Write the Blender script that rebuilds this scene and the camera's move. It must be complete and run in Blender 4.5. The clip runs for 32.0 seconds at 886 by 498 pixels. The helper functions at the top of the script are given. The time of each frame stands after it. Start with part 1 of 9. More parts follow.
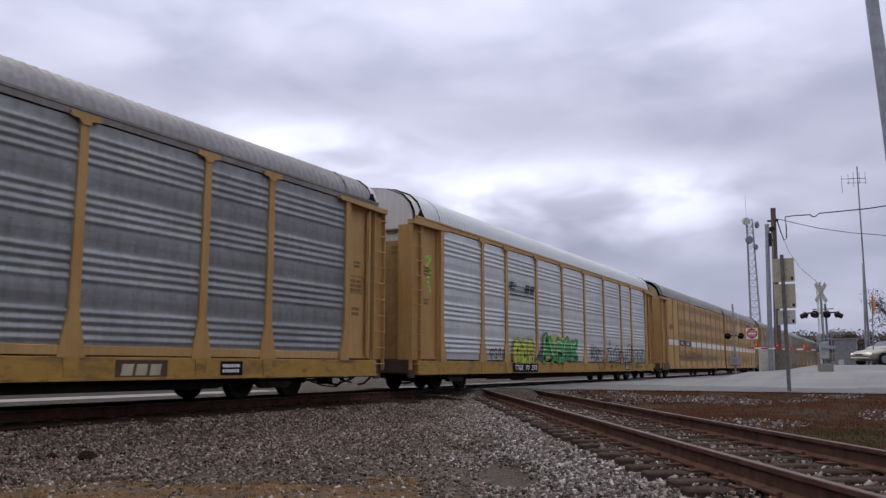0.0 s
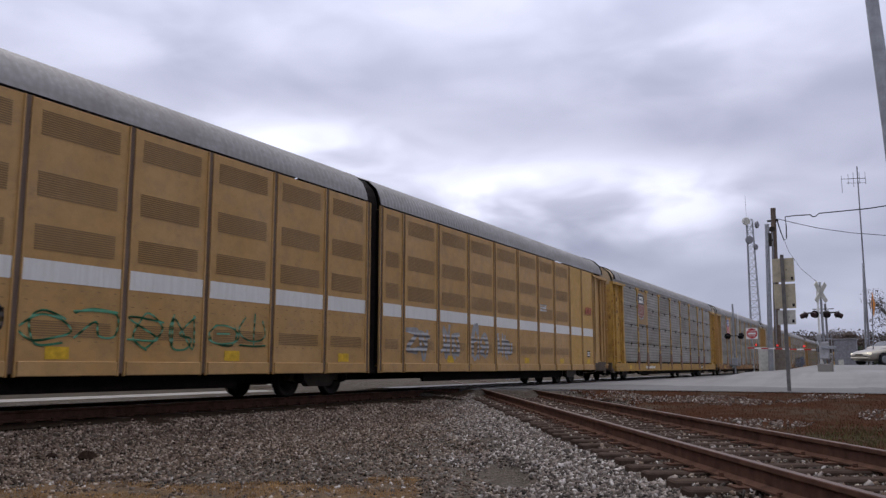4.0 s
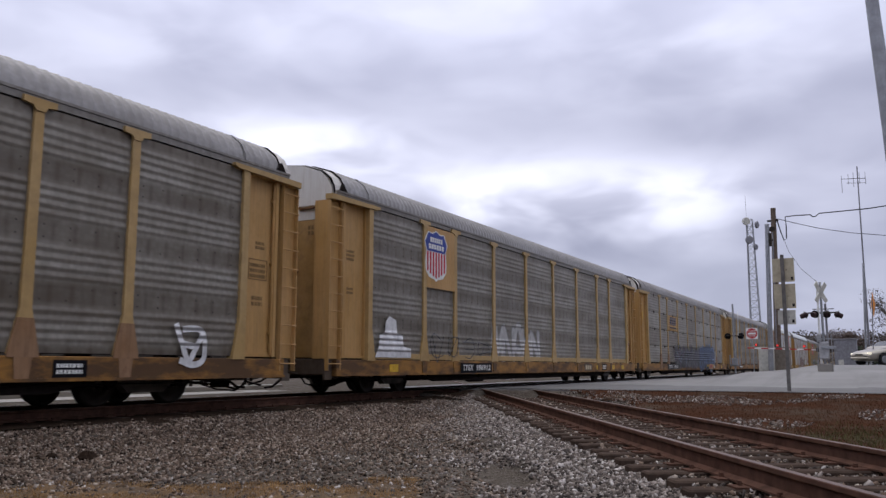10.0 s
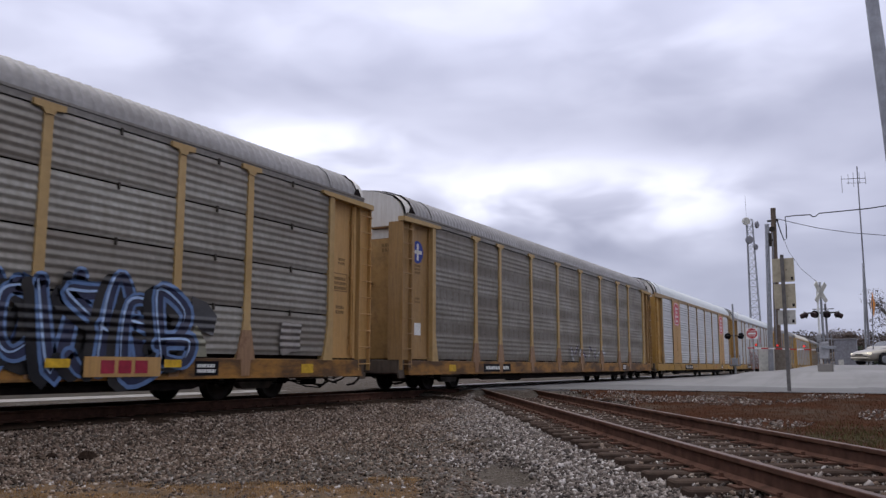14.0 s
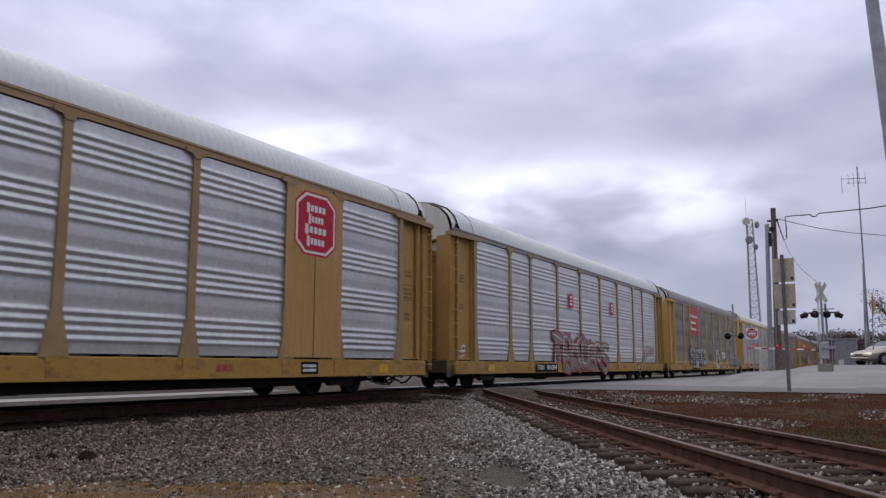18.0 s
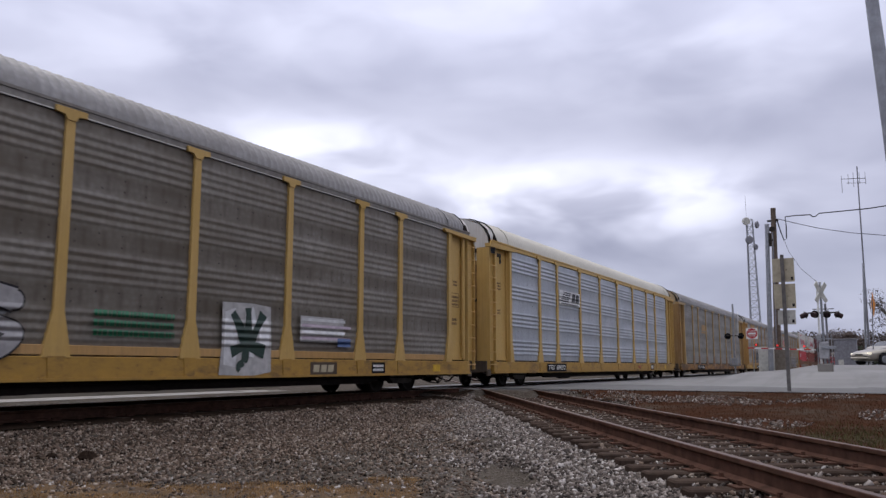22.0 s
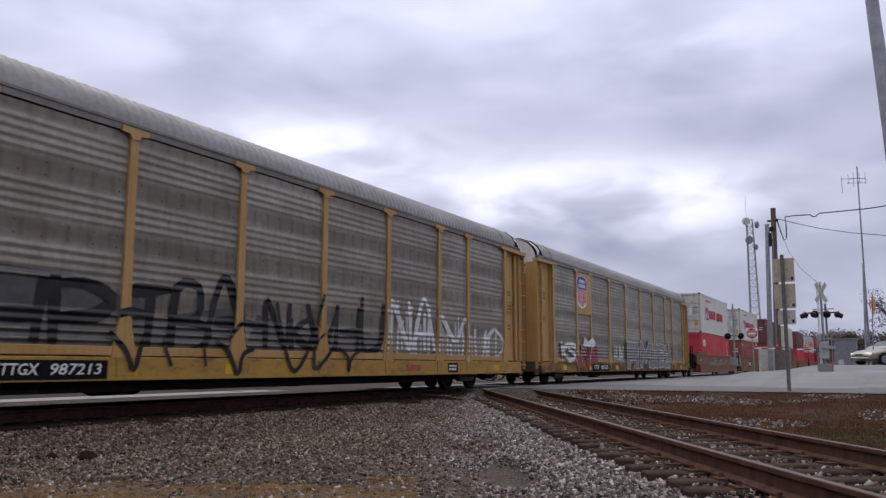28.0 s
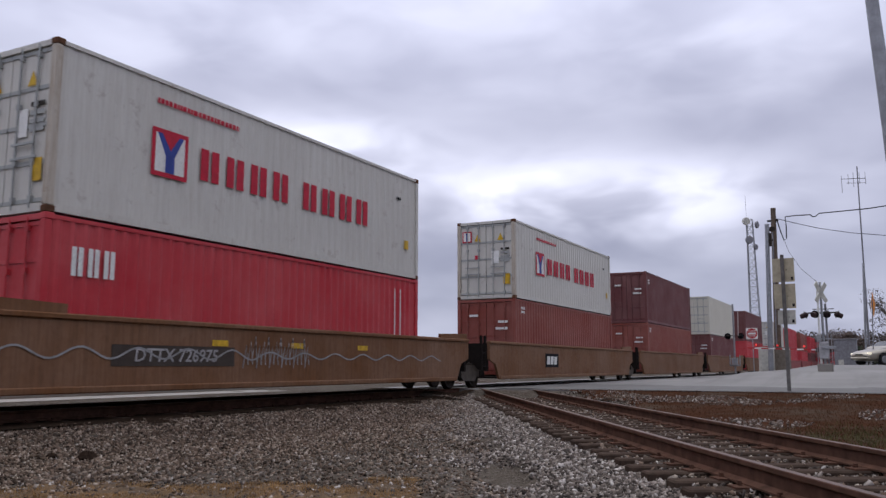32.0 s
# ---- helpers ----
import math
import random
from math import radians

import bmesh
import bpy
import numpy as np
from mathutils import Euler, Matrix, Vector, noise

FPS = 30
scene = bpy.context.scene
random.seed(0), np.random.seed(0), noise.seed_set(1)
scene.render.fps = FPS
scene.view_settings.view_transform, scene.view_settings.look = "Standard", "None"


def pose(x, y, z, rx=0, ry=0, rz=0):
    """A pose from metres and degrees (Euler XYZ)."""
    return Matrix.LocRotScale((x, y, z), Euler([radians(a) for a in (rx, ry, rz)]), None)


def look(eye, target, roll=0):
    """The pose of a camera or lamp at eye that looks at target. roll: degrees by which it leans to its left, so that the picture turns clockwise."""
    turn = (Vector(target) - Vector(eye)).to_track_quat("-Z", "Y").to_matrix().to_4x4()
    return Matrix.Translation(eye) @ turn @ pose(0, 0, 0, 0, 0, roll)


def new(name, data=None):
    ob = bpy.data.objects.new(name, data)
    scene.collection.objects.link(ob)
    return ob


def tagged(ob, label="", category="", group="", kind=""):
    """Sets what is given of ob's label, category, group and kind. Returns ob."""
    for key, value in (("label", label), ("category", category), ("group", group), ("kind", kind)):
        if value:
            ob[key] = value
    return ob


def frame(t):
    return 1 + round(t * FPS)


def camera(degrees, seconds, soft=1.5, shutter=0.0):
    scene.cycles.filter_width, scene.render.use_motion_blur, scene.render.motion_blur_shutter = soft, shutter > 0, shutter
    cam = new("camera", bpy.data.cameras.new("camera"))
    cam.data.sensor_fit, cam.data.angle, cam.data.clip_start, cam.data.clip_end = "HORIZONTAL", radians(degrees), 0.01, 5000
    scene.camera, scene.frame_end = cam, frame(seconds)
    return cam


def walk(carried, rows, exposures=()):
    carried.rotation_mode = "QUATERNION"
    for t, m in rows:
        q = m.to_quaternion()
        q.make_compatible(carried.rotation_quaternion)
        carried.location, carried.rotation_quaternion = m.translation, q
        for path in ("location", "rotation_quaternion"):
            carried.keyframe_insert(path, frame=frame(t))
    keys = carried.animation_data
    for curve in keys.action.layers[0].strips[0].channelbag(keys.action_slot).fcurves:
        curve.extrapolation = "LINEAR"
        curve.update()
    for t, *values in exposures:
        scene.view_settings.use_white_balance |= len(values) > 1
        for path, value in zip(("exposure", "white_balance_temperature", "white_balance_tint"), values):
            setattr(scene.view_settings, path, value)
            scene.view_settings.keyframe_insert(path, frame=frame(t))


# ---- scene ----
# The train runs along x, towards -x; y points from the camera's side to the track; z = 0 is the top of rail.
EYE = (0.0, 0.0, 0.73)
YAW, PITCH, ROLL = 27.853, 8.048, 0.045
cam = camera(56.36, 32.0, soft=1.4, shutter=0.08)
AIM = (math.cos(radians(YAW)) * math.cos(radians(PITCH)), math.sin(radians(YAW)) * math.cos(radians(PITCH)), EYE[2] + math.sin(radians(PITCH)))
walk(cam, [(0.0, look(EYE, AIM, ROLL)), (32.0, look(EYE, AIM, ROLL))],
     [(0.0, -0.05), (1.0, 0.0), (2.0, -0.02), (6.0, -0.03), (7.0, 0.06), (8.0, 0.02), (9.0, 0.05), (11.0, 0.03), (13.0, 0.05), (14.0, 0.05), (17.0, 0.03), (19.0, -0.12), (21.0, -0.05), (22.0, 0.0), (23.0, 0.06), (24.0, -0.05), (28.0, 0.0), (29.0, 0.06), (31.0, 0.05), (32.0, -0.02)])

# ---- sky and light: a bright overcast day ----
SUN_EL, SUN_AZ = 62.0, 30.0
scene.view_settings.exposure = 0.0


def overcast():
    w = bpy.data.worlds.new("overcast")
    scene.world = w
    w.use_nodes = True
    nt = w.node_tree
    nt.nodes.clear()
    sky = nt.nodes.new("ShaderNodeTexSky")
    sky.sky_type, sky.sun_disc = "NISHITA", False
    sky.sun_elevation, sky.sun_rotation = radians(SUN_EL), radians(SUN_AZ)
    sky.air_density, sky.dust_density = 1.0, 3.0
    clear = nt.nodes.new("ShaderNodeBackground")
    clear.inputs[1].default_value = 0.05
    nt.links.new(sky.outputs[0], clear.inputs[0])
    tc = nt.nodes.new("ShaderNodeTexCoord")
    sep = nt.nodes.new("ShaderNodeSeparateXYZ")
    nt.links.new(tc.outputs["Generated"], sep.inputs[0])
    ramp = nt.nodes.new("ShaderNodeValToRGB")
    e = ramp.color_ramp.elements
    e[0].position, e[0].color = 0.0, (0.40, 0.42, 0.56, 1)
    e[1].position, e[1].color = 1.0, (1.45, 1.45, 1.55, 1)
    for p, c in ((0.08, (0.362, 0.385, 0.525)), (0.20, (0.39, 0.405, 0.555)), (0.30, (0.46, 0.477, 0.64)), (0.42, (0.605, 0.628, 0.83)), (0.62, (0.96, 0.98, 1.18))):
        n = e.new(p)
        n.color = (*c, 1)
    nt.links.new(sep.outputs[2], ramp.inputs[0])
    cloud = nt.nodes.new("ShaderNodeBackground")
    cloud.inputs[1].default_value = 1.0
    nt.links.new(ramp.outputs[0], cloud.inputs[0])
    mix = nt.nodes.new("ShaderNodeMixShader")
    mix.inputs[0].default_value = 0.93
    nt.links.new(clear.outputs[0], mix.inputs[1])
    nt.links.new(cloud.outputs[0], mix.inputs[2])
    out = nt.nodes.new("ShaderNodeOutputWorld")
    nt.links.new(mix.outputs[0], out.inputs[0])


overcast()
sun_data = bpy.data.lights.new("sun", "SUN")
sun_data.energy, sun_data.angle, sun_data.color = 0.6, radians(30), (1.0, 0.96, 0.9)
sun = new("sun", sun_data)
sun.matrix_world = look((0, 0, 60), (-21, -37, 60 - 43 * math.tan(radians(SUN_EL))))

# ---- materials ----


class Nodes:
    """A small builder of node trees on one Principled surface."""

    def __init__(self, name):
        self.m = bpy.data.materials.new(name)
        self.m.use_nodes = True
        self.t = self.m.node_tree
        self.b = self.t.nodes["Principled BSDF"]
        self.tc = self.shift = None

    def add(self, kind, **inputs):
        n = self.t.nodes.new(kind)
        for k, v in inputs.items():
            s = n.inputs[int(k[1:])] if k[0] == "i" and k[1:].isdigit() else n.inputs[k]
            if isinstance(v, bpy.types.NodeSocket):
                self.t.links.new(v, s)
            else:
                s.default_value = v
        return n

    def link(self, a, b):
        self.t.links.new(a, b)

    def coords(self, which="Object", scale=(1, 1, 1)):
        if self.tc is None:
            self.tc = self.t.nodes.new("ShaderNodeTexCoord")
        mp = self.t.nodes.new("ShaderNodeMapping")
        mp.inputs["Scale"].default_value = scale
        if which == "Object":
            if self.shift is None:
                info = self.t.nodes.new("ShaderNodeObjectInfo")
                v = self.t.nodes.new("ShaderNodeVectorMath")
                v.operation = "SCALE"
                v.inputs[0].default_value = (31.0, 17.0, 23.0)
                self.link(info.outputs["Random"], v.inputs["Scale"])
                w = self.t.nodes.new("ShaderNodeVectorMath")
                self.link(v.outputs[0], w.inputs[0])
                self.link(self.tc.outputs["Object"], w.inputs[1])
                self.shift = w.outputs[0]
            self.link(self.shift, mp.inputs[0])
        else:
            self.link(self.tc.outputs[which], mp.inputs[0])
        return mp.outputs[0]

    def noise(self, scale, detail=4.0, rough=0.55, stretch=(1, 1, 1), which="Object"):
        n = self.add("ShaderNodeTexNoise", Scale=scale, Detail=detail, Roughness=rough)
        self.link(self.coords(which, stretch), n.inputs["Vector"])
        return n.outputs["Fac"]

    def voronoi(self, scale, stretch=(1, 1, 1), feature="F1", which="Object"):
        n = self.add("ShaderNodeTexVoronoi", Scale=scale)
        n.feature = feature
        self.link(self.coords(which, stretch), n.inputs["Vector"])
        return n

    def ramp(self, fac, stops):
        r = self.t.nodes.new("ShaderNodeValToRGB")
        e = r.color_ramp.elements
        while len(e) < len(stops):
            e.new(0.5)
        for el, (p, c) in zip(e, stops):
            el.position = p
            el.color = (*c, 1) if isinstance(c, tuple) else (c, c, c, 1)
        self.link(fac, r.inputs[0])
        return r.outputs[0]

    def mix(self, fac, a, b, mode="MIX"):
        n = self.t.nodes.new("ShaderNodeMix")
        n.data_type, n.blend_type = "RGBA", mode
        for v, s in ((fac, n.inputs[0]), (a, n.inputs[6]), (b, n.inputs[7])):
            if isinstance(v, bpy.types.NodeSocket):
                self.link(v, s)
            elif isinstance(v, tuple):
                s.default_value = (*v, 1)
            else:
                s.default_value = v
        return n.outputs[2]

    def math(self, op, a, b=0.0):
        n = self.t.nodes.new("ShaderNodeMath")
        n.operation = op
        for v, s in ((a, n.inputs[0]), (b, n.inputs[1])):
            if isinstance(v, bpy.types.NodeSocket):
                self.link(v, s)
            else:
                s.default_value = v
        return n.outputs[0]

    def bump(self, height, strength=0.3, dist=0.01):
        n = self.add("ShaderNodeBump", Strength=strength, Distance=dist, Height=height)
        self.link(n.outputs[0], self.b.inputs["Normal"])

    def set(self, color=None, rough=None, metal=None, spec=None):
        for v, k in ((color, "Base Color"), (rough, "Roughness"), (metal, "Metallic"), (spec, "Specular IOR Level")):
            if v is None:
                continue
            if isinstance(v, bpy.types.NodeSocket):
                self.link(v, self.b.inputs[k])
            else:
                self.b.inputs[k].default_value = (*v, 1) if isinstance(v, tuple) else v
        return self.m


def lerp3(a, b, f):
    return tuple(x + (y - x) * f for x, y in zip(a, b))


def painted(name, col, dirt=(0.10, 0.075, 0.05), amount=0.5, rough=0.55, streak=True, rust=0.0, spec=0.3):
    """Weathered paint: faded patches, dirt running down, specks of rust."""
    n = Nodes(name)
    big = n.noise(0.55, 5, 0.6)
    fine = n.noise(9, 5, 0.65)
    c = n.mix(n.ramp(big, ((0.3, 0.0), (0.75, 1.0))), lerp3(col, dirt, 0.18), lerp3(col, (0.75, 0.72, 0.66), 0.10))
    run = n.noise(3.0, 6, 0.7, (6, 6, 0.35) if streak else (1, 1, 1))
    c = n.mix(n.math("MULTIPLY", n.ramp(run, ((0.42, 0.0), (0.78, 1.0))), amount), c, dirt)
    c = n.mix(n.math("MULTIPLY", n.ramp(fine, ((0.5, 0.0), (0.8, 1.0))), amount * 0.5), c, lerp3(dirt, col, 0.3))
    if rust:
        sp = n.ramp(n.noise(2.2, 8, 0.75), ((0.58, 0.0), (0.66, 1.0)))
        c = n.mix(n.math("MULTIPLY", sp, rust), c, (0.12, 0.045, 0.02))
    n.bump(fine, 0.12, 0.01)
    return n.set(c, n.ramp(fine, ((0.3, rough - 0.1), (0.7, rough + 0.15))), 0.0, spec)


def galvanised(name, col, dirt, amount, metal=0.55, rough=0.5, spread=0.22, flats=0.0):
    """Ribbed zinc sheet: mottled sheen under a film of grime."""
    n = Nodes(name)
    big = n.noise(0.8, 4, 0.6, (1, 1, 1.6))
    sp = n.voronoi(9).outputs["Distance"]
    run = n.noise(2.0, 5, 0.6, (2.2, 2.2, 0.5))
    fine = n.noise(14, 4, 0.6)
    film = n.noise(1.1, 5, 0.6, (0.35, 1, 2.2))
    c = n.mix(n.ramp(sp, ((0.0, 0.0), (0.7, 1.0))), lerp3(col, (1, 1, 1), 0.06), lerp3(col, (0, 0, 0), 0.14))
    c = n.mix(n.math("MULTIPLY", n.ramp(film, ((0.35, 0.0), (0.65, 1.0))), amount), c, dirt)
    c = n.mix(n.math("MULTIPLY", n.ramp(run, ((0.45, 0.0), (0.75, 1.0))), amount * 0.7), c, lerp3(dirt, (0, 0, 0), 0.25))
    c = n.mix(n.math("MULTIPLY", n.ramp(big, ((0.45, 0.0), (0.7, 1.0))), amount * 0.35), c, lerp3(dirt, col, 0.5))
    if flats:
        # darker tint on the flat strips between the ribs, with drips below the vent holes
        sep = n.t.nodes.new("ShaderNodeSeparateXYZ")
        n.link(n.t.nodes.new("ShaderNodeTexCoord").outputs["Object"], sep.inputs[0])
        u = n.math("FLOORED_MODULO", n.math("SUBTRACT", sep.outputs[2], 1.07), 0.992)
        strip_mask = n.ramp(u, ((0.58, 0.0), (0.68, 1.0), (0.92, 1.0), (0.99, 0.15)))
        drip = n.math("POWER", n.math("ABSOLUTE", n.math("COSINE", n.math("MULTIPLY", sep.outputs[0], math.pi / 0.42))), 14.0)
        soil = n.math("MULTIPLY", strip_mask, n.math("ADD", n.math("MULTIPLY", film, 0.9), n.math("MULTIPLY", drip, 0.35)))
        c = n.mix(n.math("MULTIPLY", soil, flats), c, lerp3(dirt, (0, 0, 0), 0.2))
    tone = n.t.nodes.new("ShaderNodeObjectInfo").outputs["Random"]
    c = n.mix(n.math("MULTIPLY", tone, spread), c, lerp3(dirt, (0, 0, 0), 0.35))
    n.bump(fine, 0.08, 0.01)
    return n.set(c, n.ramp(big, ((0.3, rough - 0.08), (0.7, rough + 0.15))), metal * (1 - amount * 0.6), 0.4)


def plain(name, col, rough=0.5, metal=0.0, var=0.25, scale=6.0, bump=0.1, spec=0.2):
    n = Nodes(name)
    a, b = n.noise(scale, 5, 0.6), n.noise(scale * 0.12, 3, 0.5)
    c = n.mix(n.ramp(a, ((0.3, 0.0), (0.7, 1.0))), lerp3(col, (0, 0, 0), var), tuple(min(0.9, p * (1 + var)) for p in col))
    c = n.mix(n.math("MULTIPLY", b, var), c, tuple(min(p * 1.7, p * 0.5 + q * 0.5) for p, q in zip(col, (0.1, 0.08, 0.06))))
    n.bump(a, bump, 0.01)
    return n.set(c, rough, metal, spec)


def glow(name, col, strength):
    n = Nodes(name)
    n.b.inputs["Emission Color"].default_value = (*col, 1)
    n.b.inputs["Emission Strength"].default_value = strength
    return n.set(col, 0.3)


def worn_sill(name, col, dirt, keep):
    """Sill paint in long patches, with road dirt and rust between them."""
    n = Nodes(name)
    a, b, f = n.noise(1.0, 5, 0.65, (0.8, 1, 2.2)), n.noise(3.2, 6, 0.7, (1, 1, 2.0)), n.noise(16, 4, 0.65)
    c = n.mix(n.ramp(b, ((0.35, 0.0), (0.65, 1.0))), col, lerp3(col, dirt, 0.35))
    c = n.mix(n.ramp(a, ((keep - 0.08, 0.0), (keep + 0.08, 0.9))), c, dirt)
    c = n.mix(n.math("MULTIPLY", n.ramp(b, ((0.58, 0.0), (0.68, 1.0))), 0.6), c, (0.13, 0.055, 0.025))
    c = n.mix(n.math("MULTIPLY", f, 0.35), c, lerp3(dirt, col, 0.2))
    n.bump(f, 0.15, 0.01)
    return n.set(c, 0.6, 0.0, 0.25)


YELLOW = painted("rack_yellow", (0.475, 0.262, 0.070), amount=0.42)
POST_PAINT = painted("post_straw", (0.44, 0.285, 0.10), (0.13, 0.085, 0.05), amount=0.4, rust=0.15, streak=False)
YELLOW_GOLD = painted("rack_gold", (0.41, 0.225, 0.038), (0.13, 0.085, 0.04), amount=0.4, streak=False, rust=0.12)
POST_TAN = painted("post_tan", (0.33, 0.215, 0.09), (0.12, 0.085, 0.055), amount=0.45, rust=0.1, streak=False)
SILL_YELLOW = worn_sill("sill_clean", (0.45, 0.26, 0.05), (0.12, 0.075, 0.042), 0.62)
YELLOW_CLEAN = painted("rack_yellow_clean", (0.55, 0.345, 0.085), amount=0.22, rust=0.12)
YELLOW2 = painted("rack_yellow_grimy", (0.34, 0.19, 0.055), amount=0.55, rust=0.25)
YELLOW_FRESH = painted("rack_yellow_fresh", (0.50, 0.29, 0.04), (0.15, 0.06, 0.03), amount=0.75, rust=1.0, streak=False)
SILL_PAINT = worn_sill("sill_grimy", (0.36, 0.175, 0.036), (0.060, 0.034, 0.020), 0.5)
OCHRE = painted("ochre_panel", (0.44, 0.245, 0.068), (0.16, 0.115, 0.075), amount=0.5, streak=False, rust=0.2)
OCHRE_BRIGHT = painted("ochre_fresh_panel", (0.48, 0.272, 0.050), amount=0.30, streak=False, rust=0.1)
OCHRE_DARK = painted("ochre_screen", (0.24, 0.135, 0.035), amount=0.3)
SILVER = galvanised("bright_zinc", (0.64, 0.65, 0.64), (0.39, 0.395, 0.39), 0.36, 0.62, 0.36, 0.12)
SILVER_BLUE = galvanised("bluish_zinc", (0.45, 0.475, 0.51), (0.28, 0.295, 0.315), 0.5, 0.7, 0.4, 0.12)
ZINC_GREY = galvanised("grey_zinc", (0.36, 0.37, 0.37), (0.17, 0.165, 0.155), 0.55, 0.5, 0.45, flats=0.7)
ZINC_SHEET = galvanised("patchy_zinc", (0.35, 0.335, 0.29), (0.15, 0.12, 0.09), 0.55, 0.5, 0.45, 0.55)
RAIL_ZINC = galvanised("top_rail_zinc", (0.25, 0.235, 0.21), (0.12, 0.10, 0.08), 0.5, 0.4, 0.5)
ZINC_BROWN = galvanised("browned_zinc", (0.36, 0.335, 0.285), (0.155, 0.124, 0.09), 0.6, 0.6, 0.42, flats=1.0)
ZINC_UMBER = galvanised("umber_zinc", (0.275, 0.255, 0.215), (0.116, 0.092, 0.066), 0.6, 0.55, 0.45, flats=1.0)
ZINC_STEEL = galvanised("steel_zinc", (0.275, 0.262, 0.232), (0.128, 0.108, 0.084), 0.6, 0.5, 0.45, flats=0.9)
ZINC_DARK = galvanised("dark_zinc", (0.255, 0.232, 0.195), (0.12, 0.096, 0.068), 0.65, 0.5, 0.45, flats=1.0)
ROOF_GREY = galvanised("roof_grey", (0.335, 0.325, 0.325), (0.18, 0.165, 0.15), 0.5, 0.35, 0.55)
ROOF_WHITE = painted("roof_white", (0.60, 0.63, 0.64), (0.34, 0.36, 0.36), 0.4)
ROOF_CREAM = painted("roof_cream", (0.58, 0.55, 0.47), (0.35, 0.32, 0.27), 0.4)
WHITE = painted("white_paint", (0.68, 0.68, 0.66), (0.36, 0.33, 0.29), 0.4)
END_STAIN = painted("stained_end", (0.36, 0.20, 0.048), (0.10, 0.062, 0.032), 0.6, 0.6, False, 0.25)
END_FADED = painted("faded_end", (0.42, 0.32, 0.19), (0.16, 0.10, 0.06), 0.6, 0.6, True, 0.35)
END_WHITE = painted("end_white", (0.60, 0.59, 0.56), (0.33, 0.27, 0.20), 0.5)
STENCIL = plain("faded_stencil", (0.19, 0.115, 0.045), 0.6, 0.0, 0.35)
BLACK = plain("black_paint", (0.008, 0.008, 0.010), 0.6, 0.0, 0.25, 6, 0.1, 0.06)
NAVY = plain("navy_paint", (0.02, 0.022, 0.05), 0.5)
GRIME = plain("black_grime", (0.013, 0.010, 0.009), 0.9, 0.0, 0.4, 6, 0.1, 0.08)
STEEL_DARK = plain("dark_steel", (0.03, 0.024, 0.02), 0.7, 0.2, 0.4)
BEAM_BROWN = painted("beam_brown", (0.07, 0.045, 0.026), (0.025, 0.018, 0.013), 0.6, 0.75, True, 0.3)
TRUCK_STEEL = plain("truck_steel", (0.075, 0.062, 0.052), 0.5, 0.3, 0.6, 3.0)
WHEEL = plain("wheel_steel", (0.03, 0.024, 0.02), 0.55, 0.5, 0.4)
LETTER = plain("white_letter", (0.72, 0.72, 0.70), 0.6, 0, 0.25, 30)
RED_LOGO = plain("logo_red", (0.48, 0.016, 0.04), 0.5, 0, 0.2)
BLUE_LOGO = plain("logo_blue", (0.035, 0.06, 0.28), 0.5, 0, 0.2)
FADED_RED = plain("logo_faded_red", (0.34, 0.09, 0.05), 0.6, 0, 0.35)
STICKER = plain("yellow_sticker", (0.58, 0.36, 0.025), 0.5, 0, 0.3, 9)
RUST = plain("rust", (0.11, 0.045, 0.022), 0.85, 0, 0.5)
WELL_BROWN = painted("well_brown", (0.175, 0.072, 0.025), (0.06, 0.031, 0.017), 0.6, 0.62, True, 0.3, 0.15)
WELL_RED = painted("well_red", (0.30, 0.03, 0.03), (0.08, 0.03, 0.03), 0.4, 0.5)
BOX_WHITE = painted("container_white", (0.585, 0.575, 0.535), (0.33, 0.29, 0.24), 0.35, 0.5, True, 0.25)
BOX_POST = painted("container_rusty_edge", (0.52, 0.48, 0.41), (0.20, 0.12, 0.07), 0.7, 0.6, True, 0.5)
BOX_RED = painted("container_red", (0.50, 0.017, 0.032), (0.22, 0.02, 0.025), 0.3, 0.45)
BOX_RUST = painted("container_brown_red", (0.24, 0.045, 0.03), (0.11, 0.03, 0.022), 0.4, 0.5)
BOX_MAROON = painted("container_maroon", (0.13, 0.022, 0.024), (0.06, 0.018, 0.018), 0.4, 0.5)
BOX_CREAM = painted("container_cream", (0.58, 0.56, 0.48), (0.34, 0.31, 0.25), 0.35, 0.5)
FRAME_GREY = painted("door_grey", (0.34, 0.36, 0.36), (0.22, 0.2, 0.17), 0.4)


def ground_soil():
    n = Nodes("soil_and_grit")
    v = n.voronoi(26)
    big, mid = n.noise(0.35, 5, 0.6), n.noise(2.4, 5, 0.6)
    c = n.ramp(v.outputs["Color"], ((0.0, (0.045, 0.038, 0.032)), (0.5, (0.085, 0.072, 0.06)), (1.0, (0.17, 0.155, 0.14))))
    c = n.mix(n.ramp(mid, ((0.4, 0.0), (0.7, 0.8))), c, (0.055, 0.040, 0.028))
    c = n.mix(n.ramp(big, ((0.45, 0.0), (0.65, 0.7))), c, (0.10, 0.085, 0.07))
    n.bump(v.outputs["Distance"], 0.8, 0.03)
    return n.set(c, 1.0, 0.0, 0.04)


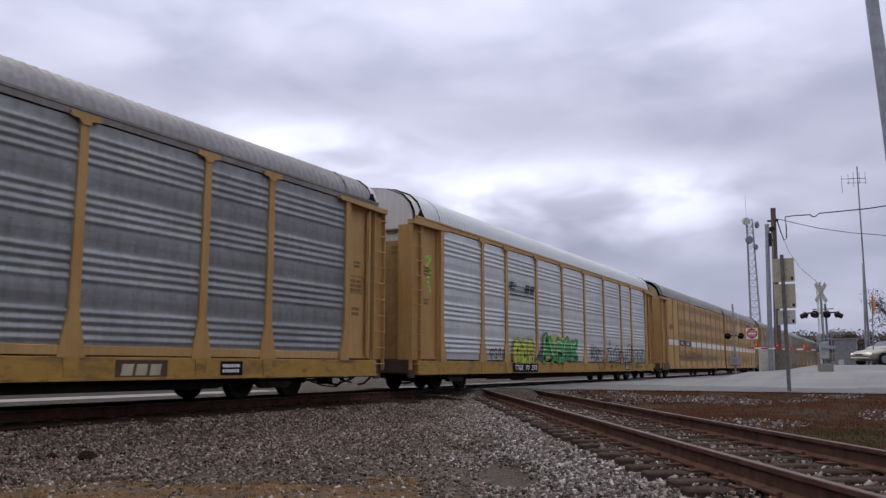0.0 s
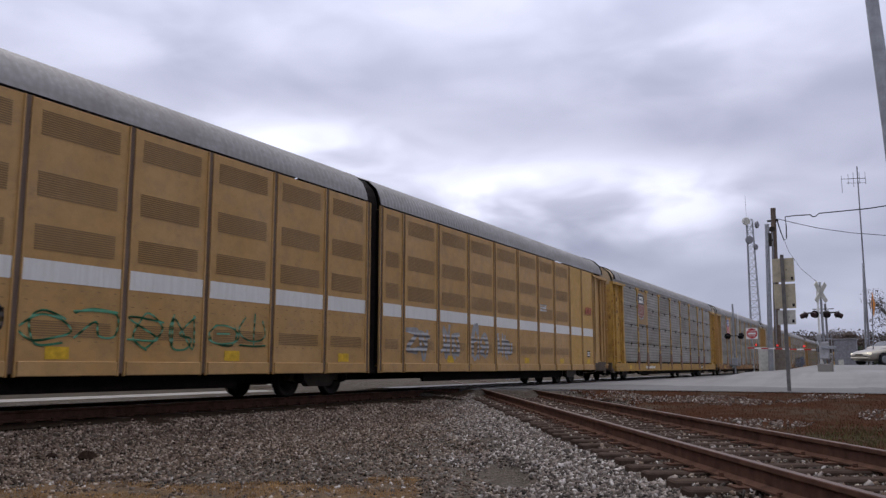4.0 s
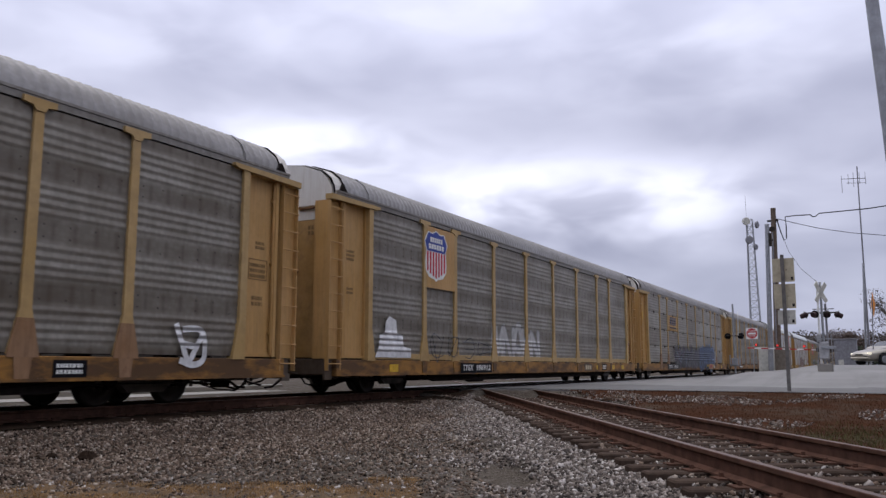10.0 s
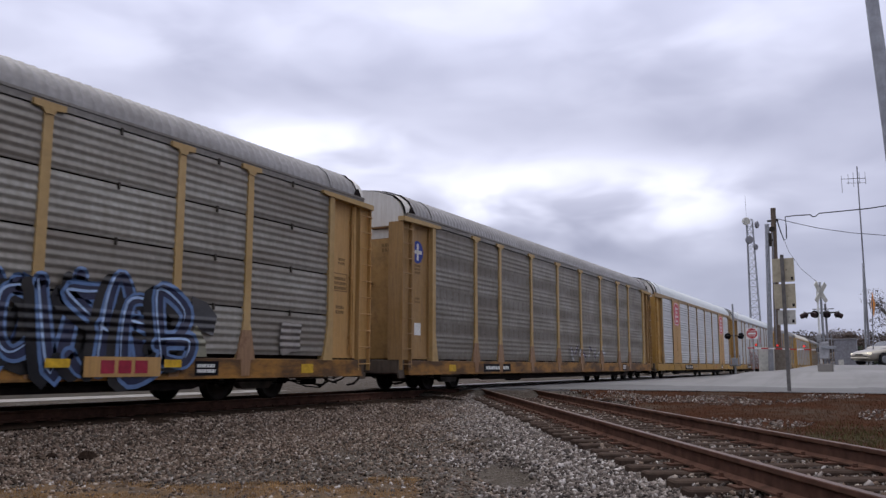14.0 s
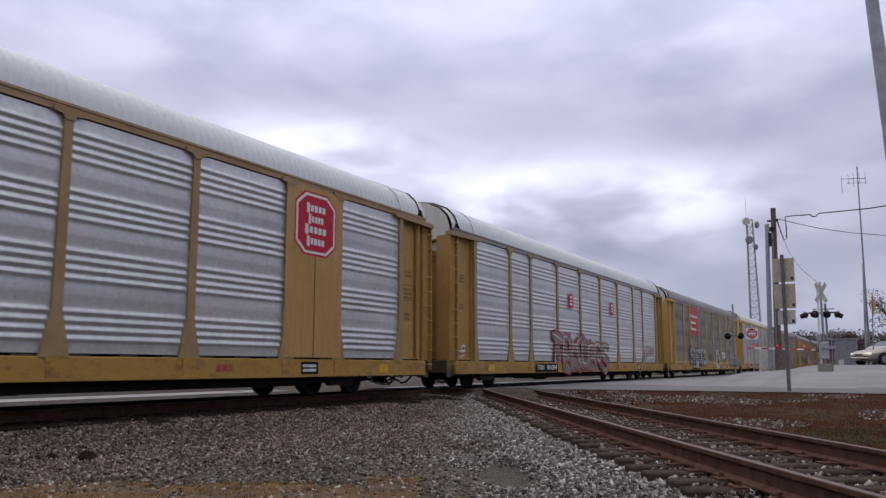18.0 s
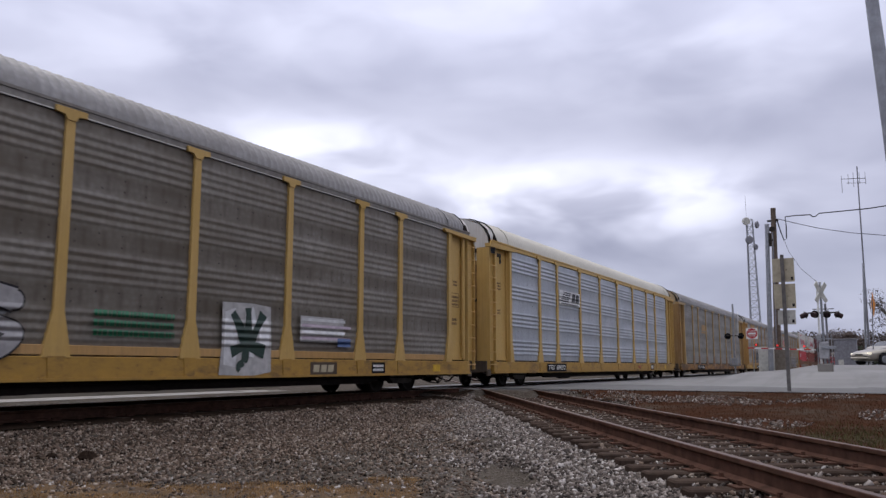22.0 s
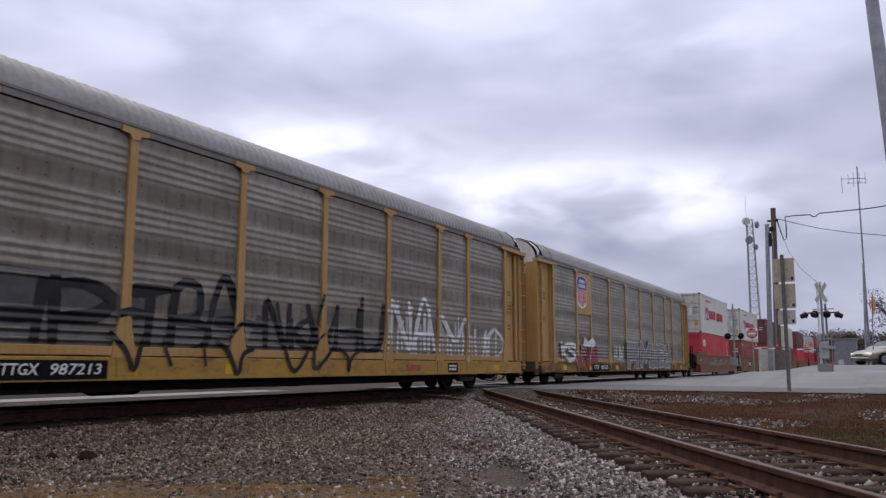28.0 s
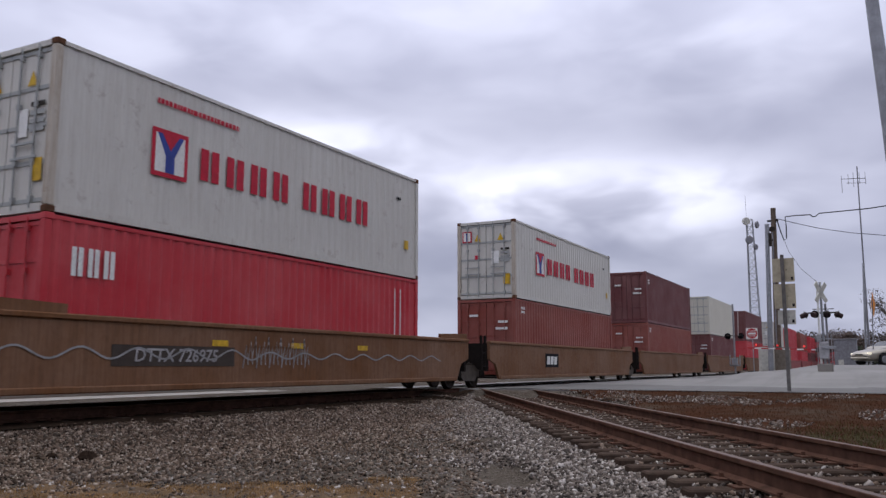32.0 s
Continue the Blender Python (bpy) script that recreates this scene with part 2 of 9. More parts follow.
def stones(name, lo, hi, warm):
    n = Nodes(name)
    isl = n.t.nodes.new("ShaderNodeNewGeometry").outputs["Random Per Island"]
    fine = n.noise(30, 3)
    c = n.ramp(isl, ((0.0, lerp3(lo, (0, 0, 0), 0.2)), (0.35, lerp3(lo, warm, 0.5)), (0.65, warm), (0.90, lerp3(warm, hi, 0.45)), (1.0, hi)))
    c = n.mix(n.math("MULTIPLY", fine, 0.5), c, lerp3(lo, (0, 0, 0), 0.3))
    return n.set(c, 0.95, 0.0, 0.08)


def turf():
    n = Nodes("russet_turf")
    a, b, f = n.noise(0.7, 5, 0.65), n.noise(3.0, 5, 0.65), n.noise(26, 4, 0.7)
    c = n.ramp(f, ((0.3, (0.022, 0.012, 0.008)), (0.55, (0.062, 0.028, 0.017)), (0.8, (0.12, 0.062, 0.038))))
    c = n.mix(n.ramp(a, ((0.46, 0.0), (0.62, 0.75))), c, (0.075, 0.060, 0.046))
    c = n.mix(n.ramp(b, ((0.52, 0.0), (0.68, 0.7))), c, (0.035, 0.020, 0.014))
    n.bump(f, 0.7, 0.02)
    return n.set(c, 1.0, 0.0, 0.0)


def sandy():
    n = Nodes("sandy_earth")
    a, f = n.noise(2.2, 5, 0.65), n.noise(30, 4, 0.7)
    c = n.ramp(f, ((0.3, (0.055, 0.036, 0.022)), (0.55, (0.15, 0.095, 0.052)), (0.8, (0.25, 0.175, 0.105))))
    c = n.mix(n.ramp(a, ((0.45, 0.0), (0.62, 0.8))), c, (0.085, 0.066, 0.05))
    n.bump(f, 0.8, 0.02)
    return n.set(c, 1.0, 0.0, 0.03)


SANDY = sandy()
SOIL = ground_soil()
STONE_GREY = stones("fresh_ballast", (0.045, 0.038, 0.035), (0.63, 0.59, 0.555), (0.245, 0.203, 0.175))
STONE_BROWN = stones("old_ballast", (0.036, 0.027, 0.021), (0.48, 0.415, 0.35), (0.205, 0.145, 0.108))
TIE = plain("tie_wood", (0.050, 0.034, 0.027), 1.0, 0, 0.5, 9, 0.5, 0.03)
RAIL_SIDE = plain("rail_rust", (0.085, 0.043, 0.031), 0.95, 0.0, 0.4, 6, 0.2, 0.03)
RAIL_TOP = plain("rail_top", (0.12, 0.075, 0.058), 0.5, 0.3, 0.3)


def concrete(name, col, dark):
    n = Nodes(name)
    a, b, c3 = n.noise(0.25, 6, 0.6), n.noise(6, 5, 0.6), n.noise(0.6, 4, 0.6, (0.15, 2.0, 1))
    c = n.mix(n.ramp(a, ((0.35, 0.0), (0.7, 1.0))), col, lerp3(col, dark, 0.6))
    c = n.mix(n.ramp(c3, ((0.5, 0.0), (0.75, 0.6))), c, dark)
    c = n.mix(n.math("MULTIPLY", b, 0.35), c, lerp3(col, dark, 0.8))
    n.bump(b, 0.15, 0.01)
    return n.set(c, 0.75, 0, 0.3)


ROAD = concrete("pale_road", (0.245, 0.238, 0.232), (0.115, 0.11, 0.107))
ASPHALT = concrete("worn_asphalt", (0.135, 0.131, 0.128), (0.07, 0.067, 0.065))
LOT = concrete("pale_lot", (0.29, 0.272, 0.245), (0.17, 0.155, 0.14))
GALV_POLE = plain("galvanised_pole", (0.30, 0.31, 0.33), 0.5, 0.5, 0.2)
GREY_POLE = plain("painted_pole", (0.22, 0.22, 0.24), 0.5, 0.3, 0.25)
WOOD = plain("weathered_wood", (0.12, 0.09, 0.07), 0.9, 0, 0.4, 8, 0.4)
SIGN_BACK = plain("sign_back", (0.46, 0.41, 0.30), 0.6, 0.2, 0.2)
SIGN_BACK_W = plain("sign_back_pale", (0.52, 0.51, 0.46), 0.6, 0.2, 0.2)
CABINET = plain("cabinet_grey", (0.36, 0.36, 0.37), 0.6, 0.2, 0.2)
TAN_BOX = plain("tan_cabinet", (0.20, 0.17, 0.14), 0.7, 0.1, 0.3)
SIGN_RED = plain("sign_red", (0.45, 0.025, 0.03), 0.4, 0, 0.15)
SIGN_WHITE = plain("sign_white", (0.75, 0.75, 0.73), 0.4, 0, 0.12)
ORANGE = plain("sign_orange", (0.62, 0.22, 0.02), 0.4, 0, 0.15)
CABLE = plain("cable", (0.03, 0.03, 0.035), 0.6)
GLASS_DARK = plain("dark_glass", (0.02, 0.022, 0.025), 0.08, 0.0, 0.1, 3, 0.0, 0.6)
CAR_PAINT = plain("car_beige", (0.36, 0.33, 0.28), 0.28, 0.5, 0.08, 3, 0.0, 0.6)
TYRE = plain("tyre_rubber", (0.02, 0.02, 0.02), 0.8)
HEADLIGHT = glow("headlight", (1.0, 0.9, 0.68), 0.55)
POST_STEEL = plain("post_steel", (0.15, 0.142, 0.135), 0.7, 0.2, 0.35)
LAMP_HOOD = plain("lamp_hood", (0.03, 0.016, 0.017), 0.5)
RED_LAMP = glow("gate_lamp", (0.8, 0.06, 0.05), 0.5)
BUILDING = plain("white_cladding", (0.60, 0.60, 0.58), 0.6, 0, 0.15, 2)
LEAF = plain("late_leaves", (0.105, 0.092, 0.085), 0.85, 0, 0.5, 3)
LEAF_RED = plain("russet_leaves", (0.105, 0.078, 0.066), 0.85, 0, 0.5, 3)
LEAF_GREEN = plain("evergreen_leaves", (0.035, 0.045, 0.025), 0.85, 0, 0.5, 3)
BARK = plain("bark", (0.10, 0.085, 0.075), 0.9, 0, 0.4)
DRY_GRASS = plain("dry_grass", (0.27, 0.155, 0.06), 0.9, 0, 0.5, 5)
RED_SOIL = turf()
BED = plain("dark_ballast", (0.022, 0.015, 0.011), 1.0, 0, 0.6, 22, 0.8, 0.0)
RED_GRASS = plain("russet_grass", (0.075, 0.031, 0.017), 1.0, 0, 0.5, 5, 0.1, 0.0)
GREEN_GRASS = plain("green_grass", (0.075, 0.075, 0.025), 0.9, 0, 0.5, 5)



def cloud_light():
    """Thin cloud: clear glass that adds the light of the brighter breaks."""
    n = Nodes("cloud_layer")
    geo = n.t.nodes.new("ShaderNodeTexCoord").outputs["Object"]
    nv = n.t.nodes.new("ShaderNodeVectorMath")
    nv.operation = "NORMALIZE"
    n.link(geo, nv.inputs[0])
    sep = n.t.nodes.new("ShaderNodeSeparateXYZ")
    n.link(nv.outputs[0], sep.inputs[0])
    az = n.math("ARCTAN2", sep.outputs[1], sep.outputs[0])
    el = n.math("ARCSINE", sep.outputs[2])
    cv = n.t.nodes.new("ShaderNodeCombineXYZ")
    n.link(az, cv.inputs[0])
    n.link(n.math("MULTIPLY", el, 2.3), cv.inputs[1])

    def puff(scale, detail, rough, warp):
        t = n.add("ShaderNodeTexNoise", Scale=scale, Detail=detail, Roughness=rough, Distortion=warp)
        n.link(cv.outputs[0], t.inputs["Vector"])
        return t.outputs["Fac"]

    wide, fine = puff(3.2, 3, 0.45, 0.3), puff(8.0, 3, 0.45, 0.3)
    total = n.math("ADD", n.math("MULTIPLY", n.ramp(wide, ((0.40, 0.0), (0.66, 1.0))), 0.17), n.math("MULTIPLY", n.ramp(fine, ((0.38, 0.0), (0.70, 1.0))), 0.08))
    for a0, e0, sa, se, amp in ((36.0, 15.2, 4.8, 1.5, 0.60), (20.5, 12.3, 5.5, 1.8, 0.74), (11.5, 11.6, 5.0, 1.8, 0.45), (50.0, 9.0, 9.0, 4.5, 0.40), (50.0, 23.0, 10.0, 4.0, 0.10), (28.0, 12.0, 3.0, 1.6, 0.15), (8.0, 21.0, 7.0, 3.0, 0.14), (20.0, 25.0, 30.0, 2.4, 0.06), (4.0, 3.6, 9.0, 1.3, 0.10)):
        da = n.math("DIVIDE", n.math("SUBTRACT", az, radians(a0)), radians(sa))
        de = n.math("DIVIDE", n.math("SUBTRACT", n.math("ADD", el, n.math("MULTIPLY", n.math("SUBTRACT", fine, 0.5), 0.07)), radians(e0)), radians(se))
        q = n.math("ADD", n.math("MULTIPLY", da, da), n.math("MULTIPLY", de, de))
        g = n.math("EXPONENT", n.math("MULTIPLY", q, -0.5))
        total = n.math("ADD", total, n.math("MULTIPLY", n.math("MULTIPLY", g, n.ramp(fine, ((0.32, 0.4), (0.60, 1.0)))), amp))
    em = n.t.nodes.new("ShaderNodeEmission")
    em.inputs[0].default_value = (0.955, 0.965, 1.07, 1)
    n.link(total, em.inputs[1])
    tr = n.t.nodes.new("ShaderNodeBsdfTransparent")
    add = n.t.nodes.new("ShaderNodeAddShader")
    n.link(em.outputs[0], add.inputs[0])
    n.link(tr.outputs[0], add.inputs[1])
    n.link(add.outputs[0], n.t.nodes["Material Output"].inputs[0])
    n.t.nodes.remove(n.b)
    return n.m


CLOUDS = cloud_light()
WATER = plain("muddy_water", (0.06, 0.047, 0.036), 0.12, 0.0, 0.3, 2, 0.0, 0.35)

# ---- mesh building ----


class Shape:
    """Collects corners and faces; mesh() turns them into one mesh."""

    def __init__(self):
        self.v, self.f, self.smooth = [], [], False

    def quad(self, *pts):
        k = len(self.v)
        self.v += [tuple(p) for p in pts]
        self.f.append(tuple(range(k, k + len(pts))))
        return self

    def box(self, x0, x1, y0, y1, z0, z1, bev=0.0):
        k = len(self.v)
        if bev <= 0:
            self.v += [(x, y, z) for z in (z0, z1) for y in (y0, y1) for x in (x0, x1)]
            for a in ((0, 2, 3, 1), (4, 5, 7, 6), (0, 1, 5, 4), (2, 6, 7, 3), (0, 4, 6, 2), (1, 3, 7, 5)):
                self.f.append(tuple(k + i for i in a))
            return self
        b = min(bev, (x1 - x0) / 2.01, (y1 - y0) / 2.01, (z1 - z0) / 2.01)
        for z, i in ((z0, b), (z0 + b, 0), (z1 - b, 0), (z1, b)):
            for x, y in ((x0 + i + b, y0 + i), (x1 - i - b, y0 + i), (x1 - i, y0 + i + b), (x1 - i, y1 - i - b), (x1 - i - b, y1 - i), (x0 + i + b, y1 - i), (x0 + i, y1 - i - b), (x0 + i, y0 + i + b)):
                self.v.append((x, y, z))
        for r in range(3):
            for j in range(8):
                a, c = k + r * 8 + j, k + r * 8 + (j + 1) % 8
                self.f.append((a, c, c + 8, a + 8))
        self.f.append(tuple(k + 7 - j for j in range(8)))
        self.f.append(tuple(k + 24 + j for j in range(8)))
        return self

    def prism(self, outline, axis, a, b):
        """A flat outline drawn out along an axis from a to b."""
        k, n = len(self.v), len(outline)
        for d in (a, b):
            for p, q in outline:
                self.v.append({"x": (d, p, q), "y": (p, d, q), "z": (p, q, d)}[axis])
        self.f.append(tuple(k + n - 1 - i for i in range(n)))
        self.f.append(tuple(k + n + i for i in range(n)))
        for i in range(n):
            j = (i + 1) % n
            self.f.append((k + i, k + j, k + n + j, k + n + i))
        return self

    def tube(self, pts, r, sides=6, r1=None):
        """A round bar along a line of points."""
        pts = [Vector(p) for p in pts]
        k, n = len(self.v), len(pts)
        for i, p in enumerate(pts):
            d = (pts[min(i + 1, n - 1)] - pts[max(i - 1, 0)]).normalized()
            s = d.cross(Vector((0, 0, 1)) if abs(d.z) < 0.9 else Vector((1, 0, 0))).normalized()
            u = d.cross(s)
            rr = r if r1 is None else r + (r1 - r) * i / (n - 1)
            for j in range(sides):
                a = 2 * math.pi * j / sides
                self.v.append(tuple(p + (s * math.cos(a) + u * math.sin(a)) * rr))
        for i in range(n - 1):
            for j in range(sides):
                a, c = k + i * sides + j, k + i * sides + (j + 1) % sides
                self.f.append((a, c, c + sides, a + sides))
        self.f.append(tuple(k + sides - 1 - j for j in range(sides)))
        self.f.append(tuple(k + (n - 1) * sides + j for j in range(sides)))
        return self

    def lathe(self, rings, centre, axis="y", sides=20):
        """Rings (place on the axis, radius) joined into a turned body."""
        k = len(self.v)
        for d, r in rings:
            for j in range(sides):
                a = 2 * math.pi * j / sides
                c, s = r * math.cos(a), r * math.sin(a)
                p = {"y": (c, d, s), "z": (c, s, d), "x": (d, c, s)}[axis]
                self.v.append(tuple(p[i] + centre[i] for i in range(3)))
        for i in range(len(rings) - 1):
            for j in range(sides):
                a, c = k + i * sides + j, k + i * sides + (j + 1) % sides
                self.f.append((a, c, c + sides, a + sides))
        self.f.append(tuple(k + j for j in range(sides)))
        self.f.append(tuple(k + (len(rings) - 1) * sides + j for j in range(sides)))
        return self

    def swell(self, pts, width, y, phase=0.0, tip=1.0):
        """A painted strip of uneven width; tip narrows its two ends."""
        n, k = len(pts), len(self.v)
        for i, (x, z) in enumerate(pts):
            a, b = pts[max(i - 1, 0)], pts[min(i + 1, n - 1)]
            dx, dz = b[0] - a[0], b[1] - a[1]
            m = math.hypot(dx, dz) or 1.0
            u = i / max(1, n - 1)
            w = width / 2 * (0.92 + 0.22 * math.sin(phase + 5.0 * u)) * (tip + (1 - tip) * math.sin(math.pi * min(1.0, max(0.0, 0.08 + 0.84 * u))) ** 0.5)
            self.v += [(x - dz / m * w, y, z + dx / m * w), (x + dz / m * w, y, z - dx / m * w)]
        self.f += [(k + 2 * i, k + 2 * i + 1, k + 2 * i + 3, k + 2 * i + 2) for i in range(n - 1)]
        return self

    def blade(self, pts, width, y, thick=0.0015):
        """A stroke that swells in the middle and ends in points."""
        n, k = len(pts), len(self.v)
        for i, (x, z) in enumerate(pts):
            a, b = pts[max(i - 1, 0)], pts[min(i + 1, n - 1)]
            dx, dz = b[0] - a[0], b[1] - a[1]
            m = math.hypot(dx, dz) or 1.0
            w = width * (0.06 + 0.94 * math.sin(math.pi * min(1.0, 0.12 + 0.88 * i / (n - 1))) ** 0.7) / 2
            self.v += [(x - dz / m * w, y, z + dx / m * w), (x + dz / m * w, y, z - dx / m * w)]
        self.f += [(k + 2 * i, k + 2 * i + 1, k + 2 * i + 3, k + 2 * i + 2) for i in range(n - 1)]
        return self

    def ribbon(self, pts, width, y, thick=0.004, closed=False):
        """A painted stroke in the plane y: (x, z) points, a strip a few millimetres thick facing -y."""
        n = len(pts)
        if n < 2:
            return self
        k = len(self.v)
        for i in range(n):
            a = pts[(i - 1) % n] if closed else pts[max(i - 1, 0)]
            b = pts[(i + 1) % n] if closed else pts[min(i + 1, n - 1)]
            dx, dz = b[0] - a[0], b[1] - a[1]
            m = math.hypot(dx, dz) or 1.0
            ox, oz = -dz / m * width / 2, dx / m * width / 2
            x, z = pts[i]
            self.v += [(x + ox, y, z + oz), (x - ox, y, z - oz), (x + ox, y + thick, z + oz), (x - ox, y + thick, z - oz)]
        for i in range(n if closed else n - 1):
            a, b = k + 4 * i, k + 4 * ((i + 1) % n)
            self.f += [(a, a + 1, b + 1, b), (a + 2, a, b, b + 2), (a + 1, a + 3, b + 3, b + 1)]
        return self

    def mesh(self, name):
        me = bpy.data.meshes.new(name)
        me.from_pydata(self.v, [], self.f)
        me.materials.append(None)
        if self.smooth:
            me.polygons.foreach_set("use_smooth", [True] * len(me.polygons))
        me.update()
        return me


def dress(ob, material):
    ob.material_slots[0].link = "OBJECT"
    ob.material_slots[0].material = material
    return ob


def part(name, shape, material, parent=None, label="", at=None):
    """One mesh object under a thing or under a part. shape: a Shape or a mesh to share."""
    me = shape.mesh(name) if isinstance(shape, Shape) else shape
    ob = dress(new(name, me), material)
    if parent is not None:
        ob.parent = parent
    if at is not None:
        ob.matrix_basis = at if isinstance(at, Matrix) else Matrix.Translation(at)
    return tagged(ob, label)


def thing(name, label, category, at=(0, 0, 0), group="", kind=""):
    """An empty at the thing's base, to carry its parts."""
    ob = new(name)
    ob.empty_display_size = 0.2
    ob.matrix_basis = at if isinstance(at, Matrix) else Matrix.Translation(at)
    return tagged(ob, label, category, group, kind)


def whole(name, shape, material, label, category, at=None, group="", kind=""):
    return tagged(part(name, shape, material, None, label, at), "", category, group, kind)


def lettering(text, size, shear=0.0, squeeze=1.0):
    """A mesh of raised letters in the x-z plane, facing -y, centred."""
    cu = bpy.data.curves.new("letters", "FONT")
    cu.body, cu.size, cu.align_x, cu.align_y, cu.shear = text, size, "CENTER", "CENTER", shear
    cu.extrude, cu.resolution_u, cu.offset = 0.002, 2, size * 0.012
    ob = new("letters", cu)
    bpy.context.view_layer.update()
    me = bpy.data.meshes.new_from_object(ob.evaluated_get(bpy.context.evaluated_depsgraph_get()))
    bpy.data.objects.remove(ob)
    me.transform(Matrix.Rotation(radians(90), 4, "X") @ Matrix.Diagonal((squeeze, 1, 1, 1)))
    me.materials.clear()
    me.materials.append(None)
    return me

# ---- ground ----
YC = 13.29          # centre line of the train's track
T2_SLOPE = 0.600    # the crossing track: y = 0.6 x - 4.08
T2_B = -4.08
T2_ANGLE = math.atan(T2_SLOPE)


def smooth01(a):
    a = min(1.0, max(0.0, a))
    return a * a * (3 - 2 * a)


def t2_dist(x, y):
    """Signed distance from the crossing track's centre line; positive on the train's side."""
    return (y - T2_SLOPE * x - T2_B) * math.cos(T2_ANGLE)


def ground_z(x, y):
    """Height of the land: low by the camera, banked up to both tracks, rising beyond the road."""
    d1, d2 = abs(y - YC), abs(t2_dist(x, y))
    base = -0.52
    bank1 = -0.24 - 0.30 * smooth01((d1 - 1.5) / 2.6)
    bank2 = -0.29 - 0.24 * smooth01((d2 - 1.35) / 1.6)
    z = max(base, bank1, bank2)
    if t2_dist(x, y) < -1.2 or x > 22:
        east = -0.05 - 0.30 * smooth01((24.4 - x) / 9.0)
        z = max(z, east - 0.18 * (1 - smooth01((d2 - 1.2) / 1.5)) if d2 > 0.9 else z)
    if x > 22:
        up = smooth01((x - 31.0) / 10.0) * (1 - smooth01((y - 5.4) / 2.2))
        top = -0.03 + 0.47 * up + 0.33 * smooth01((x - 40) / 14.0) * (1 - smooth01((y - 3.2) / 2.5))
        f = smooth01((x - 22.5) / 1.9)
        z = z * (1 - f) + top * f if d1 > 1.4 else z
    q = (((x - 8.6) * 0.82 + (y - 3.76) * 0.57) / 1.05) ** 2 + (((y - 3.76) * 0.82 - (x - 8.6) * 0.57) / 0.26) ** 2
    if q < 1.6:
        z -= 0.085 * (1 - smooth01((q - 0.5) / 1.1))
    if y > 15.2:
        z = max(z, -0.10 - 0.25 * smooth01((17.5 - y) / 2.3))
    return z


def grid_sheet(xs, ys, rough=0.0):
    s = Shape()
    nx, ny = len(xs), len(ys)
    for y in ys:
        for x in xs:
            dz = rough * (noise.noise((x * 1.7, y * 1.7, 0)) + 0.5 * noise.noise((x * 5, y * 5, 3))) if rough else 0
            s.v.append((x, y, ground_z(x, y) + dz))
    s.f = [(j * nx + i, j * nx + i + 1, (j + 1) * nx + i + 1, (j + 1) * nx + i) for j in range(ny - 1) for i in range(nx - 1)]
    s.smooth = True
    return s


def spread(a, b, c, d, fine, coarse):
    """Steps that are fine from b to c and grow coarse out to a and d."""
    out, x = [], b
    while x <= c:
        out.append(x)
        x += fine
    st, lo = fine, b
    while lo > a:
        st = min(st * 1.25, coarse)
        lo -= st
        out.insert(0, lo)
    st, hi = fine, out[-1]
    while hi < d:
        st = min(st * 1.25, coarse)
        hi += st
        out.append(hi)
    return out


whole("ground", grid_sheet(spread(-1500, 0, 62, 2600, 0.2, 200), spread(-1500, -3, 19, 2000, 0.2, 200), 0.022), SOIL,
      "dark gritty soil with mixed gravel beside the tracks", "ground", kind="structure")

def strip(xs, ys, keep, lift):
    """A thin sheet over the land where keep() holds."""
    s = Shape()
    nx = len(xs)
    s.v = [(x, y, ground_z(x, y) + lift + 0.015 * noise.noise((x * 3, y * 3, 1))) for y in ys for x in xs]
    for j in range(len(ys) - 1):
        for i in range(nx - 1):
            if keep(xs[i] + 0.15, ys[j] + 0.15):
                s.f.append((j * nx + i, j * nx + i + 1, (j + 1) * nx + i + 1, (j + 1) * nx + i))
    s.smooth = True
    return s


whole("verge", strip([8 + 0.3 * i for i in range(55)], [-6 + 0.3 * i for i in range(58)], lambda x, y: t2_dist(x, y) < -2.0 - 0.7 * noise.noise((x * 0.6, y * 0.6, 2)) and x < 24.3, 0.05), RED_SOIL,
      "russet dead turf between track and road", "verge", kind="structure")
# dark ballast sheet; its near-black colour also carries the shade beside the train
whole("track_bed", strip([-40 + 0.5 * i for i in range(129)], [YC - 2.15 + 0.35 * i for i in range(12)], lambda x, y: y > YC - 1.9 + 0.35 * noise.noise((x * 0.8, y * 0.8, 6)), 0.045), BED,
      "dark ballast under the main track, with shade beside the train in its colour", "track bed", kind="structure")

# road over the tracks, a pale slab slightly proud of the land
def road_sheet():
    s = Shape()
    xs = [24.4 + 0.6 * i for i in range(25)] + [39.6 + 1.5 * i for i in range(34)]
    ys = [-60, -40, -25, -16, -11, -8, -6, -4.5, -3, -2, -1] + [0.4 * i for i in range(29)]
    n = len(xs)
    rows = [[(x, y, ground_z(x, y) + 0.035) for x in xs] for y in ys]
    for r in rows:
        s.v += r
    s.f = [(j * n + i, j * n + i + 1, (j + 1) * n + i + 1, (j + 1) * n + i) for j in range(len(ys) - 1) for i in range(n - 1)]
    k = len(s.v)
    for x, y, z in [r[0] for r in rows]:
        s.v += [(x, y, z), (x, y, z - 0.2)]
    for j in range(len(ys) - 1):
        s.f.append((k + 2 * j, k + 2 * j + 2, k + 2 * j + 3, k + 2 * j + 1))
    return s


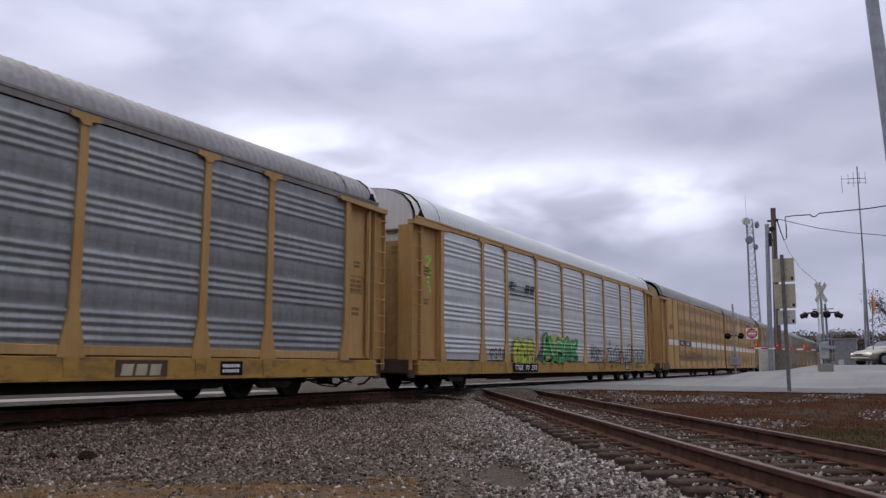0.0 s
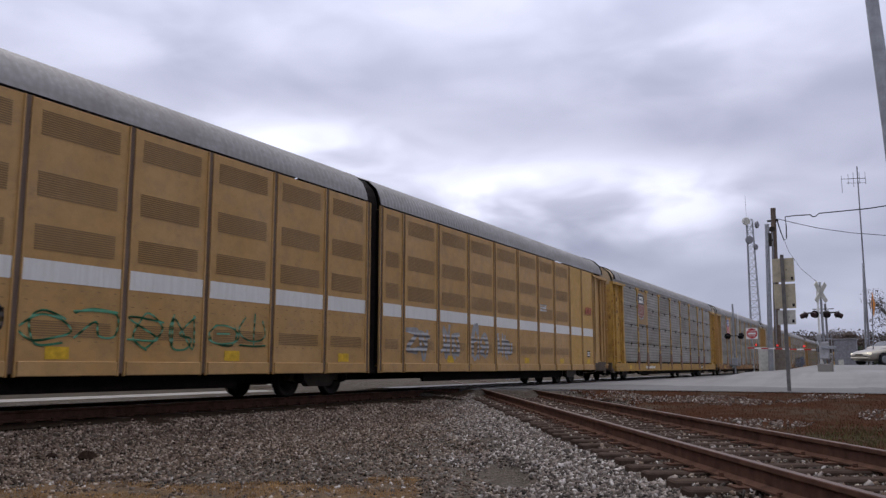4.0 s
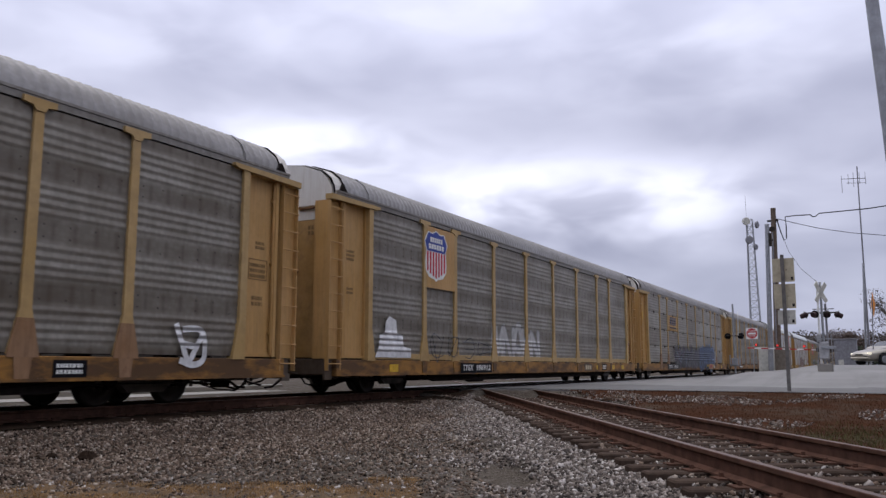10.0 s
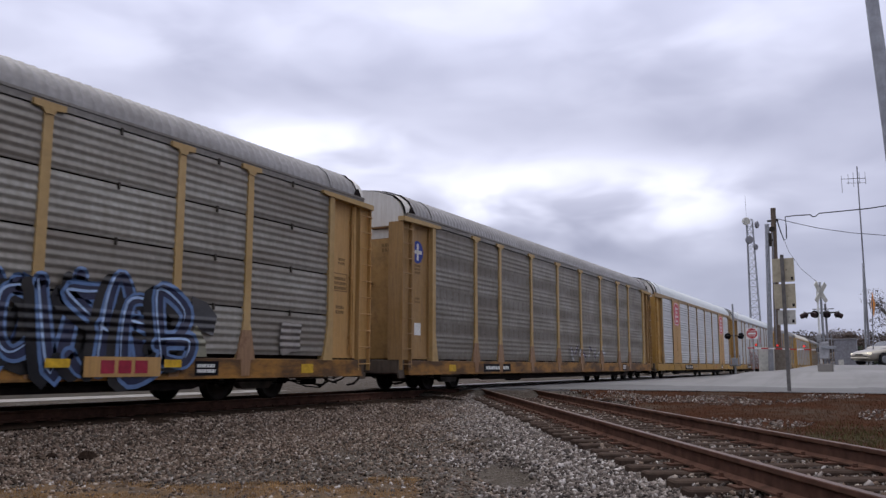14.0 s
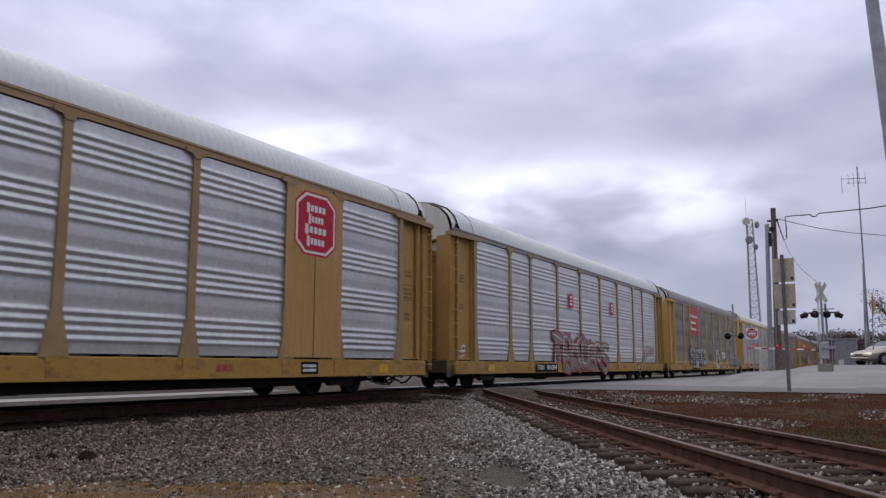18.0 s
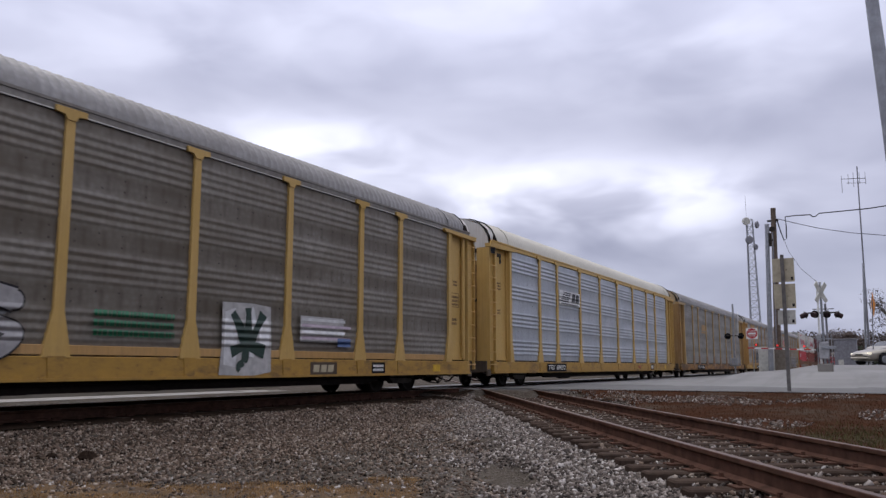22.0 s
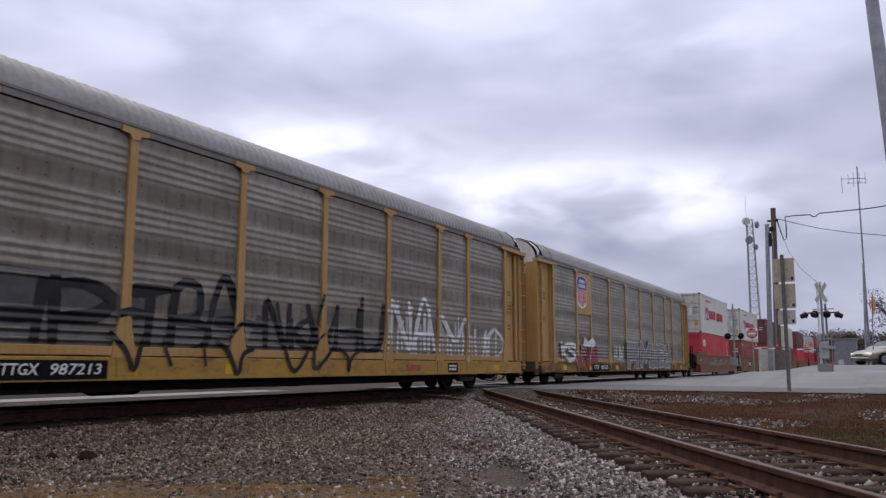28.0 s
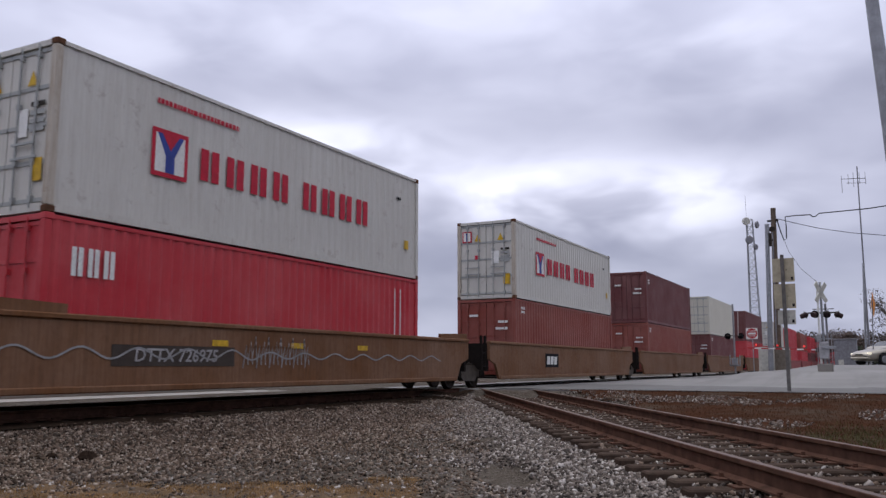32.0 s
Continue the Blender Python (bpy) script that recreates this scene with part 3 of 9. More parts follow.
whole("road", road_sheet(), ROAD, "pale worn concrete road leading over the tracks", "road", kind="structure")
whole("asphalt_apron", strip([24.6 + 0.4 * i for i in range(28)], [-6 + 0.4 * i for i in range(44)], lambda x, y: x < 30.5 + 3.0 * noise.noise((x * 0.3, y * 0.3, 8)) + 0.25 * max(0.0, y - 5.0), 0.058), ASPHALT,
      "dark worn asphalt along the edge of the road", "road", kind="structure")
slab = Shape()
for a, b in ((11.3, 12.40), (12.70, 13.88), (14.18, 15.6)):
    slab.box(24.6, 88.0, a, b, -0.25, -0.012, 0.02)
whole("crossing_deck", slab, ROAD, "worn concrete crossing panels between the rails", "road", kind="structure")
lot = Shape().box(-160, 24.3, 17.6, 60, -0.5, -0.09)
whole("pavement", lot, LOT, "pale concrete yard beyond the main track", "pavement", kind="structure")
kerb = Shape().box(-160, 24.0, 19.2, 19.5, -0.2, 0.08, 0.03)
whole("kerb", kerb, LOT, "low concrete kerb along the yard", "kerb", kind="structure")

# ---- tracks ----
RAIL_PROFILE = [(-0.07, -0.18), (0.07, -0.18), (0.07, -0.165), (0.012, -0.14), (0.012, -0.045), (0.037, -0.035), (0.037, -0.004), (0.03, 0.0), (-0.03, 0.0), (-0.037, -0.004), (-0.037, -0.035), (-0.012, -0.045), (-0.012, -0.14), (-0.07, -0.165)]


def lay_track(name, m, length0, length1, ties0, ties1, label):
    tr = thing(name, label, "railway track", m, kind="structure")
    for side in (-0.7525, 0.7525):
        r = part("rail", Shape().prism([(p + side, q) for p, q in RAIL_PROFILE], "x", length0, length1), RAIL_SIDE, tr)
        part("running_surface", Shape().box(length0, length1, side - 0.03, side + 0.03, 0.0, 0.002), RAIL_TOP, r, "worn bright rail head")
    tie = Shape().box(-0.105, 0.105, -1.3, 1.3, -0.36, -0.19, 0.015).mesh("tie")
    plate = Shape().box(-0.09, 0.09, -0.18, 0.18, -0.19, -0.175).box(-0.05, -0.02, -0.12, -0.09, -0.175, -0.14).box(0.02, 0.05, 0.09, 0.12, -0.175, -0.14).mesh("tie_plate")
    rnd = random.Random(5)
    k = int((ties1 - ties0) / 0.52)
    for i in range(k):
        x = ties0 + i * 0.52 + rnd.uniform(-0.03, 0.03)
        t = part("tie", tie, TIE, tr, at=pose(x, rnd.uniform(-0.05, 0.05), rnd.uniform(-0.012, 0.01), 0, 0, rnd.uniform(-1.5, 1.5)))
        for side in (-0.7525, 0.7525):
            part("tie_plate", plate, RAIL_SIDE, t, at=(0, side, 0))
    return tr


lay_track("main_track", Matrix.Translation((0, YC, 0)), -200, 1400, -4, 27, "rusty rails of the main track on dark ties")
X_CROSS = (YC - T2_B) / T2_SLOPE
lay_track("crossing_track", pose(X_CROSS, YC, 0, 0, 0, math.degrees(T2_ANGLE)), -60, 70, -43, -3.2, "rusty rails of the crossing track on dark wooden ties")

# ---- the train's run ----
V0, ACC = 13.531, 0.0150


def run(t):
    return V0 * t + ACC * t * t / 2


MOVING = []


def rolling(ob, x0):
    MOVING.append((ob, x0))
    return ob


# ---- running gear ----
def wheel_mesh():
    s = Shape()
    s.smooth = True
    s.lathe([(-0.07, 0.10), (-0.07, 0.20), (-0.03, 0.24), (-0.03, 0.34), (-0.065, 0.37), (-0.065, 0.415), (0.035, 0.42), (0.05, 0.45), (0.07, 0.45), (0.07, 0.36), (0.02, 0.33), (0.02, 0.2), (0.07, 0.12)], (0, 0, 0), "y", 24)
    return s.mesh("wheel")


WHEEL_MESH = wheel_mesh()
AXLE_MESH = Shape().tube([(0, -0.98, 0), (0, 0.98, 0)], 0.08, 10).mesh("axle")
FRAME_MESH = Shape().prism([(-1.15, 0.40), (-1.15, 0.56), (-0.62, 0.62), (-0.35, 0.76), (0.35, 0.76), (0.62, 0.62), (1.15, 0.56), (1.15, 0.40), (0.98, 0.36), (0.62, 0.40), (0.42, 0.24), (-0.42, 0.24), (-0.62, 0.40), (-0.98, 0.36)], "y", -0.09, 0.09).mesh("side_frame")
CAP_MESH = Shape().lathe([(-0.10, 0.10), (-0.10, 0.13), (0.02, 0.14), (0.02, 0.08)], (0, 0, 0), "y", 10).mesh("bearing")
SPRING_MESH = Shape().tube([(-0.2, 0, 0.28), (-0.2, 0, 0.55)], 0.07, 8).tube([(0, 0, 0.28), (0, 0, 0.55)], 0.07, 8).tube([(0.2, 0, 0.28), (0.2, 0, 0.55)], 0.07, 8).mesh("spring_group")
BOLSTER_MESH = Shape().box(-0.2, 0.2, -1.0, 1.0, 0.45, 0.72, 0.03).mesh("bolster")
GEAR_MESH = Shape().box(-0.75, -0.68, -0.9, 0.9, 0.3, 0.5).box(0.68, 0.75, -0.9, 0.9, 0.3, 0.5).tube([(-0.7, -0.5, 0.35), (0.7, -0.5, 0.3)], 0.03, 6).mesh("brake_rigging")


def truck(parent, x, wheels=(-0.875, 0.875)):
    t = part("truck", BOLSTER_MESH, GRIME, parent, "black greasy two-axle truck", (x, 0, 0))
    for side in (-1.0, 1.0):
        part("side_frame", FRAME_MESH, TRUCK_STEEL, t, at=(0, side, 0))
        part("spring_group", SPRING_MESH, GRIME, t, at=(0, side, 0))
    part("brake_rigging", GEAR_MESH, GRIME, t)
    for w in wheels:
        part("axle", AXLE_MESH, GRIME, t, at=(w, 0, 0.42))
        part("wheel", WHEEL_MESH, WHEEL, t, at=(w, -0.7525, 0.42))
        part("wheel", WHEEL_MESH, WHEEL, t, at=pose(w, 0.7525, 0.42, 0, 0, 180))
        for side in (-1.08, 1.08):
            part("bearing", CAP_MESH, GRIME, t, at=pose(w, side, 0.46, 0, 0, 0 if side < 0 else 180))
    return t


COUPLER_MESH = Shape().box(-0.62, 0.5, -0.09, 0.09, 0.72, 0.92, 0.02).box(-0.72, -0.5, -0.2, 0.2, 0.66, 0.98, 0.04).box(-0.1, 0.4, -0.28, 0.28, 0.6, 1.0, 0.03).mesh("coupler")
HOSE_MESH = Shape().tube([(0.5, -0.35, 0.62), (0.1, -0.36, 0.55), (-0.1, -0.34, 0.40), (-0.35, -0.3, 0.24), (-0.6, -0.28, 0.22)], 0.03, 6).tube([(0.9, 0.3, 0.6), (0.3, 0.34, 0.5), (0.0, 0.34, 0.36), (-0.5, 0.3, 0.28)], 0.025, 6).mesh("air_hose")
LEVER_MESH = Shape().tube([(2.4, -1.2, 0.44), (0.9, -1.22, 0.44), (0.35, -1.2, 0.52), (0.1, -0.9, 0.50), (-0.2, -0.3, 0.66)], 0.016, 6).box(0.9, 0.94, -1.25, -1.19, 0.40, 0.62).box(2.0, 2.04, -1.25, -1.19, 0.40, 0.62).mesh("uncoupling_lever")
PIPE_MESH = Shape().tube([(2.6, -1.0, 0.40), (1.6, -1.0, 0.34), (1.2, -0.95, 0.26), (0.8, -0.7, 0.22), (0.5, -0.62, 0.30), (0.3, -0.6, 0.52)], 0.022, 6).tube([(1.9, -0.7, 0.36), (1.5, -0.8, 0.24), (1.0, -0.85, 0.20), (0.6, -0.8, 0.34), (0.5, -0.7, 0.55)], 0.018, 6).box(1.2, 1.5, -0.9, -0.6, 0.28, 0.48, 0.02).mesh("brake_pipe")


def end_gear(parent, length, start=0.0):
    for x, turn in ((start, 0), (length, 180)):
        part("coupler", COUPLER_MESH, STEEL_DARK, parent, at=pose(x, 0, 0, 0, 0, turn))
        part("air_hose", HOSE_MESH, GRIME, parent, at=pose(x, 0, 0, 0, 0, turn))
        flip = Matrix.Translation((x, 0, 0)) @ Matrix.Diagonal((-1 if turn else 1, 1, 1, 1))
        part("uncoupling_lever", LEVER_MESH, TRUCK_STEEL, parent, at=flip)
        part("brake_pipe", PIPE_MESH, GRIME, parent, at=flip)


# ---- auto racks ----
END0, LEN = 0.13, 27.98    # front and rear end of a carrier, from its base
HALF = 1.61
EAVE, SILL0, SILL1, PANEL0, PANEL1 = 5.02, 0.50, 0.88, 0.93, 4.84
POSTS = (4.83, 6.79, 9.70, 12.61, 15.51, 18.42, 21.33, 23.29)
BAY0, BAY1 = 2.0, 26.12


def wave(z, pitch, deep, base):
    """One rounded rib, a little steeper below than above."""
    return [(z + pitch * u, base + deep * h) for u, h in ((0.02, 0.0), (0.12, 0.14), (0.24, 0.50), (0.36, 0.88), (0.46, 1.0), (0.56, 0.92), (0.70, 0.55), (0.84, 0.18), (0.95, 0.02))]


def rib_profile(kind):
    """(z, depth) steps of a wall sheet: bands of ribs between flat strips."""
    out = [(PANEL0, 0.0)]
    if kind != "sheets":
        z = PANEL0 + 0.16
        for band in range(4):
            for r in range(4):
                out += wave(z, 0.148, 0.0115 if kind == "fine" else 0.025, 0.0)
                z += 0.148
            if kind == "bands" and band < 3:
                out += [(z + 0.04, 0.0), (z + 0.18, 0.014), (z + 0.215, 0.016), (z + 0.36, 0.002)]
            z += 0.40
    else:
        z = PANEL0 + 0.07
        out = [(PANEL0 + 0.035, 0.015)]
        for r in range(6):
            out += wave(z, 0.15, 0.016, 0.015)
            z += 0.15
        return out + [(PANEL0 + (PANEL1 - PANEL0) / 4, 0.015)]
    out.append((PANEL1, 0.0))
    return out


PANEL_CACHE = {}


def wall_sheet(width, kind):
    key = (round(width, 2), kind)
    if key not in PANEL_CACHE:
        s = Shape()
        pr = rib_profile(kind)
        for z, d in pr:
            s.v += [(0, -d, z), (width, -d, z)]
        s.f = [(2 * i, 2 * i + 1, 2 * i + 3, 2 * i + 2) for i in range(len(pr) - 1)]
        k = len(s.v)
        lo, hi = pr[0][0], pr[-1][0]
        s.v += [(0, 0.03, lo), (width, 0.03, lo), (0, 0.03, hi), (width, 0.03, hi)]
        s.f.append((k, k + 2, k + 3, k + 1))
        s.smooth = True
        PANEL_CACHE[key] = s.mesh("wall_panel")
    return PANEL_CACHE[key]


def post_mesh():
    s = Shape()
    s.prism([(-0.27, 0.86), (0.27, 0.86), (0.25, 0.98), (0.10, 1.62), (0.085, 4.82), (-0.085, 4.82), (-0.10, 1.62), (-0.25, 0.98)], "y", -0.032, 0.04)
    s.prism([(-0.085, 4.74), (0.085, 4.74), (0.13, 4.82), (0.30, 4.84), (0.30, 4.94), (-0.30, 4.94), (-0.30, 4.84), (-0.13, 4.82)], "y", -0.05, 0.0)
    return s.mesh("post")


POST_MESH = post_mesh()
POST_FOOT = Shape().prism([(-0.274, 0.855), (0.274, 0.855), (0.254, 0.98), (0.142, 1.46), (-0.142, 1.46), (-0.254, 0.98)], "y", -0.036, 0.0).mesh("post_foot")
LEG_MESH = Shape().prism([(-0.14, 0.86), (0.22, 0.86), (0.19, 1.0), (0.05, 1.7), (0.05, 4.84), (-0.14, 4.84)], "y", -0.08, 0.10).mesh("corner_post")
LEG_R_MESH = Shape().prism([(0.14, 0.86), (0.14, 4.84), (-0.05, 4.84), (-0.05, 1.7), (-0.19, 1.0), (-0.22, 0.86)], "y", -0.08, 0.10).mesh("corner_post")


def arch(w=HALF, up=1.0):
    """Half-polygonal roof line: steep shoulder, long slope, nearly flat crown."""
    half = [(-w, EAVE), (-w + 0.035, EAVE + 0.17 * up), (-w + 0.15, EAVE + 0.38 * up), (-w + 0.40, EAVE + 0.58 * up), (-w + 0.92, EAVE + 0.75 * up), (0.0, EAVE + 0.83 * up)]
    return half + [(-p, q) for p, q in reversed(half[:-1])]


def roof_mesh(depth, pitch, up, x0, x1):
    """A sheet over the arch, ribbed across."""
    s = Shape()
    pr = arch(HALF, up)
    n, i = len(pr), 0
    x, xs = x0, []
    while x < x1:
        xs.append((x, (0.0, 0.75, 1.0, 0.75, 0.0, 0.0)[i % 6] * depth))
        x += (0.14, 0.13, 0.13, 0.14, 0.23, 0.23)[i % 6] * pitch
        i += 1
    for x, d in xs:
        for p, q in pr:
            m = math.hypot(p, q - 4.3) or 1
            e = d if q > EAVE + 0.05 else 0.0
            s.v.append((x, p + e * p / m, q + e * (q - 4.3) / m))
    s.f = [(i * n + j, (i + 1) * n + j, (i + 1) * n + j + 1, i * n + j + 1) for i in range(len(xs) - 1) for j in range(n - 1)]
    s.smooth = True
    return s.mesh("roof")


def band_mesh(name, up, x0, x1, grow):
    """A thin strap over the roof line, with closed edges."""
    s = Shape()
    pr = arch(HALF + grow, up)
    for (a, b), (c, d) in zip(pr[:-1], pr[1:]):
        s.quad((x0, a, b + grow), (x1, a, b + grow), (x1, c, d + grow), (x0, c, d + grow))
        s.quad((x0, a, b - 0.03), (x0, c, d - 0.03), (x0, c, d + grow), (x0, a, b + grow))
        s.quad((x1, a, b - 0.03), (x1, a, b + grow), (x1, c, d + grow), (x1, c, d - 0.03))
    return s.mesh(name)


SPLIT = 4.35
ROOF_KITS = {}


def roof_kit(up, soft):
    """The roof meshes for one roof height."""
    key = (up, soft)
    if key not in ROOF_KITS:
        ROOF_KITS[key] = {
            "sheet": roof_mesh(0.016 if soft else 0.030, 0.22, up, END0 + 0.62, LEN - 0.62),
            "seam": band_mesh("roof_seam", up, -0.02, 0.02, 0.026),
            "hood": band_mesh("end_hood", up, 0.0, 0.36, -0.012),
            "rim": Shape().tube([(0.0, p * 1.005, q + 0.012) for p, q in arch(HALF, up)], 0.022, 6).mesh("hood_edge"),
            "gable": Shape().prism([(-1.44, SPLIT), (1.44, SPLIT)] + [(p * 0.92, q - 0.035) for p, q in reversed(arch(HALF, up))], "x", -0.05, 0.05).mesh("end_gable"),
        }
    return ROOF_KITS[key]


# solid wedge, coloured black for the shaded gap under the hood
GAP_MESH = Shape().prism([(-0.20, EAVE - 0.06), (0.30, EAVE - 0.06), (0.02, EAVE + 0.22)], "y", -0.012, 0.05).mesh("hood_gap")
END_LOW = Shape().box(-0.05, 0.05, -1.40, -0.01, 0.92, SPLIT, 0.02).box(-0.05, 0.05, 0.01, 1.40, 0.92, SPLIT, 0.02).mesh("end_door")
LOCK_MESH = Shape().tube([(-0.08, 0, 0.7), (-0.08, 0, 5.35)], 0.03, 6).box(-0.12, -0.05, -0.5, 0.5, 3.02, 3.10).box(-0.11, -0.05, -1.1, -0.5, 4.62, 4.68).box(-0.13, -0.05, -0.07, 0.07, 1.7, 1.95).box(-0.13, -0.05, -0.07, 0.07, 3.9, 4.2).mesh("lock_rod")


def ladder_mesh():
    s = Shape()
    for x in (0.0, 0.50):
        s.box(x - 0.012, x + 0.012, -0.055, 0.045, 0.62, 4.75)
    for i in range(10):
        z = 0.78 + i * 0.42
        s.tube([(-0.03, -0.06, z), (0.53, -0.06, z)], 0.015, 6)
    return s.mesh("ladder")


LADDER_MESH = ladder_mesh()
LADDER_BACK = Shape().box(-0.01, 0.52, 0.045, 0.09, 0.9, 4.75).box(-0.01, 0.03, 0.09, 0.42, 0.9, 4.75).mesh("corner_panel")
SLOT_MESH = Shape().box(0.52, 0.62, 0.075, 0.16, 0.9, 4.75).mesh("door_slot")
END_BEAM = Shape().box(0.02, 0.36, -1.52, 1.52, 0.52, 0.9, 0.02).box(0.02, 0.30, -1.56, -1.50, 0.40, 0.56).mesh("end_beam")
DOOR_BAY = Shape().box(0.62, 1.80, 0.10, 0.16, 0.92, 4.80).mesh("bay_panel")
JAMB_A = Shape().box(0.62, 0.72, 0.0, 0.098, 0.92, 4.80).mesh("door_jamb")
JAMB_B = Shape().box(1.64, 1.70, 0.03, 0.098, 0.92, 4.80).box(0.72, 1.64, 0.05, 0.098, 0.92, 0.99).mesh("door_jamb")
DOOR_TUBE = Shape().tube([(0.75, 0.03, 0.98), (0.75, 0.03, 4.7)], 0.022, 8).box(0.72, 0.78, 0.01, 0.10, 1.4, 1.46).box(0.72, 0.78, 0.01, 0.10, 2.9, 2.96).box(0.72, 0.78, 0.01, 0.10, 4.3, 4.36).mesh("door_tube")
HEADER_MESH = Shape().prism([(-0.03, 4.76), (2.05, 4.80), (2.17, 4.84), (2.17, 4.90), (-0.03, 4.89)], "y", -0.11, 0.10).mesh("header_beam")
SILL_MESH = Shape().box(END0 + 0.35, LEN - 0.35, -0.05, 0.10, SILL0, SILL1, 0.015).box(END0 + 0.35, LEN - 0.35, -0.08, 0.10, SILL0 - 0.02, SILL0 + 0.03).mesh("side_sill")
SILL_BRACKET = Shape().prism([(-0.12, SILL0), (0.12, SILL0), (0.16, SILL1), (-0.16, SILL1)], "y", -0.064, -0.04).mesh("sill_bracket")
TOP_RAIL = Shape().box(END0 + 0.3, LEN - 0.3, -0.02, 0.06, PANEL1 + 0.03, EAVE - 0.035).box(END0 + 0.3, LEN - 0.3, -0.035, 0.06, EAVE - 0.03, EAVE + 0.02).mesh("top_rail")
DECK_MESH = Shape().box(END0 + 0.3, LEN - 0.3, -1.5, 1.5, 0.78, 0.9).mesh("deck")
CENTRE_MESH = Shape().box(END0 + 0.2, LEN - 0.2, -0.33, 0.33, 0.42, 0.8).mesh("centre_sill")
GIRDER_MESH = Shape().prism([(5.9, 0.28), (22.0, 0.28), (23.0, 0.5), (5.0, 0.5)], "y", -1.46, -1.30).mesh("girder")
UNDER_GEAR = Shape().lathe([(-0.6, 0.2), (-0.5, 0.24), (0.5, 0.24), (0.6, 0.2)], (10.5, -0.5, 0.42), "x", 12).tube([(3, -0.9, 0.38), (24, -0.9, 0.38)], 0.025, 6).box(12.2, 12.7, -0.9, -0.5, 0.25, 0.5).box(15.0, 15.25, -1.2, -0.8, 0.26, 0.5).tube([(2.2, -1.49, 0.42), (9.0, -1.49, 0.40), (25.8, -1.49, 0.42)], 0.016, 6).box(5.35, 5.39, -1.5, -1.3, 0.36, 0.52).box(8.8, 8.84, -1.5, -1.3, 0.36, 0.52).box(22.6, 22.64, -1.5, -1.3, 0.36, 0.52).box(24.8, 24.84, -1.5, -1.3, 0.36, 0.52).box(5.3, 6.6, -0.9, 0.9, 0.30, 0.5).box(21.3, 22.7, -0.9, 0.9, 0.30, 0.5).mesh("brake_gear")
STICKER_MESH = Shape().box(-0.22, 0.22, -0.004, 0.0, -0.1, 0.1).mesh("yellow_plate")
# unseen near-black sheets added inside the car, behind its walls
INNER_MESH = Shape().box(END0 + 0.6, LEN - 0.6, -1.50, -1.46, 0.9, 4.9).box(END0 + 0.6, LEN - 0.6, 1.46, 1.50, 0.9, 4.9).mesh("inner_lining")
BRIEF_CACHE = {}


def plate_text(parent, text, x, z, size, y, back=None, wide=2.4, shear=0.0):
    """Stencilled letters spread over a dark plate, each word by itself."""
    host = part("number_plate", Shape().box(x - wide / 2, x + wide / 2, y - 0.003, y, z - size * 0.62, z + size * 0.62), back, parent, "dark plate with stencilled number")
    words = text.split()
    total = sum(len(w) for w in words) + 0.9 * (len(words) - 1)
    step = (wide - 0.22) / total
    at = x - wide / 2 + 0.11
    for w in words:
        if w not in BRIEF_CACHE:
            BRIEF_CACHE[w] = lettering(w, size, shear)
        me = BRIEF_CACHE[w]
        own = max(v.co.x for v in me.vertices) - min(v.co.x for v in me.vertices)
        span = len(w) * step
        part("lettering", me, LETTER, host, "white stencilled characters", Matrix.Translation((at + span / 2, y - 0.006, z)) @ Matrix.Diagonal((min(1.5, 0.94 * span / own), 1, 1, 1)))
        at += span + 0.9 * step


def bars(parent, x, z, w, h, rows, y, mat, seed=0, name="stencil_mark"):
    """Small writing as plain bars."""
    s = Shape()
    rnd = random.Random(seed)
    rh = h / rows
    for r in range(rows):
        x0 = x - w / 2
        while x0 < x + w / 2 - 0.02:
            ww = min(rnd.uniform(0.4, 0.9) * rh, x + w / 2 - x0)
            zz = z + h / 2 - (r + 0.5) * rh
            s.box(x0, x0 + ww * 0.75, y - 0.003, y, zz - rh * 0.32, zz + rh * 0.32)
            x0 += ww
    return tagged(part(name, s, mat, parent), kind="stuff")


HOLE_CACHE = {}
HOLE = plain("grimy_hole", (0.05, 0.043, 0.036), 0.8, 0.0, 0.4)


def hole_rows(width, kind="fine"):
    """Rows of small dark vent holes in the flat strips of one wall bay."""
    key = (round(width, 2), kind)
    r = 0.016 if kind == "fine" else 0.009
    if key not in HOLE_CACHE:
        s = Shape()
        rnd = random.Random(int(key[0] * 100))
        n = max(3, int(width / 0.42))
        for k in range(4):
            for dz in (-0.11, 0.09):
                for i in range(n):
                    if rnd.random() < 0.2:
                        continue
                    x, z = (i + 0.5) * width / n, PANEL0 + 0.16 - 0.2 + 0.992 * k + dz
                    if PANEL0 + 0.05 < z < PANEL1 - 0.05:
                        s.quad(*[(x + r * math.cos(a), -0.018 if kind == "bands" else -0.003, z + 1.25 * r * math.sin(a)) for a in [j * math.pi / 3 for j in range(6)]])
        m = max(2, int(width / 0.8))
        for i in range(m):
            x = (i + 0.5) * width / m + rnd.uniform(-0.05, 0.05)
            s.box(x - 0.2, x + 0.2, -0.03, 0.0, SILL1 + 0.004, SILL1 + 0.035)
        HOLE_CACHE[key] = s.mesh("vent_strip")
    return HOLE_CACHE[key]


CLIP_MESH = Shape().box(-0.022, 0.022, -0.07, -0.03, -0.03, 0.10, 0.006).mesh("sheet_clip")


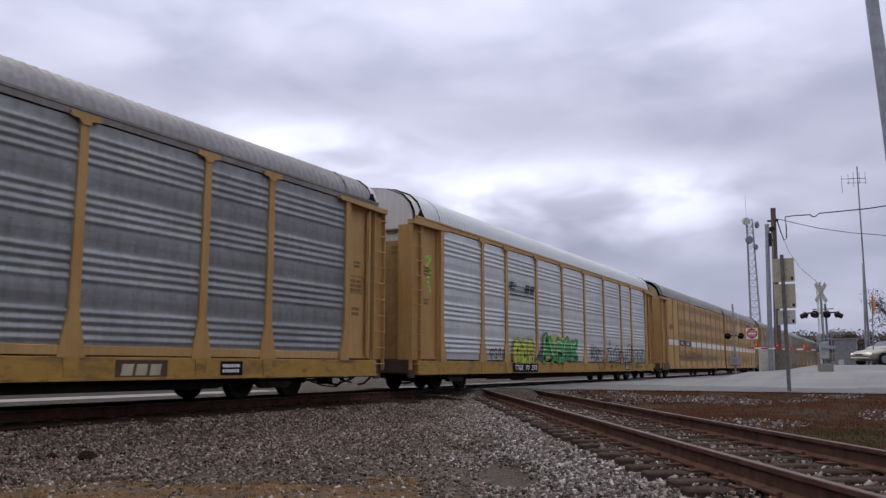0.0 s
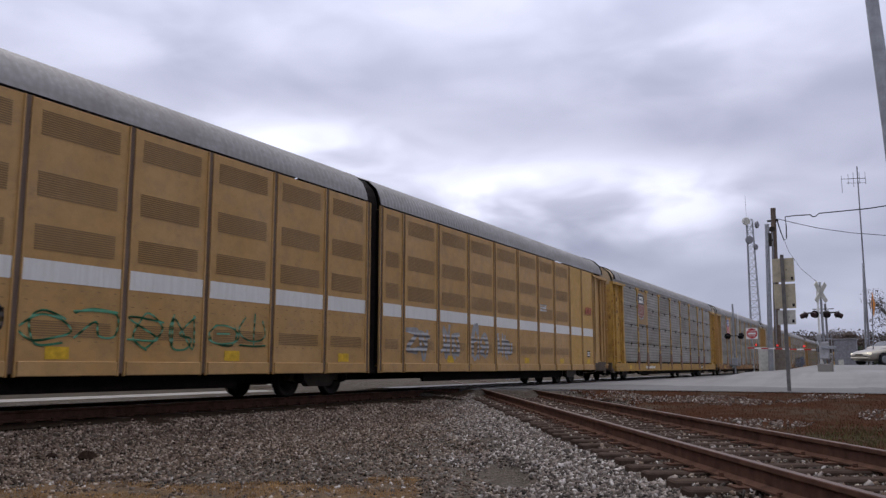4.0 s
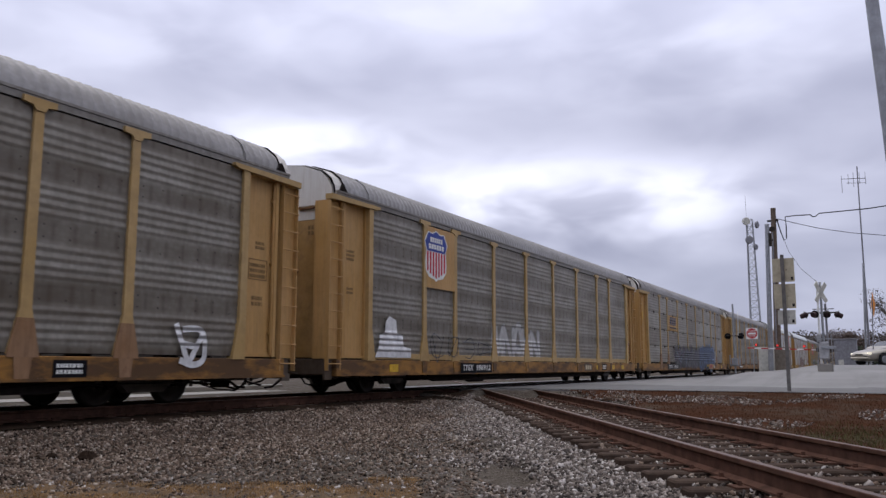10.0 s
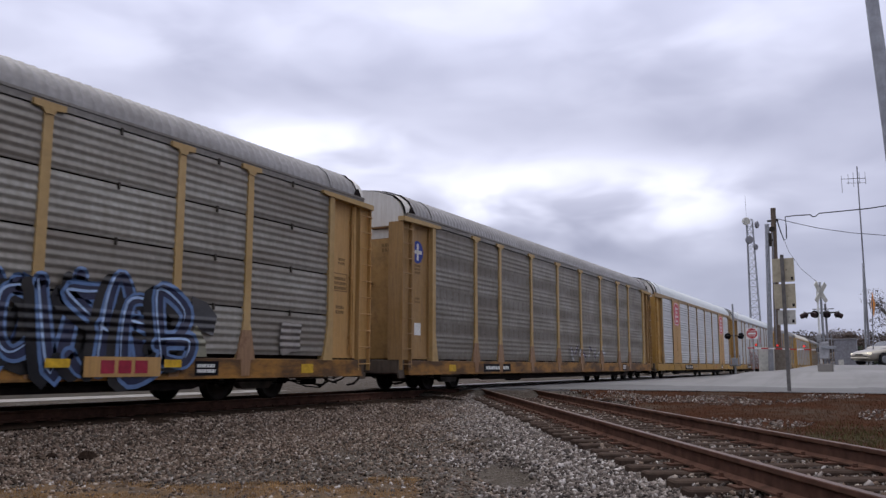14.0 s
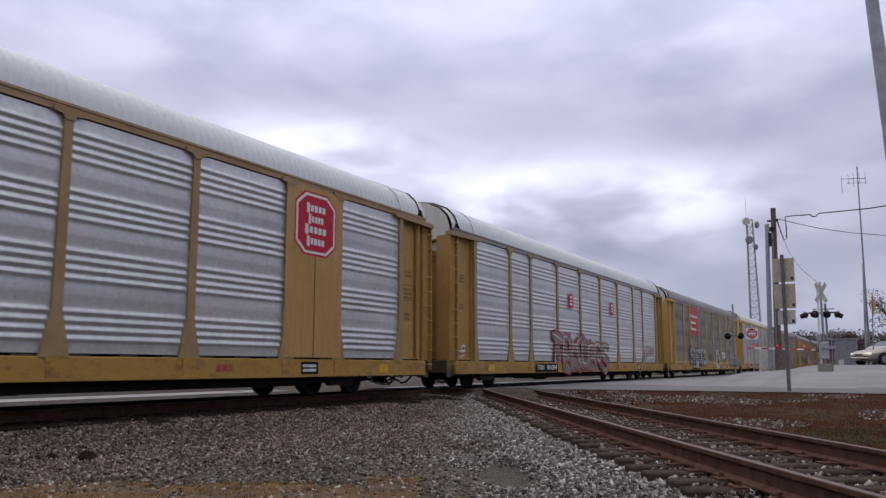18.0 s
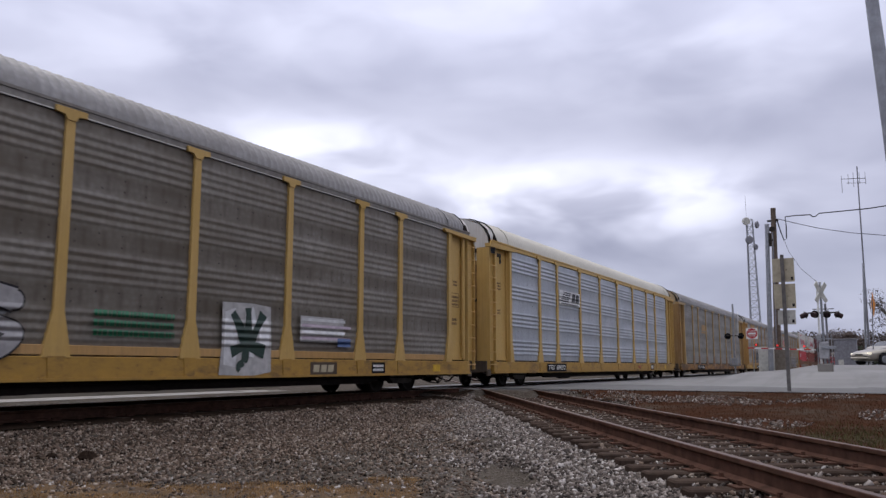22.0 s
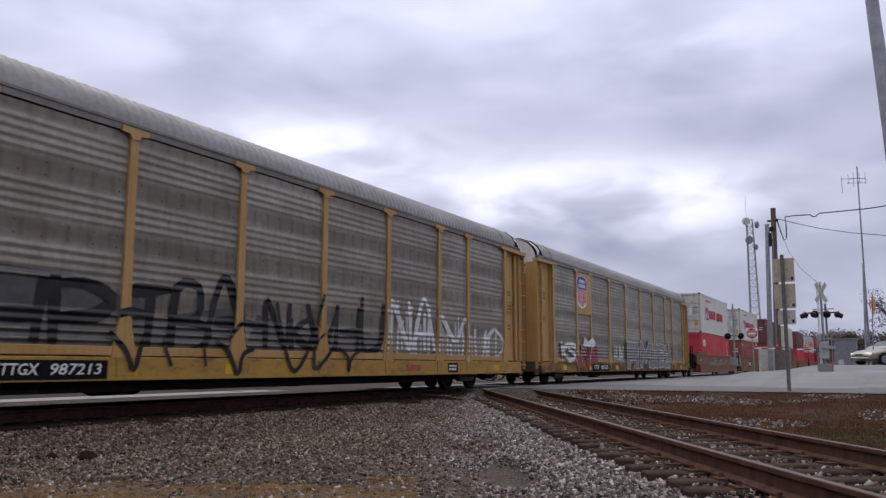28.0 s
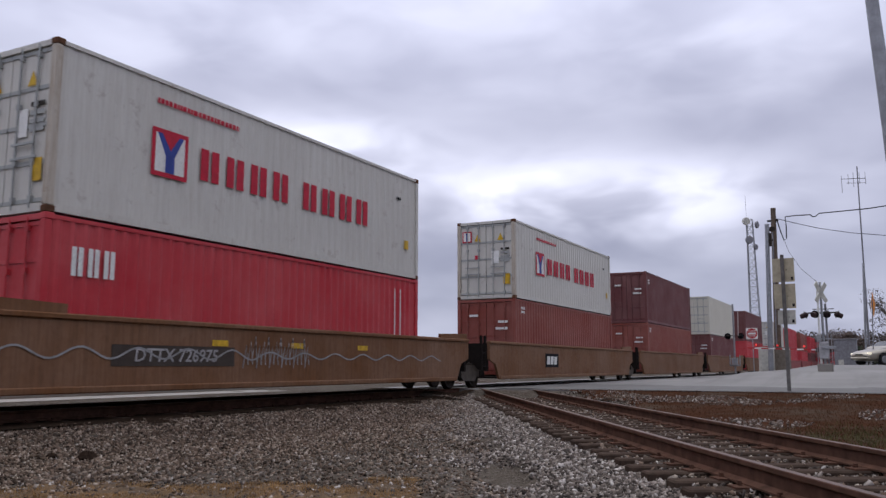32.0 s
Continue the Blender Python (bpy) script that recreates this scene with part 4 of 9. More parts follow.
def auto_rack(x0, sheet, kind, yellow, roof, end_top, posts=POSTS, label="", frame_col=None, rail=None, sill=None, foot=None, kick=None, tall=1.0):
    """A closed auto carrier; its base lies at the front end, on the rails."""
    car = rolling(thing("auto_rack_car", label, "railway car", (x0, YC, 0), "train"), x0)
    col = frame_col or yellow
    kit = roof_kit(tall, roof in (ROOF_WHITE, ROOF_CREAM))
    part("deck", DECK_MESH, GRIME, car)
    part("centre_sill", CENTRE_MESH, GRIME, car)
    part("girder", GIRDER_MESH, GRIME, car)
    part("girder", GIRDER_MESH, GRIME, car, at=(0, 2.62, 0))
    part("brake_gear", UNDER_GEAR, GRIME, car)
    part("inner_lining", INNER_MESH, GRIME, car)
    part("roof", kit["sheet"], roof, car, "ribbed arched roof sheet")
    for x in (END0 + 1.75, LEN - 1.75):
        part("roof_seam", kit["seam"], roof, car, at=(x, 0, 0))
    for x in (END0 + 0.62, LEN - 0.62):
        part("hood_edge", kit["rim"], GRIME, car, "dark edge of the end hood", at=(x, 0, 0))
    for x in (END0 + 0.27, LEN - 0.63):
        part("end_hood", kit["hood"], end_top, car, "pale hood over the end doors", at=(x, 0, 0))
    for sy in (-1, 1):
        edge = Matrix.Translation((0, sy * HALF, 0)) if sy < 0 else Matrix.Translation((LEN + END0, HALF, 0)) @ Matrix.Rotation(math.pi, 4, "Z")
        part("side_sill", SILL_MESH, sill or SILL_PAINT, car, at=edge)
        part("top_rail", TOP_RAIL, rail or RAIL_ZINC, car, at=edge)
        xs = [BAY0, *posts, BAY1]
        for a, b in zip(xs[:-1], xs[1:]):
            if kick is not None and sy < 0:
                part("kick_plate", Shape().box(a + 0.22, b - 0.22, -0.05, 0.0, 0.90, 1.06, 0.008), kick, car, at=edge)
            if kind != "sheets":
                part("wall_panel", wall_sheet(b - a, kind), sheet, car, at=edge @ Matrix.Translation((a, -0.005, 0)))
                if sy < 0:
                    tagged(part("vent_strip", hole_rows(b - a, kind), HOLE, car, at=edge @ Matrix.Translation((a, -0.005, 0))), kind="stuff")
                continue
            for k in range(4):
                part("wall_sheet", wall_sheet(b - a, kind), sheet, car, at=edge @ Matrix.Translation((a, -0.005, k * (PANEL1 - PANEL0) / 4)))
                if sy < 0:
                    part("sheet_clip", CLIP_MESH, HOLE, car, at=edge @ Matrix.Translation(((a + b) / 2, 0, PANEL0 + (k + 1) * (PANEL1 - PANEL0) / 4 - 0.05)))
        for x in posts:
            part("post", POST_MESH, col, car, at=edge @ Matrix.Translation((x, -0.03, 0)))
            part("sill_bracket", SILL_BRACKET, foot or sill or SILL_PAINT, car, at=edge @ Matrix.Translation((x, 0, 0)))
            if foot:
                part("post_foot", POST_FOOT, foot, car, "rust-stained foot of the post", at=edge @ Matrix.Translation((x, -0.03, 0)))
        part("corner_post", LEG_MESH, col, car, at=edge @ Matrix.Translation((BAY0 - 0.05, 0, 0)))
        part("corner_post", LEG_R_MESH, col, car, at=edge @ Matrix.Translation((BAY1 + 0.05, 0, 0)))
        for m in (Matrix.Translation((END0, 0, 0)), Matrix.Translation((LEN, 0, 0)) @ Matrix.Diagonal((-1, 1, 1, 1))):
            part("bay_panel", DOOR_BAY, yellow, car, at=edge @ m)
            part("corner_panel", LADDER_BACK, yellow, car, at=edge @ m)
            part("door_jamb", JAMB_A, yellow, car, at=edge @ m)
            part("door_tube", DOOR_TUBE, yellow, car, at=edge @ m)
            part("door_slot", SLOT_MESH, GRIME, car, "dark slot beside the ladder panel", at=edge @ m)
            part("door_jamb", JAMB_B, yellow, car, at=edge @ m)
            part("ladder", LADDER_MESH, yellow, car, "steel corner ladder", at=edge @ m)
            part("header_beam", HEADER_MESH, col, car, at=edge @ m)
            part("hood_gap", GAP_MESH, GRIME, car, "black plate for the shaded opening under the hood", at=edge @ m @ Matrix.Translation((0.55, 0, 0)))
    for x, turn in ((END0 + 0.32, 0), (LEN - 0.32, 180)):
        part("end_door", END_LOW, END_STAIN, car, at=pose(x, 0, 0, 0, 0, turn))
        part("end_gable", kit["gable"], end_top, car, "pale upper end of the car", at=pose(x, 0, 0, 0, 0, turn))
        part("lock_rod", LOCK_MESH, RUST, car, at=pose(x, 0, 0, 0, 0, turn))
    for m in (Matrix.Translation((END0, 0, 0)), Matrix.Translation((LEN, 0, 0)) @ Matrix.Diagonal((-1, 1, 1, 1))):
        part("end_beam", END_BEAM, BEAM_BROWN, car, "dirty brown end beam", at=m)
    truck(car, 4.0)
    truck(car, LEN - 3.67)
    end_gear(car, LEN, END0)
    return car


FACE = -HALF - 0.068   # just outside the ribs and posts of the near wall


def grey_label(tone):
    return "long auto carrier with %s ribbed walls and yellow frame" % tone


RUST_RED = painted("rust_red_foot", (0.165, 0.064, 0.022), (0.06, 0.026, 0.014), amount=0.7, rust=0.6)
RUST_FOOT = painted("rusty_foot", (0.26, 0.135, 0.055), (0.09, 0.05, 0.03), amount=0.6, rust=0.5)
RACKS = {}
for key, x0, sheet, kind, yel, roof, top, tone in (
    ("A", -9.3, ZINC_GREY, "bands", YELLOW, ROOF_GREY, END_WHITE, "weathered grey"),
    ("B", 20.03, SILVER, "bands", YELLOW, ROOF_WHITE, END_WHITE, "bright zinc"),
    ("D", 94.04, ZINC_SHEET, "sheets", YELLOW_FRESH, ROOF_GREY, END_FADED, "grimy brown-grey"),
    ("E", 122.99, ZINC_UMBER, "fine", YELLOW, ROOF_GREY, END_WHITE, "brown-grey"),
    ("F", 152.12, ZINC_UMBER, "fine", YELLOW, ROOF_GREY, END_WHITE, "brown-grey"),
    ("G", 180.91, ZINC_SHEET, "sheets", YELLOW, ROOF_GREY, END_WHITE, "patchy grey"),
    ("H", 210.4, ZINC_UMBER, "fine", YELLOW2, ROOF_GREY, END_WHITE, "brown-grey"),
    ("I", 239.28, SILVER, "bands", YELLOW_GOLD, ROOF_WHITE, END_WHITE, "bright zinc"),
    ("J", 268.34, SILVER, "bands", YELLOW_GOLD, ROOF_WHITE, END_WHITE, "bright zinc"),
    ("K", 297.54, ZINC_DARK, "fine", YELLOW_CLEAN, ROOF_GREY, END_WHITE, "dark grimy"),
    ("L", 326.56, SILVER_BLUE, "plain_bands", YELLOW_CLEAN, ROOF_CREAM, END_WHITE, "bluish zinc"),
    ("M", 355.92, ZINC_STEEL, "fine", YELLOW2, ROOF_GREY, END_FADED, "weathered grey"),
    ("N", 385.22, ZINC_BROWN, "fine", YELLOW, ROOF_GREY, END_WHITE, "brown-grey"),
    ("O", 414.38, ZINC_BROWN, "fine", YELLOW, ROOF_GREY, END_WHITE, "brown-grey"),
):
    RACKS[key] = auto_rack(x0, sheet, kind, yel, roof, top, label=grey_label(tone), frame_col=POST_TAN if key in "IJ" else YELLOW_CLEAN if key in "LK" else YELLOW if key in "ABN" else YELLOW_FRESH if key == "D" else POST_PAINT,
                           rail=YELLOW_CLEAN if key == "L" else YELLOW if key == "B" else POST_TAN if key == "I" else ROOF_GREY if key == "J" else None, sill=SILL_YELLOW if key in "ABDIJLKN" else None, foot=RUST_RED if key == "D" else RUST_FOOT if key in "EGHM" else None,
                           kick=YELLOW if key in "AKNO" else POST_PAINT if key == "F" else None, tall=1.22 if key in "BIJ" else 1.12 if key == "L" else 1.0)


# ---- the articulated carrier of smooth ochre panels ----
OCHRE_POSTS = (2.04, 3.53, 5.08, 6.97, 8.84, 10.65, 12.62, 14.69, 16.66, 18.67, 20.60, 22.43)
OCHRE_POSTS_REAR = (23.08, 24.24, 26.29, 28.35, 30.40, 32.45, 34.45, 36.25, 38.12, 39.72, 41.33)


def ochre_unit(parent, posts, plain_bays):
    rib = Shape().box(-0.05, 0.05, -0.03, 0.03, 0.6, 4.97).mesh("post")
    edge_bar = Shape().box(-0.085, -0.055, -0.05, 0.0, 0.55, 4.97).box(0.055, 0.085, -0.05, 0.0, 0.55, 4.97).mesh("post_flange")
    for sy in (-1, 1):
        edge = Matrix.Translation((0, sy * HALF, 0)) if sy < 0 else Matrix.Translation((posts[0] + posts[-1], HALF, 0)) @ Matrix.Rotation(math.pi, 4, "Z")
        for i, (a, b) in enumerate(zip(posts[:-1], posts[1:])):
            w = b - a
            p = part("wall_panel", Shape().box(0.06, w - 0.06, -0.02, 0.03, 0.76, 4.97, 0.01), OCHRE_BRIGHT if i in plain_bays else OCHRE, parent, at=edge @ Matrix.Translation((a, 0, 0)))
            part("sill_box", Shape().box(0.10, w - 0.10, -0.07, 0.0, 0.56, 0.80, 0.012), OCHRE, parent, at=edge @ Matrix.Translation((a, 0, 0)))
            rivets = Shape()
            for z in (1.75, 1.95, 1.12, 1.55):
                for k in range(max(3, int(w / 0.3))):
                    x = 0.2 + k * (w - 0.4) / max(2, int(w / 0.3) - 1)
                    rivets.box(x - 0.03, x + 0.03, -0.026, -0.021, z - 0.008, z + 0.008)
            tagged(part("rivet_row", rivets, OCHRE_DARK, p), kind="stuff")
            if i in plain_bays:
                continue
            for z0, z1 in ((1.19, 1.48), (2.55, 2.97), (3.40, 3.82), (4.40, 4.82)):
                scr = Shape()
                for k in range(int((z1 - z0) / 0.038)):
                    scr.box(0.26, w - 0.26, -0.028, -0.018, z0 + k * 0.038, z0 + k * 0.038 + 0.02)
                part("vent_screen", scr, OCHRE_DARK, p)
        for x in posts:
            part("post", rib, RUST_POST, parent, "dark recessed joint between panels", at=edge @ Matrix.Translation((x, 0, 0)))
            part("post_flange", edge_bar, OCHRE, parent, at=edge @ Matrix.Translation((x, 0, 0)))


RUST_POST = painted("ochre_joint", (0.10, 0.055, 0.03), (0.04, 0.025, 0.018), amount=0.5)


def ochre_carrier(x0):
    car = rolling(thing("articulated_carrier", "two-unit articulated auto carrier of smooth ochre panels", "railway car", (x0, YC, 0), "train"), x0)
    length = 43.40
    roof = Shape()
    roof.smooth = True
    pr = arch(HALF, 1.18)
    n = len(pr)
    for a, b in ((0.33, 22.43), (23.08, length - 0.33)):
        k0, x, i = len(roof.v), a, 0
        while x < b:
            d = (0.0, 0.018, 0.018, 0.0)[i % 4]
            roof.v += [(x, p * (1 + (d * 0.5 if q > EAVE + 0.05 else 0.0)), q + (d if q > EAVE + 0.05 else 0.0)) for p, q in pr]
            x += 0.045
            i += 1
        m = (len(roof.v) - k0) // n
        roof.f += [(k0 + i * n + j, k0 + (i + 1) * n + j, k0 + (i + 1) * n + j + 1, k0 + i * n + j + 1) for i in range(m - 1) for j in range(n - 1)]
    part("roof", roof, ROOF_GREY, car, "ribbed arched roof sheet")
    part("joint_bellows", Shape().prism([(-1.45, 0.6), (1.45, 0.6)] + [(p * 0.92, q) for p, q in reversed(arch(HALF, 1.16))], "x", 22.43, 23.08), GRIME, car, "black joint between the units")
    part("underframe", Shape().box(0.3, length - 0.3, -1.5, 1.5, 0.55, 0.72).box(0.3, length - 0.3, -0.4, 0.4, 0.35, 0.6).box(4, 18, -1.3, -1.2, 0.28, 0.6).box(26, 38, -1.3, -1.2, 0.28, 0.6), GRIME, car)
    # near-black block added inside each unit
    part("inner_lining", Shape().box(0.6, 22.35, -1.5, 1.5, 0.75, 4.9).box(23.15, length - 0.6, -1.5, 1.5, 0.75, 4.9), GRIME, car)
    ochre_unit(car, OCHRE_POSTS, (0, 1))
    ochre_unit(car, OCHRE_POSTS_REAR, (8, 9))
    for sy in (-1, 1):
        edge = Matrix.Translation((0, sy * HALF, 0)) if sy < 0 else Matrix.Translation((length, HALF, 0)) @ Matrix.Rotation(math.pi, 4, "Z")
        for m in (Matrix.Identity(4), Matrix.Translation((length, 0, 0)) @ Matrix.Diagonal((-1, 1, 1, 1))):
            for nm, me in (("bay_panel", DOOR_BAY), ("door_jamb", JAMB_A), ("door_jamb", JAMB_B), ("door_tube", DOOR_TUBE), ("corner_panel", LADDER_BACK), ("ladder", LADDER_MESH), ("header_beam", HEADER_MESH), ("corner_post", LEG_MESH)):
                mm = edge @ m @ (Matrix.Translation((BAY0 - 0.2, 0, 0)) if nm == "corner_post" else Matrix.Identity(4))
                part(nm, me, OCHRE, car, at=mm)
    for x, turn in ((0.32, 0), (length - 0.32, 180)):
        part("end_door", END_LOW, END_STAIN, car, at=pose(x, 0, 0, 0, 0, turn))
        part("end_gable", roof_kit(1.0, False)["gable"], END_FADED, car, at=pose(x, 0, 0, 0, 0, turn))
        part("lock_rod", LOCK_MESH, RUST, car, at=pose(x, 0, 0, 0, 0, turn))
    hood = Shape().tube([(0.0, p * 1.02, q + 0.015) for p, q in arch(HALF + 0.02, 1.18)], 0.024, 6).mesh("hood_edge")
    for x in (0.62, length - 0.62):
        part("hood_edge", hood, GRIME, car, "dark edge of the end hood", at=(x, 0, 0))
    for m in (Matrix.Translation((0.0, 0, 0)), Matrix.Translation((length, 0, 0)) @ Matrix.Diagonal((-1, 1, 1, 1))):
        part("end_beam", END_BEAM, BEAM_BROWN, car, "dirty brown end beam", at=m)
        for sy in (-1, 1):
            part("corner_sill", Shape().box(0.3, 2.0, sy * HALF - 0.05, sy * HALF + 0.05, 0.52, 0.92, 0.015), BEAM_BROWN, car, "rusty brown sill under the door bay", at=m)
    for x in (3.75, 21.2, length - 3.75):
        truck(car, x)
    end_gear(car, length)
    # white stripe, with the number boards in it
    for posts in (OCHRE_POSTS, OCHRE_POSTS_REAR):
        for i, (a, b) in enumerate(zip(posts[:-1], posts[1:])):
            board = posts is OCHRE_POSTS and i in (2, 3)
            p = part("stripe", Shape().box(a + 0.09, b - 0.09, -HALF - 0.026, -HALF - 0.021, 2.05, 2.39), NAVY if board else WHITE, car, "dark number board" if board else "white band")
            if board:
                part("lettering", lettering("TOAX" if i == 2 else "880363", 0.27, 0.12), LETTER, p, "white stencilled characters", ((a + b) / 2, -HALF - 0.032, 2.22))
    return car


RACKS["C"] = ochre_carrier(49.70)


# ---- containers and well cars ----
def container(x0, z0, mat, height=2.868, length=12.45, name="shipping_container", label="", door=None, posts=True):
    c = rolling(thing(name, label, "shipping container", (x0, YC, z0), "containers"), x0)
    w = 1.219
    pitch = 0.278
    deep = 0.016 if mat is BOX_WHITE else 0.032
    for sy in (-1, 1):
        wall = Shape()
        pr, x = [(0.12, 0.0)], 0.16
        while x + pitch < length - 0.12:
            pr += [(x, 0.0), (x + 0.07, deep), (x + 0.14, deep), (x + 0.208, 0.0)]
            x += pitch
        pr.append((length - 0.12, 0.0))
        for px, d in pr:
            for z in (0.14, height - 0.1):
                wall.v.append((px, sy * (w - 0.04 + d), z))
        wall.f += [(2 * i, 2 * i + 2, 2 * i + 3, 2 * i + 1) for i in range(len(pr) - 1)]
        part("side_wall", wall, mat, c)
    for x in (0.0, length - 0.14):
        for y in (-w, w - 0.14):
            part("corner_post", Shape().box(x, x + 0.14, y, y + 0.14, 0.12, height - 0.12, 0.01), BOX_POST if mat is BOX_WHITE and x == 0 else mat, c)
    part("top_frame", Shape().box(0.14, length - 0.14, -w, -w + 0.06, height - 0.1, height - 0.03).box(0.14, length - 0.14, w - 0.06, w, height - 0.1, height - 0.03).box(0, 0.1, -w + 0.1, w - 0.1, height - 0.12, height - 0.02).box(length - 0.1, length, -w + 0.1, w - 0.1, height - 0.12, height - 0.02), mat, c)
    part("bottom_frame", Shape().box(0.14, length - 0.14, -w, -w + 0.06, 0.02, 0.16).box(0.14, length - 0.14, w - 0.06, w, 0.02, 0.16).box(0, 0.1, -w + 0.1, w - 0.1, 0.02, 0.16).box(length - 0.1, length, -w + 0.1, w - 0.1, 0.02, 0.16).box(0.1, length - 0.1, -w + 0.1, w - 0.1, 0.1, 0.15), mat, c)
    roof = Shape().box(0.1, length - 0.1, -w + 0.05, w - 0.05, height - 0.09, height - 0.05)
    for i in range(int(length / 0.6)):
        roof.box(0.3 + i * 0.6, 0.5 + i * 0.6, -w + 0.1, w - 0.1, height - 0.05, height - 0.03)
    part("roof_sheet", roof, mat, c)
    cast = Shape().box(0, 0.178, 0, 0.162, 0, 0.118, 0.012).mesh("corner_casting")
    for x in (-0.003, length - 0.175):
        for y in (-w - 0.003, w - 0.159):
            for z in (0, height - 0.118):
                part("corner_casting", cast, mat if not posts else RUST, c, at=(x, y, z))
    # door end faces the front of the train
    dm = door or mat
    for sy in (-1, 1):
        y0, y1 = (-w + 0.15, -0.012) if sy < 0 else (0.012, w - 0.15)
        d = part("door", Shape().box(0.05, 0.09, y0, y1, 0.18, height - 0.14), mat, c)
        for k in range(5):
            z = 0.22 + k * (height - 0.4) / 4
            part("door_rib", Shape().box(0.03, 0.05, y0, y1, z - 0.035, z + 0.035), dm, d)
        for f in (0.28, 0.72):
            yy = y0 + (y1 - y0) * f
            bar = Shape().tube([(0.0, yy, 0.08), (0.0, yy, height - 0.06)], 0.02, 6)
            for z in (0.25, 0.9, 1.9, height - 0.25):
                bar.box(-0.02, 0.05, yy - 0.04, yy + 0.04, z - 0.05, z + 0.05)
            part("locking_bar", bar, dm, d)
        part("door_handle", Shape().box(-0.03, 0.0, y0 + 0.2, y1 - 0.2, 0.95, 0.99).box(-0.03, 0.0, y0 + 0.25, y1 - 0.2, 1.2, 1.24), dm, d)
    return c


def well_unit(x0, length, mat, label, front_truck, rear_truck, platform=False):
    u = rolling(thing("well_car", label, "railway car", (x0, YC, 0), "train"), x0)
    y = 1.42
    a, b = 1.35, length - 1.35
    top, bot = 1.50, 0.30
    lead = 1.30 if platform else 0.75
    for sy in (-1, 1):
        prof = [(a - lead, 0.95), (a - lead, top), (b + 0.75, top), (b + 0.75, 0.95), (b + 0.25, 0.80), (b - 0.05, bot), (a + 0.05, bot), (a - 0.25, 0.80)]
        part("side_wall", Shape().prism(prof, "y", sy * y - 0.045, sy * y + 0.045), mat, u, "long curved side of the well")
        part("top_chord", Shape().box(a - lead, b + 0.75, sy * y - 0.09, sy * y + 0.09, top - 0.02, top + 0.08, 0.02), mat, u)
        part("bottom_chord", Shape().box(a + 0.1, b - 0.1, sy * y - 0.08, sy * y + 0.08, bot - 0.03, bot + 0.09, 0.02), mat, u)
    part("floor", Shape().box(a, b, -1.35, 1.35, bot, bot + 0.05), GRIME, u)
    for x in (a - lead, b + 0.65):
        part("bulkhead", Shape().box(x, x + 0.1, -1.37, 1.37, 0.55, top), GRIME, u, "black end wall of the well")
    for x, x2 in ((-0.05, a - 0.6), (b + 0.6, length + 0.05)):
        part("end_sill", Shape().box(x, x2, -0.45, 0.45, 0.6, 1.0), GRIME, u)
    if not platform:
        part("end_step", Shape().box(0.15, 0.21, -1.38, -1.30, 0.55, 1.75).box(0.45, 0.51, -1.38, -1.30, 0.55, 1.75).box(0.15, 0.51, -1.40, -1.36, 0.70, 0.74).box(0.15, 0.51, -1.40, -1.36, 1.15, 1.19), GRIME, u, "black corner ladder")
    part("step_panel", Shape().prism([(b - 1.1, top + 0.06), (b - 1.1, top + 0.20), (b + 0.7, top + 0.26), (b + 0.7, top + 0.06)], "y", -1.44, -1.36), mat, u, "raised plate on the side of the well")
    if platform:
        deck = Shape().box(-2.0, a - 1.3, -1.35, 1.35, 1.42, 1.52).box(-2.0, a - 1.3, -1.30, 1.30, 0.98, 1.42).box(-2.0, a - 1.3, -0.4, 0.4, 0.6, 1.0).box(-2.05, -1.9, -1.40, 1.40, 0.85, 1.56, 0.02).box(-0.9, -0.1, -1.42, -1.30, 1.02, 1.40, 0.02)
        part("end_platform", deck, GRIME, u, "black end platform with walkway")
        for i in range(6):
            part("deck_slat", Shape().box(-1.85 + i * 0.32, -1.72 + i * 0.32, -1.38, 1.35, 1.52, 1.56), GRIME, u)
        rail = Shape().box(-1.75, -1.69, -1.42, -1.36, 0.62, 2.14).box(-1.10, -1.03, -1.42, -1.35, 0.62, 2.12).box(-1.75, -1.05, -1.41, -1.37, 1.60, 1.64)
        for z in (0.66, 0.92, 1.2):
            rail.box(-1.75, -1.05, -1.45, -1.38, z, z + 0.03)
        part("handrail", rail, GRIME, u, "black ladder and hand posts at the corner")
        part("handrail", Shape().tube([(-1.95, 1.36, 1.5), (-1.95, 1.36, 2.1), (-1.2, 1.36, 2.1), (-1.2, 1.36, 1.5)], 0.025, 6), GRIME, u)
        part("brake_wheel", Shape().tube([(-0.95 + 0.07 * math.cos(k * 0.5236), 0.4 + 0.26 * math.cos(k * 0.5236), 1.95 + 0.26 * math.sin(k * 0.5236)) for k in range(13)], 0.022, 6).tube([(-0.95, 0.14, 1.95), (-0.95, 0.66, 1.95)], 0.016, 6).tube([(-0.95, 0.4, 1.52), (-0.95, 0.4, 2.2)], 0.02, 6), TRUCK_STEEL, u, "grey hand brake wheel")
        part("brake_box", Shape().box(-0.8, -0.2, -1.1, -0.5, 1.52, 1.70, 0.03).box(-0.6, 0.3, 0.3, 1.0, 1.52, 1.80, 0.03), GRIME, u)
        part("step_panel", Shape().prism([(a - 0.15, top + 0.06), (a - 0.15, top + 0.30), (a + 2.5, top + 0.24), (a + 2.5, top + 0.06)], "y", -1.44, -1.36), mat, u, "raised plate on the side of the well")
        part("step_panel", Shape().box(a - 0.7, a - 0.2, -1.44, -1.36, top + 0.06, top + 0.26), BEAM_BROWN, u)
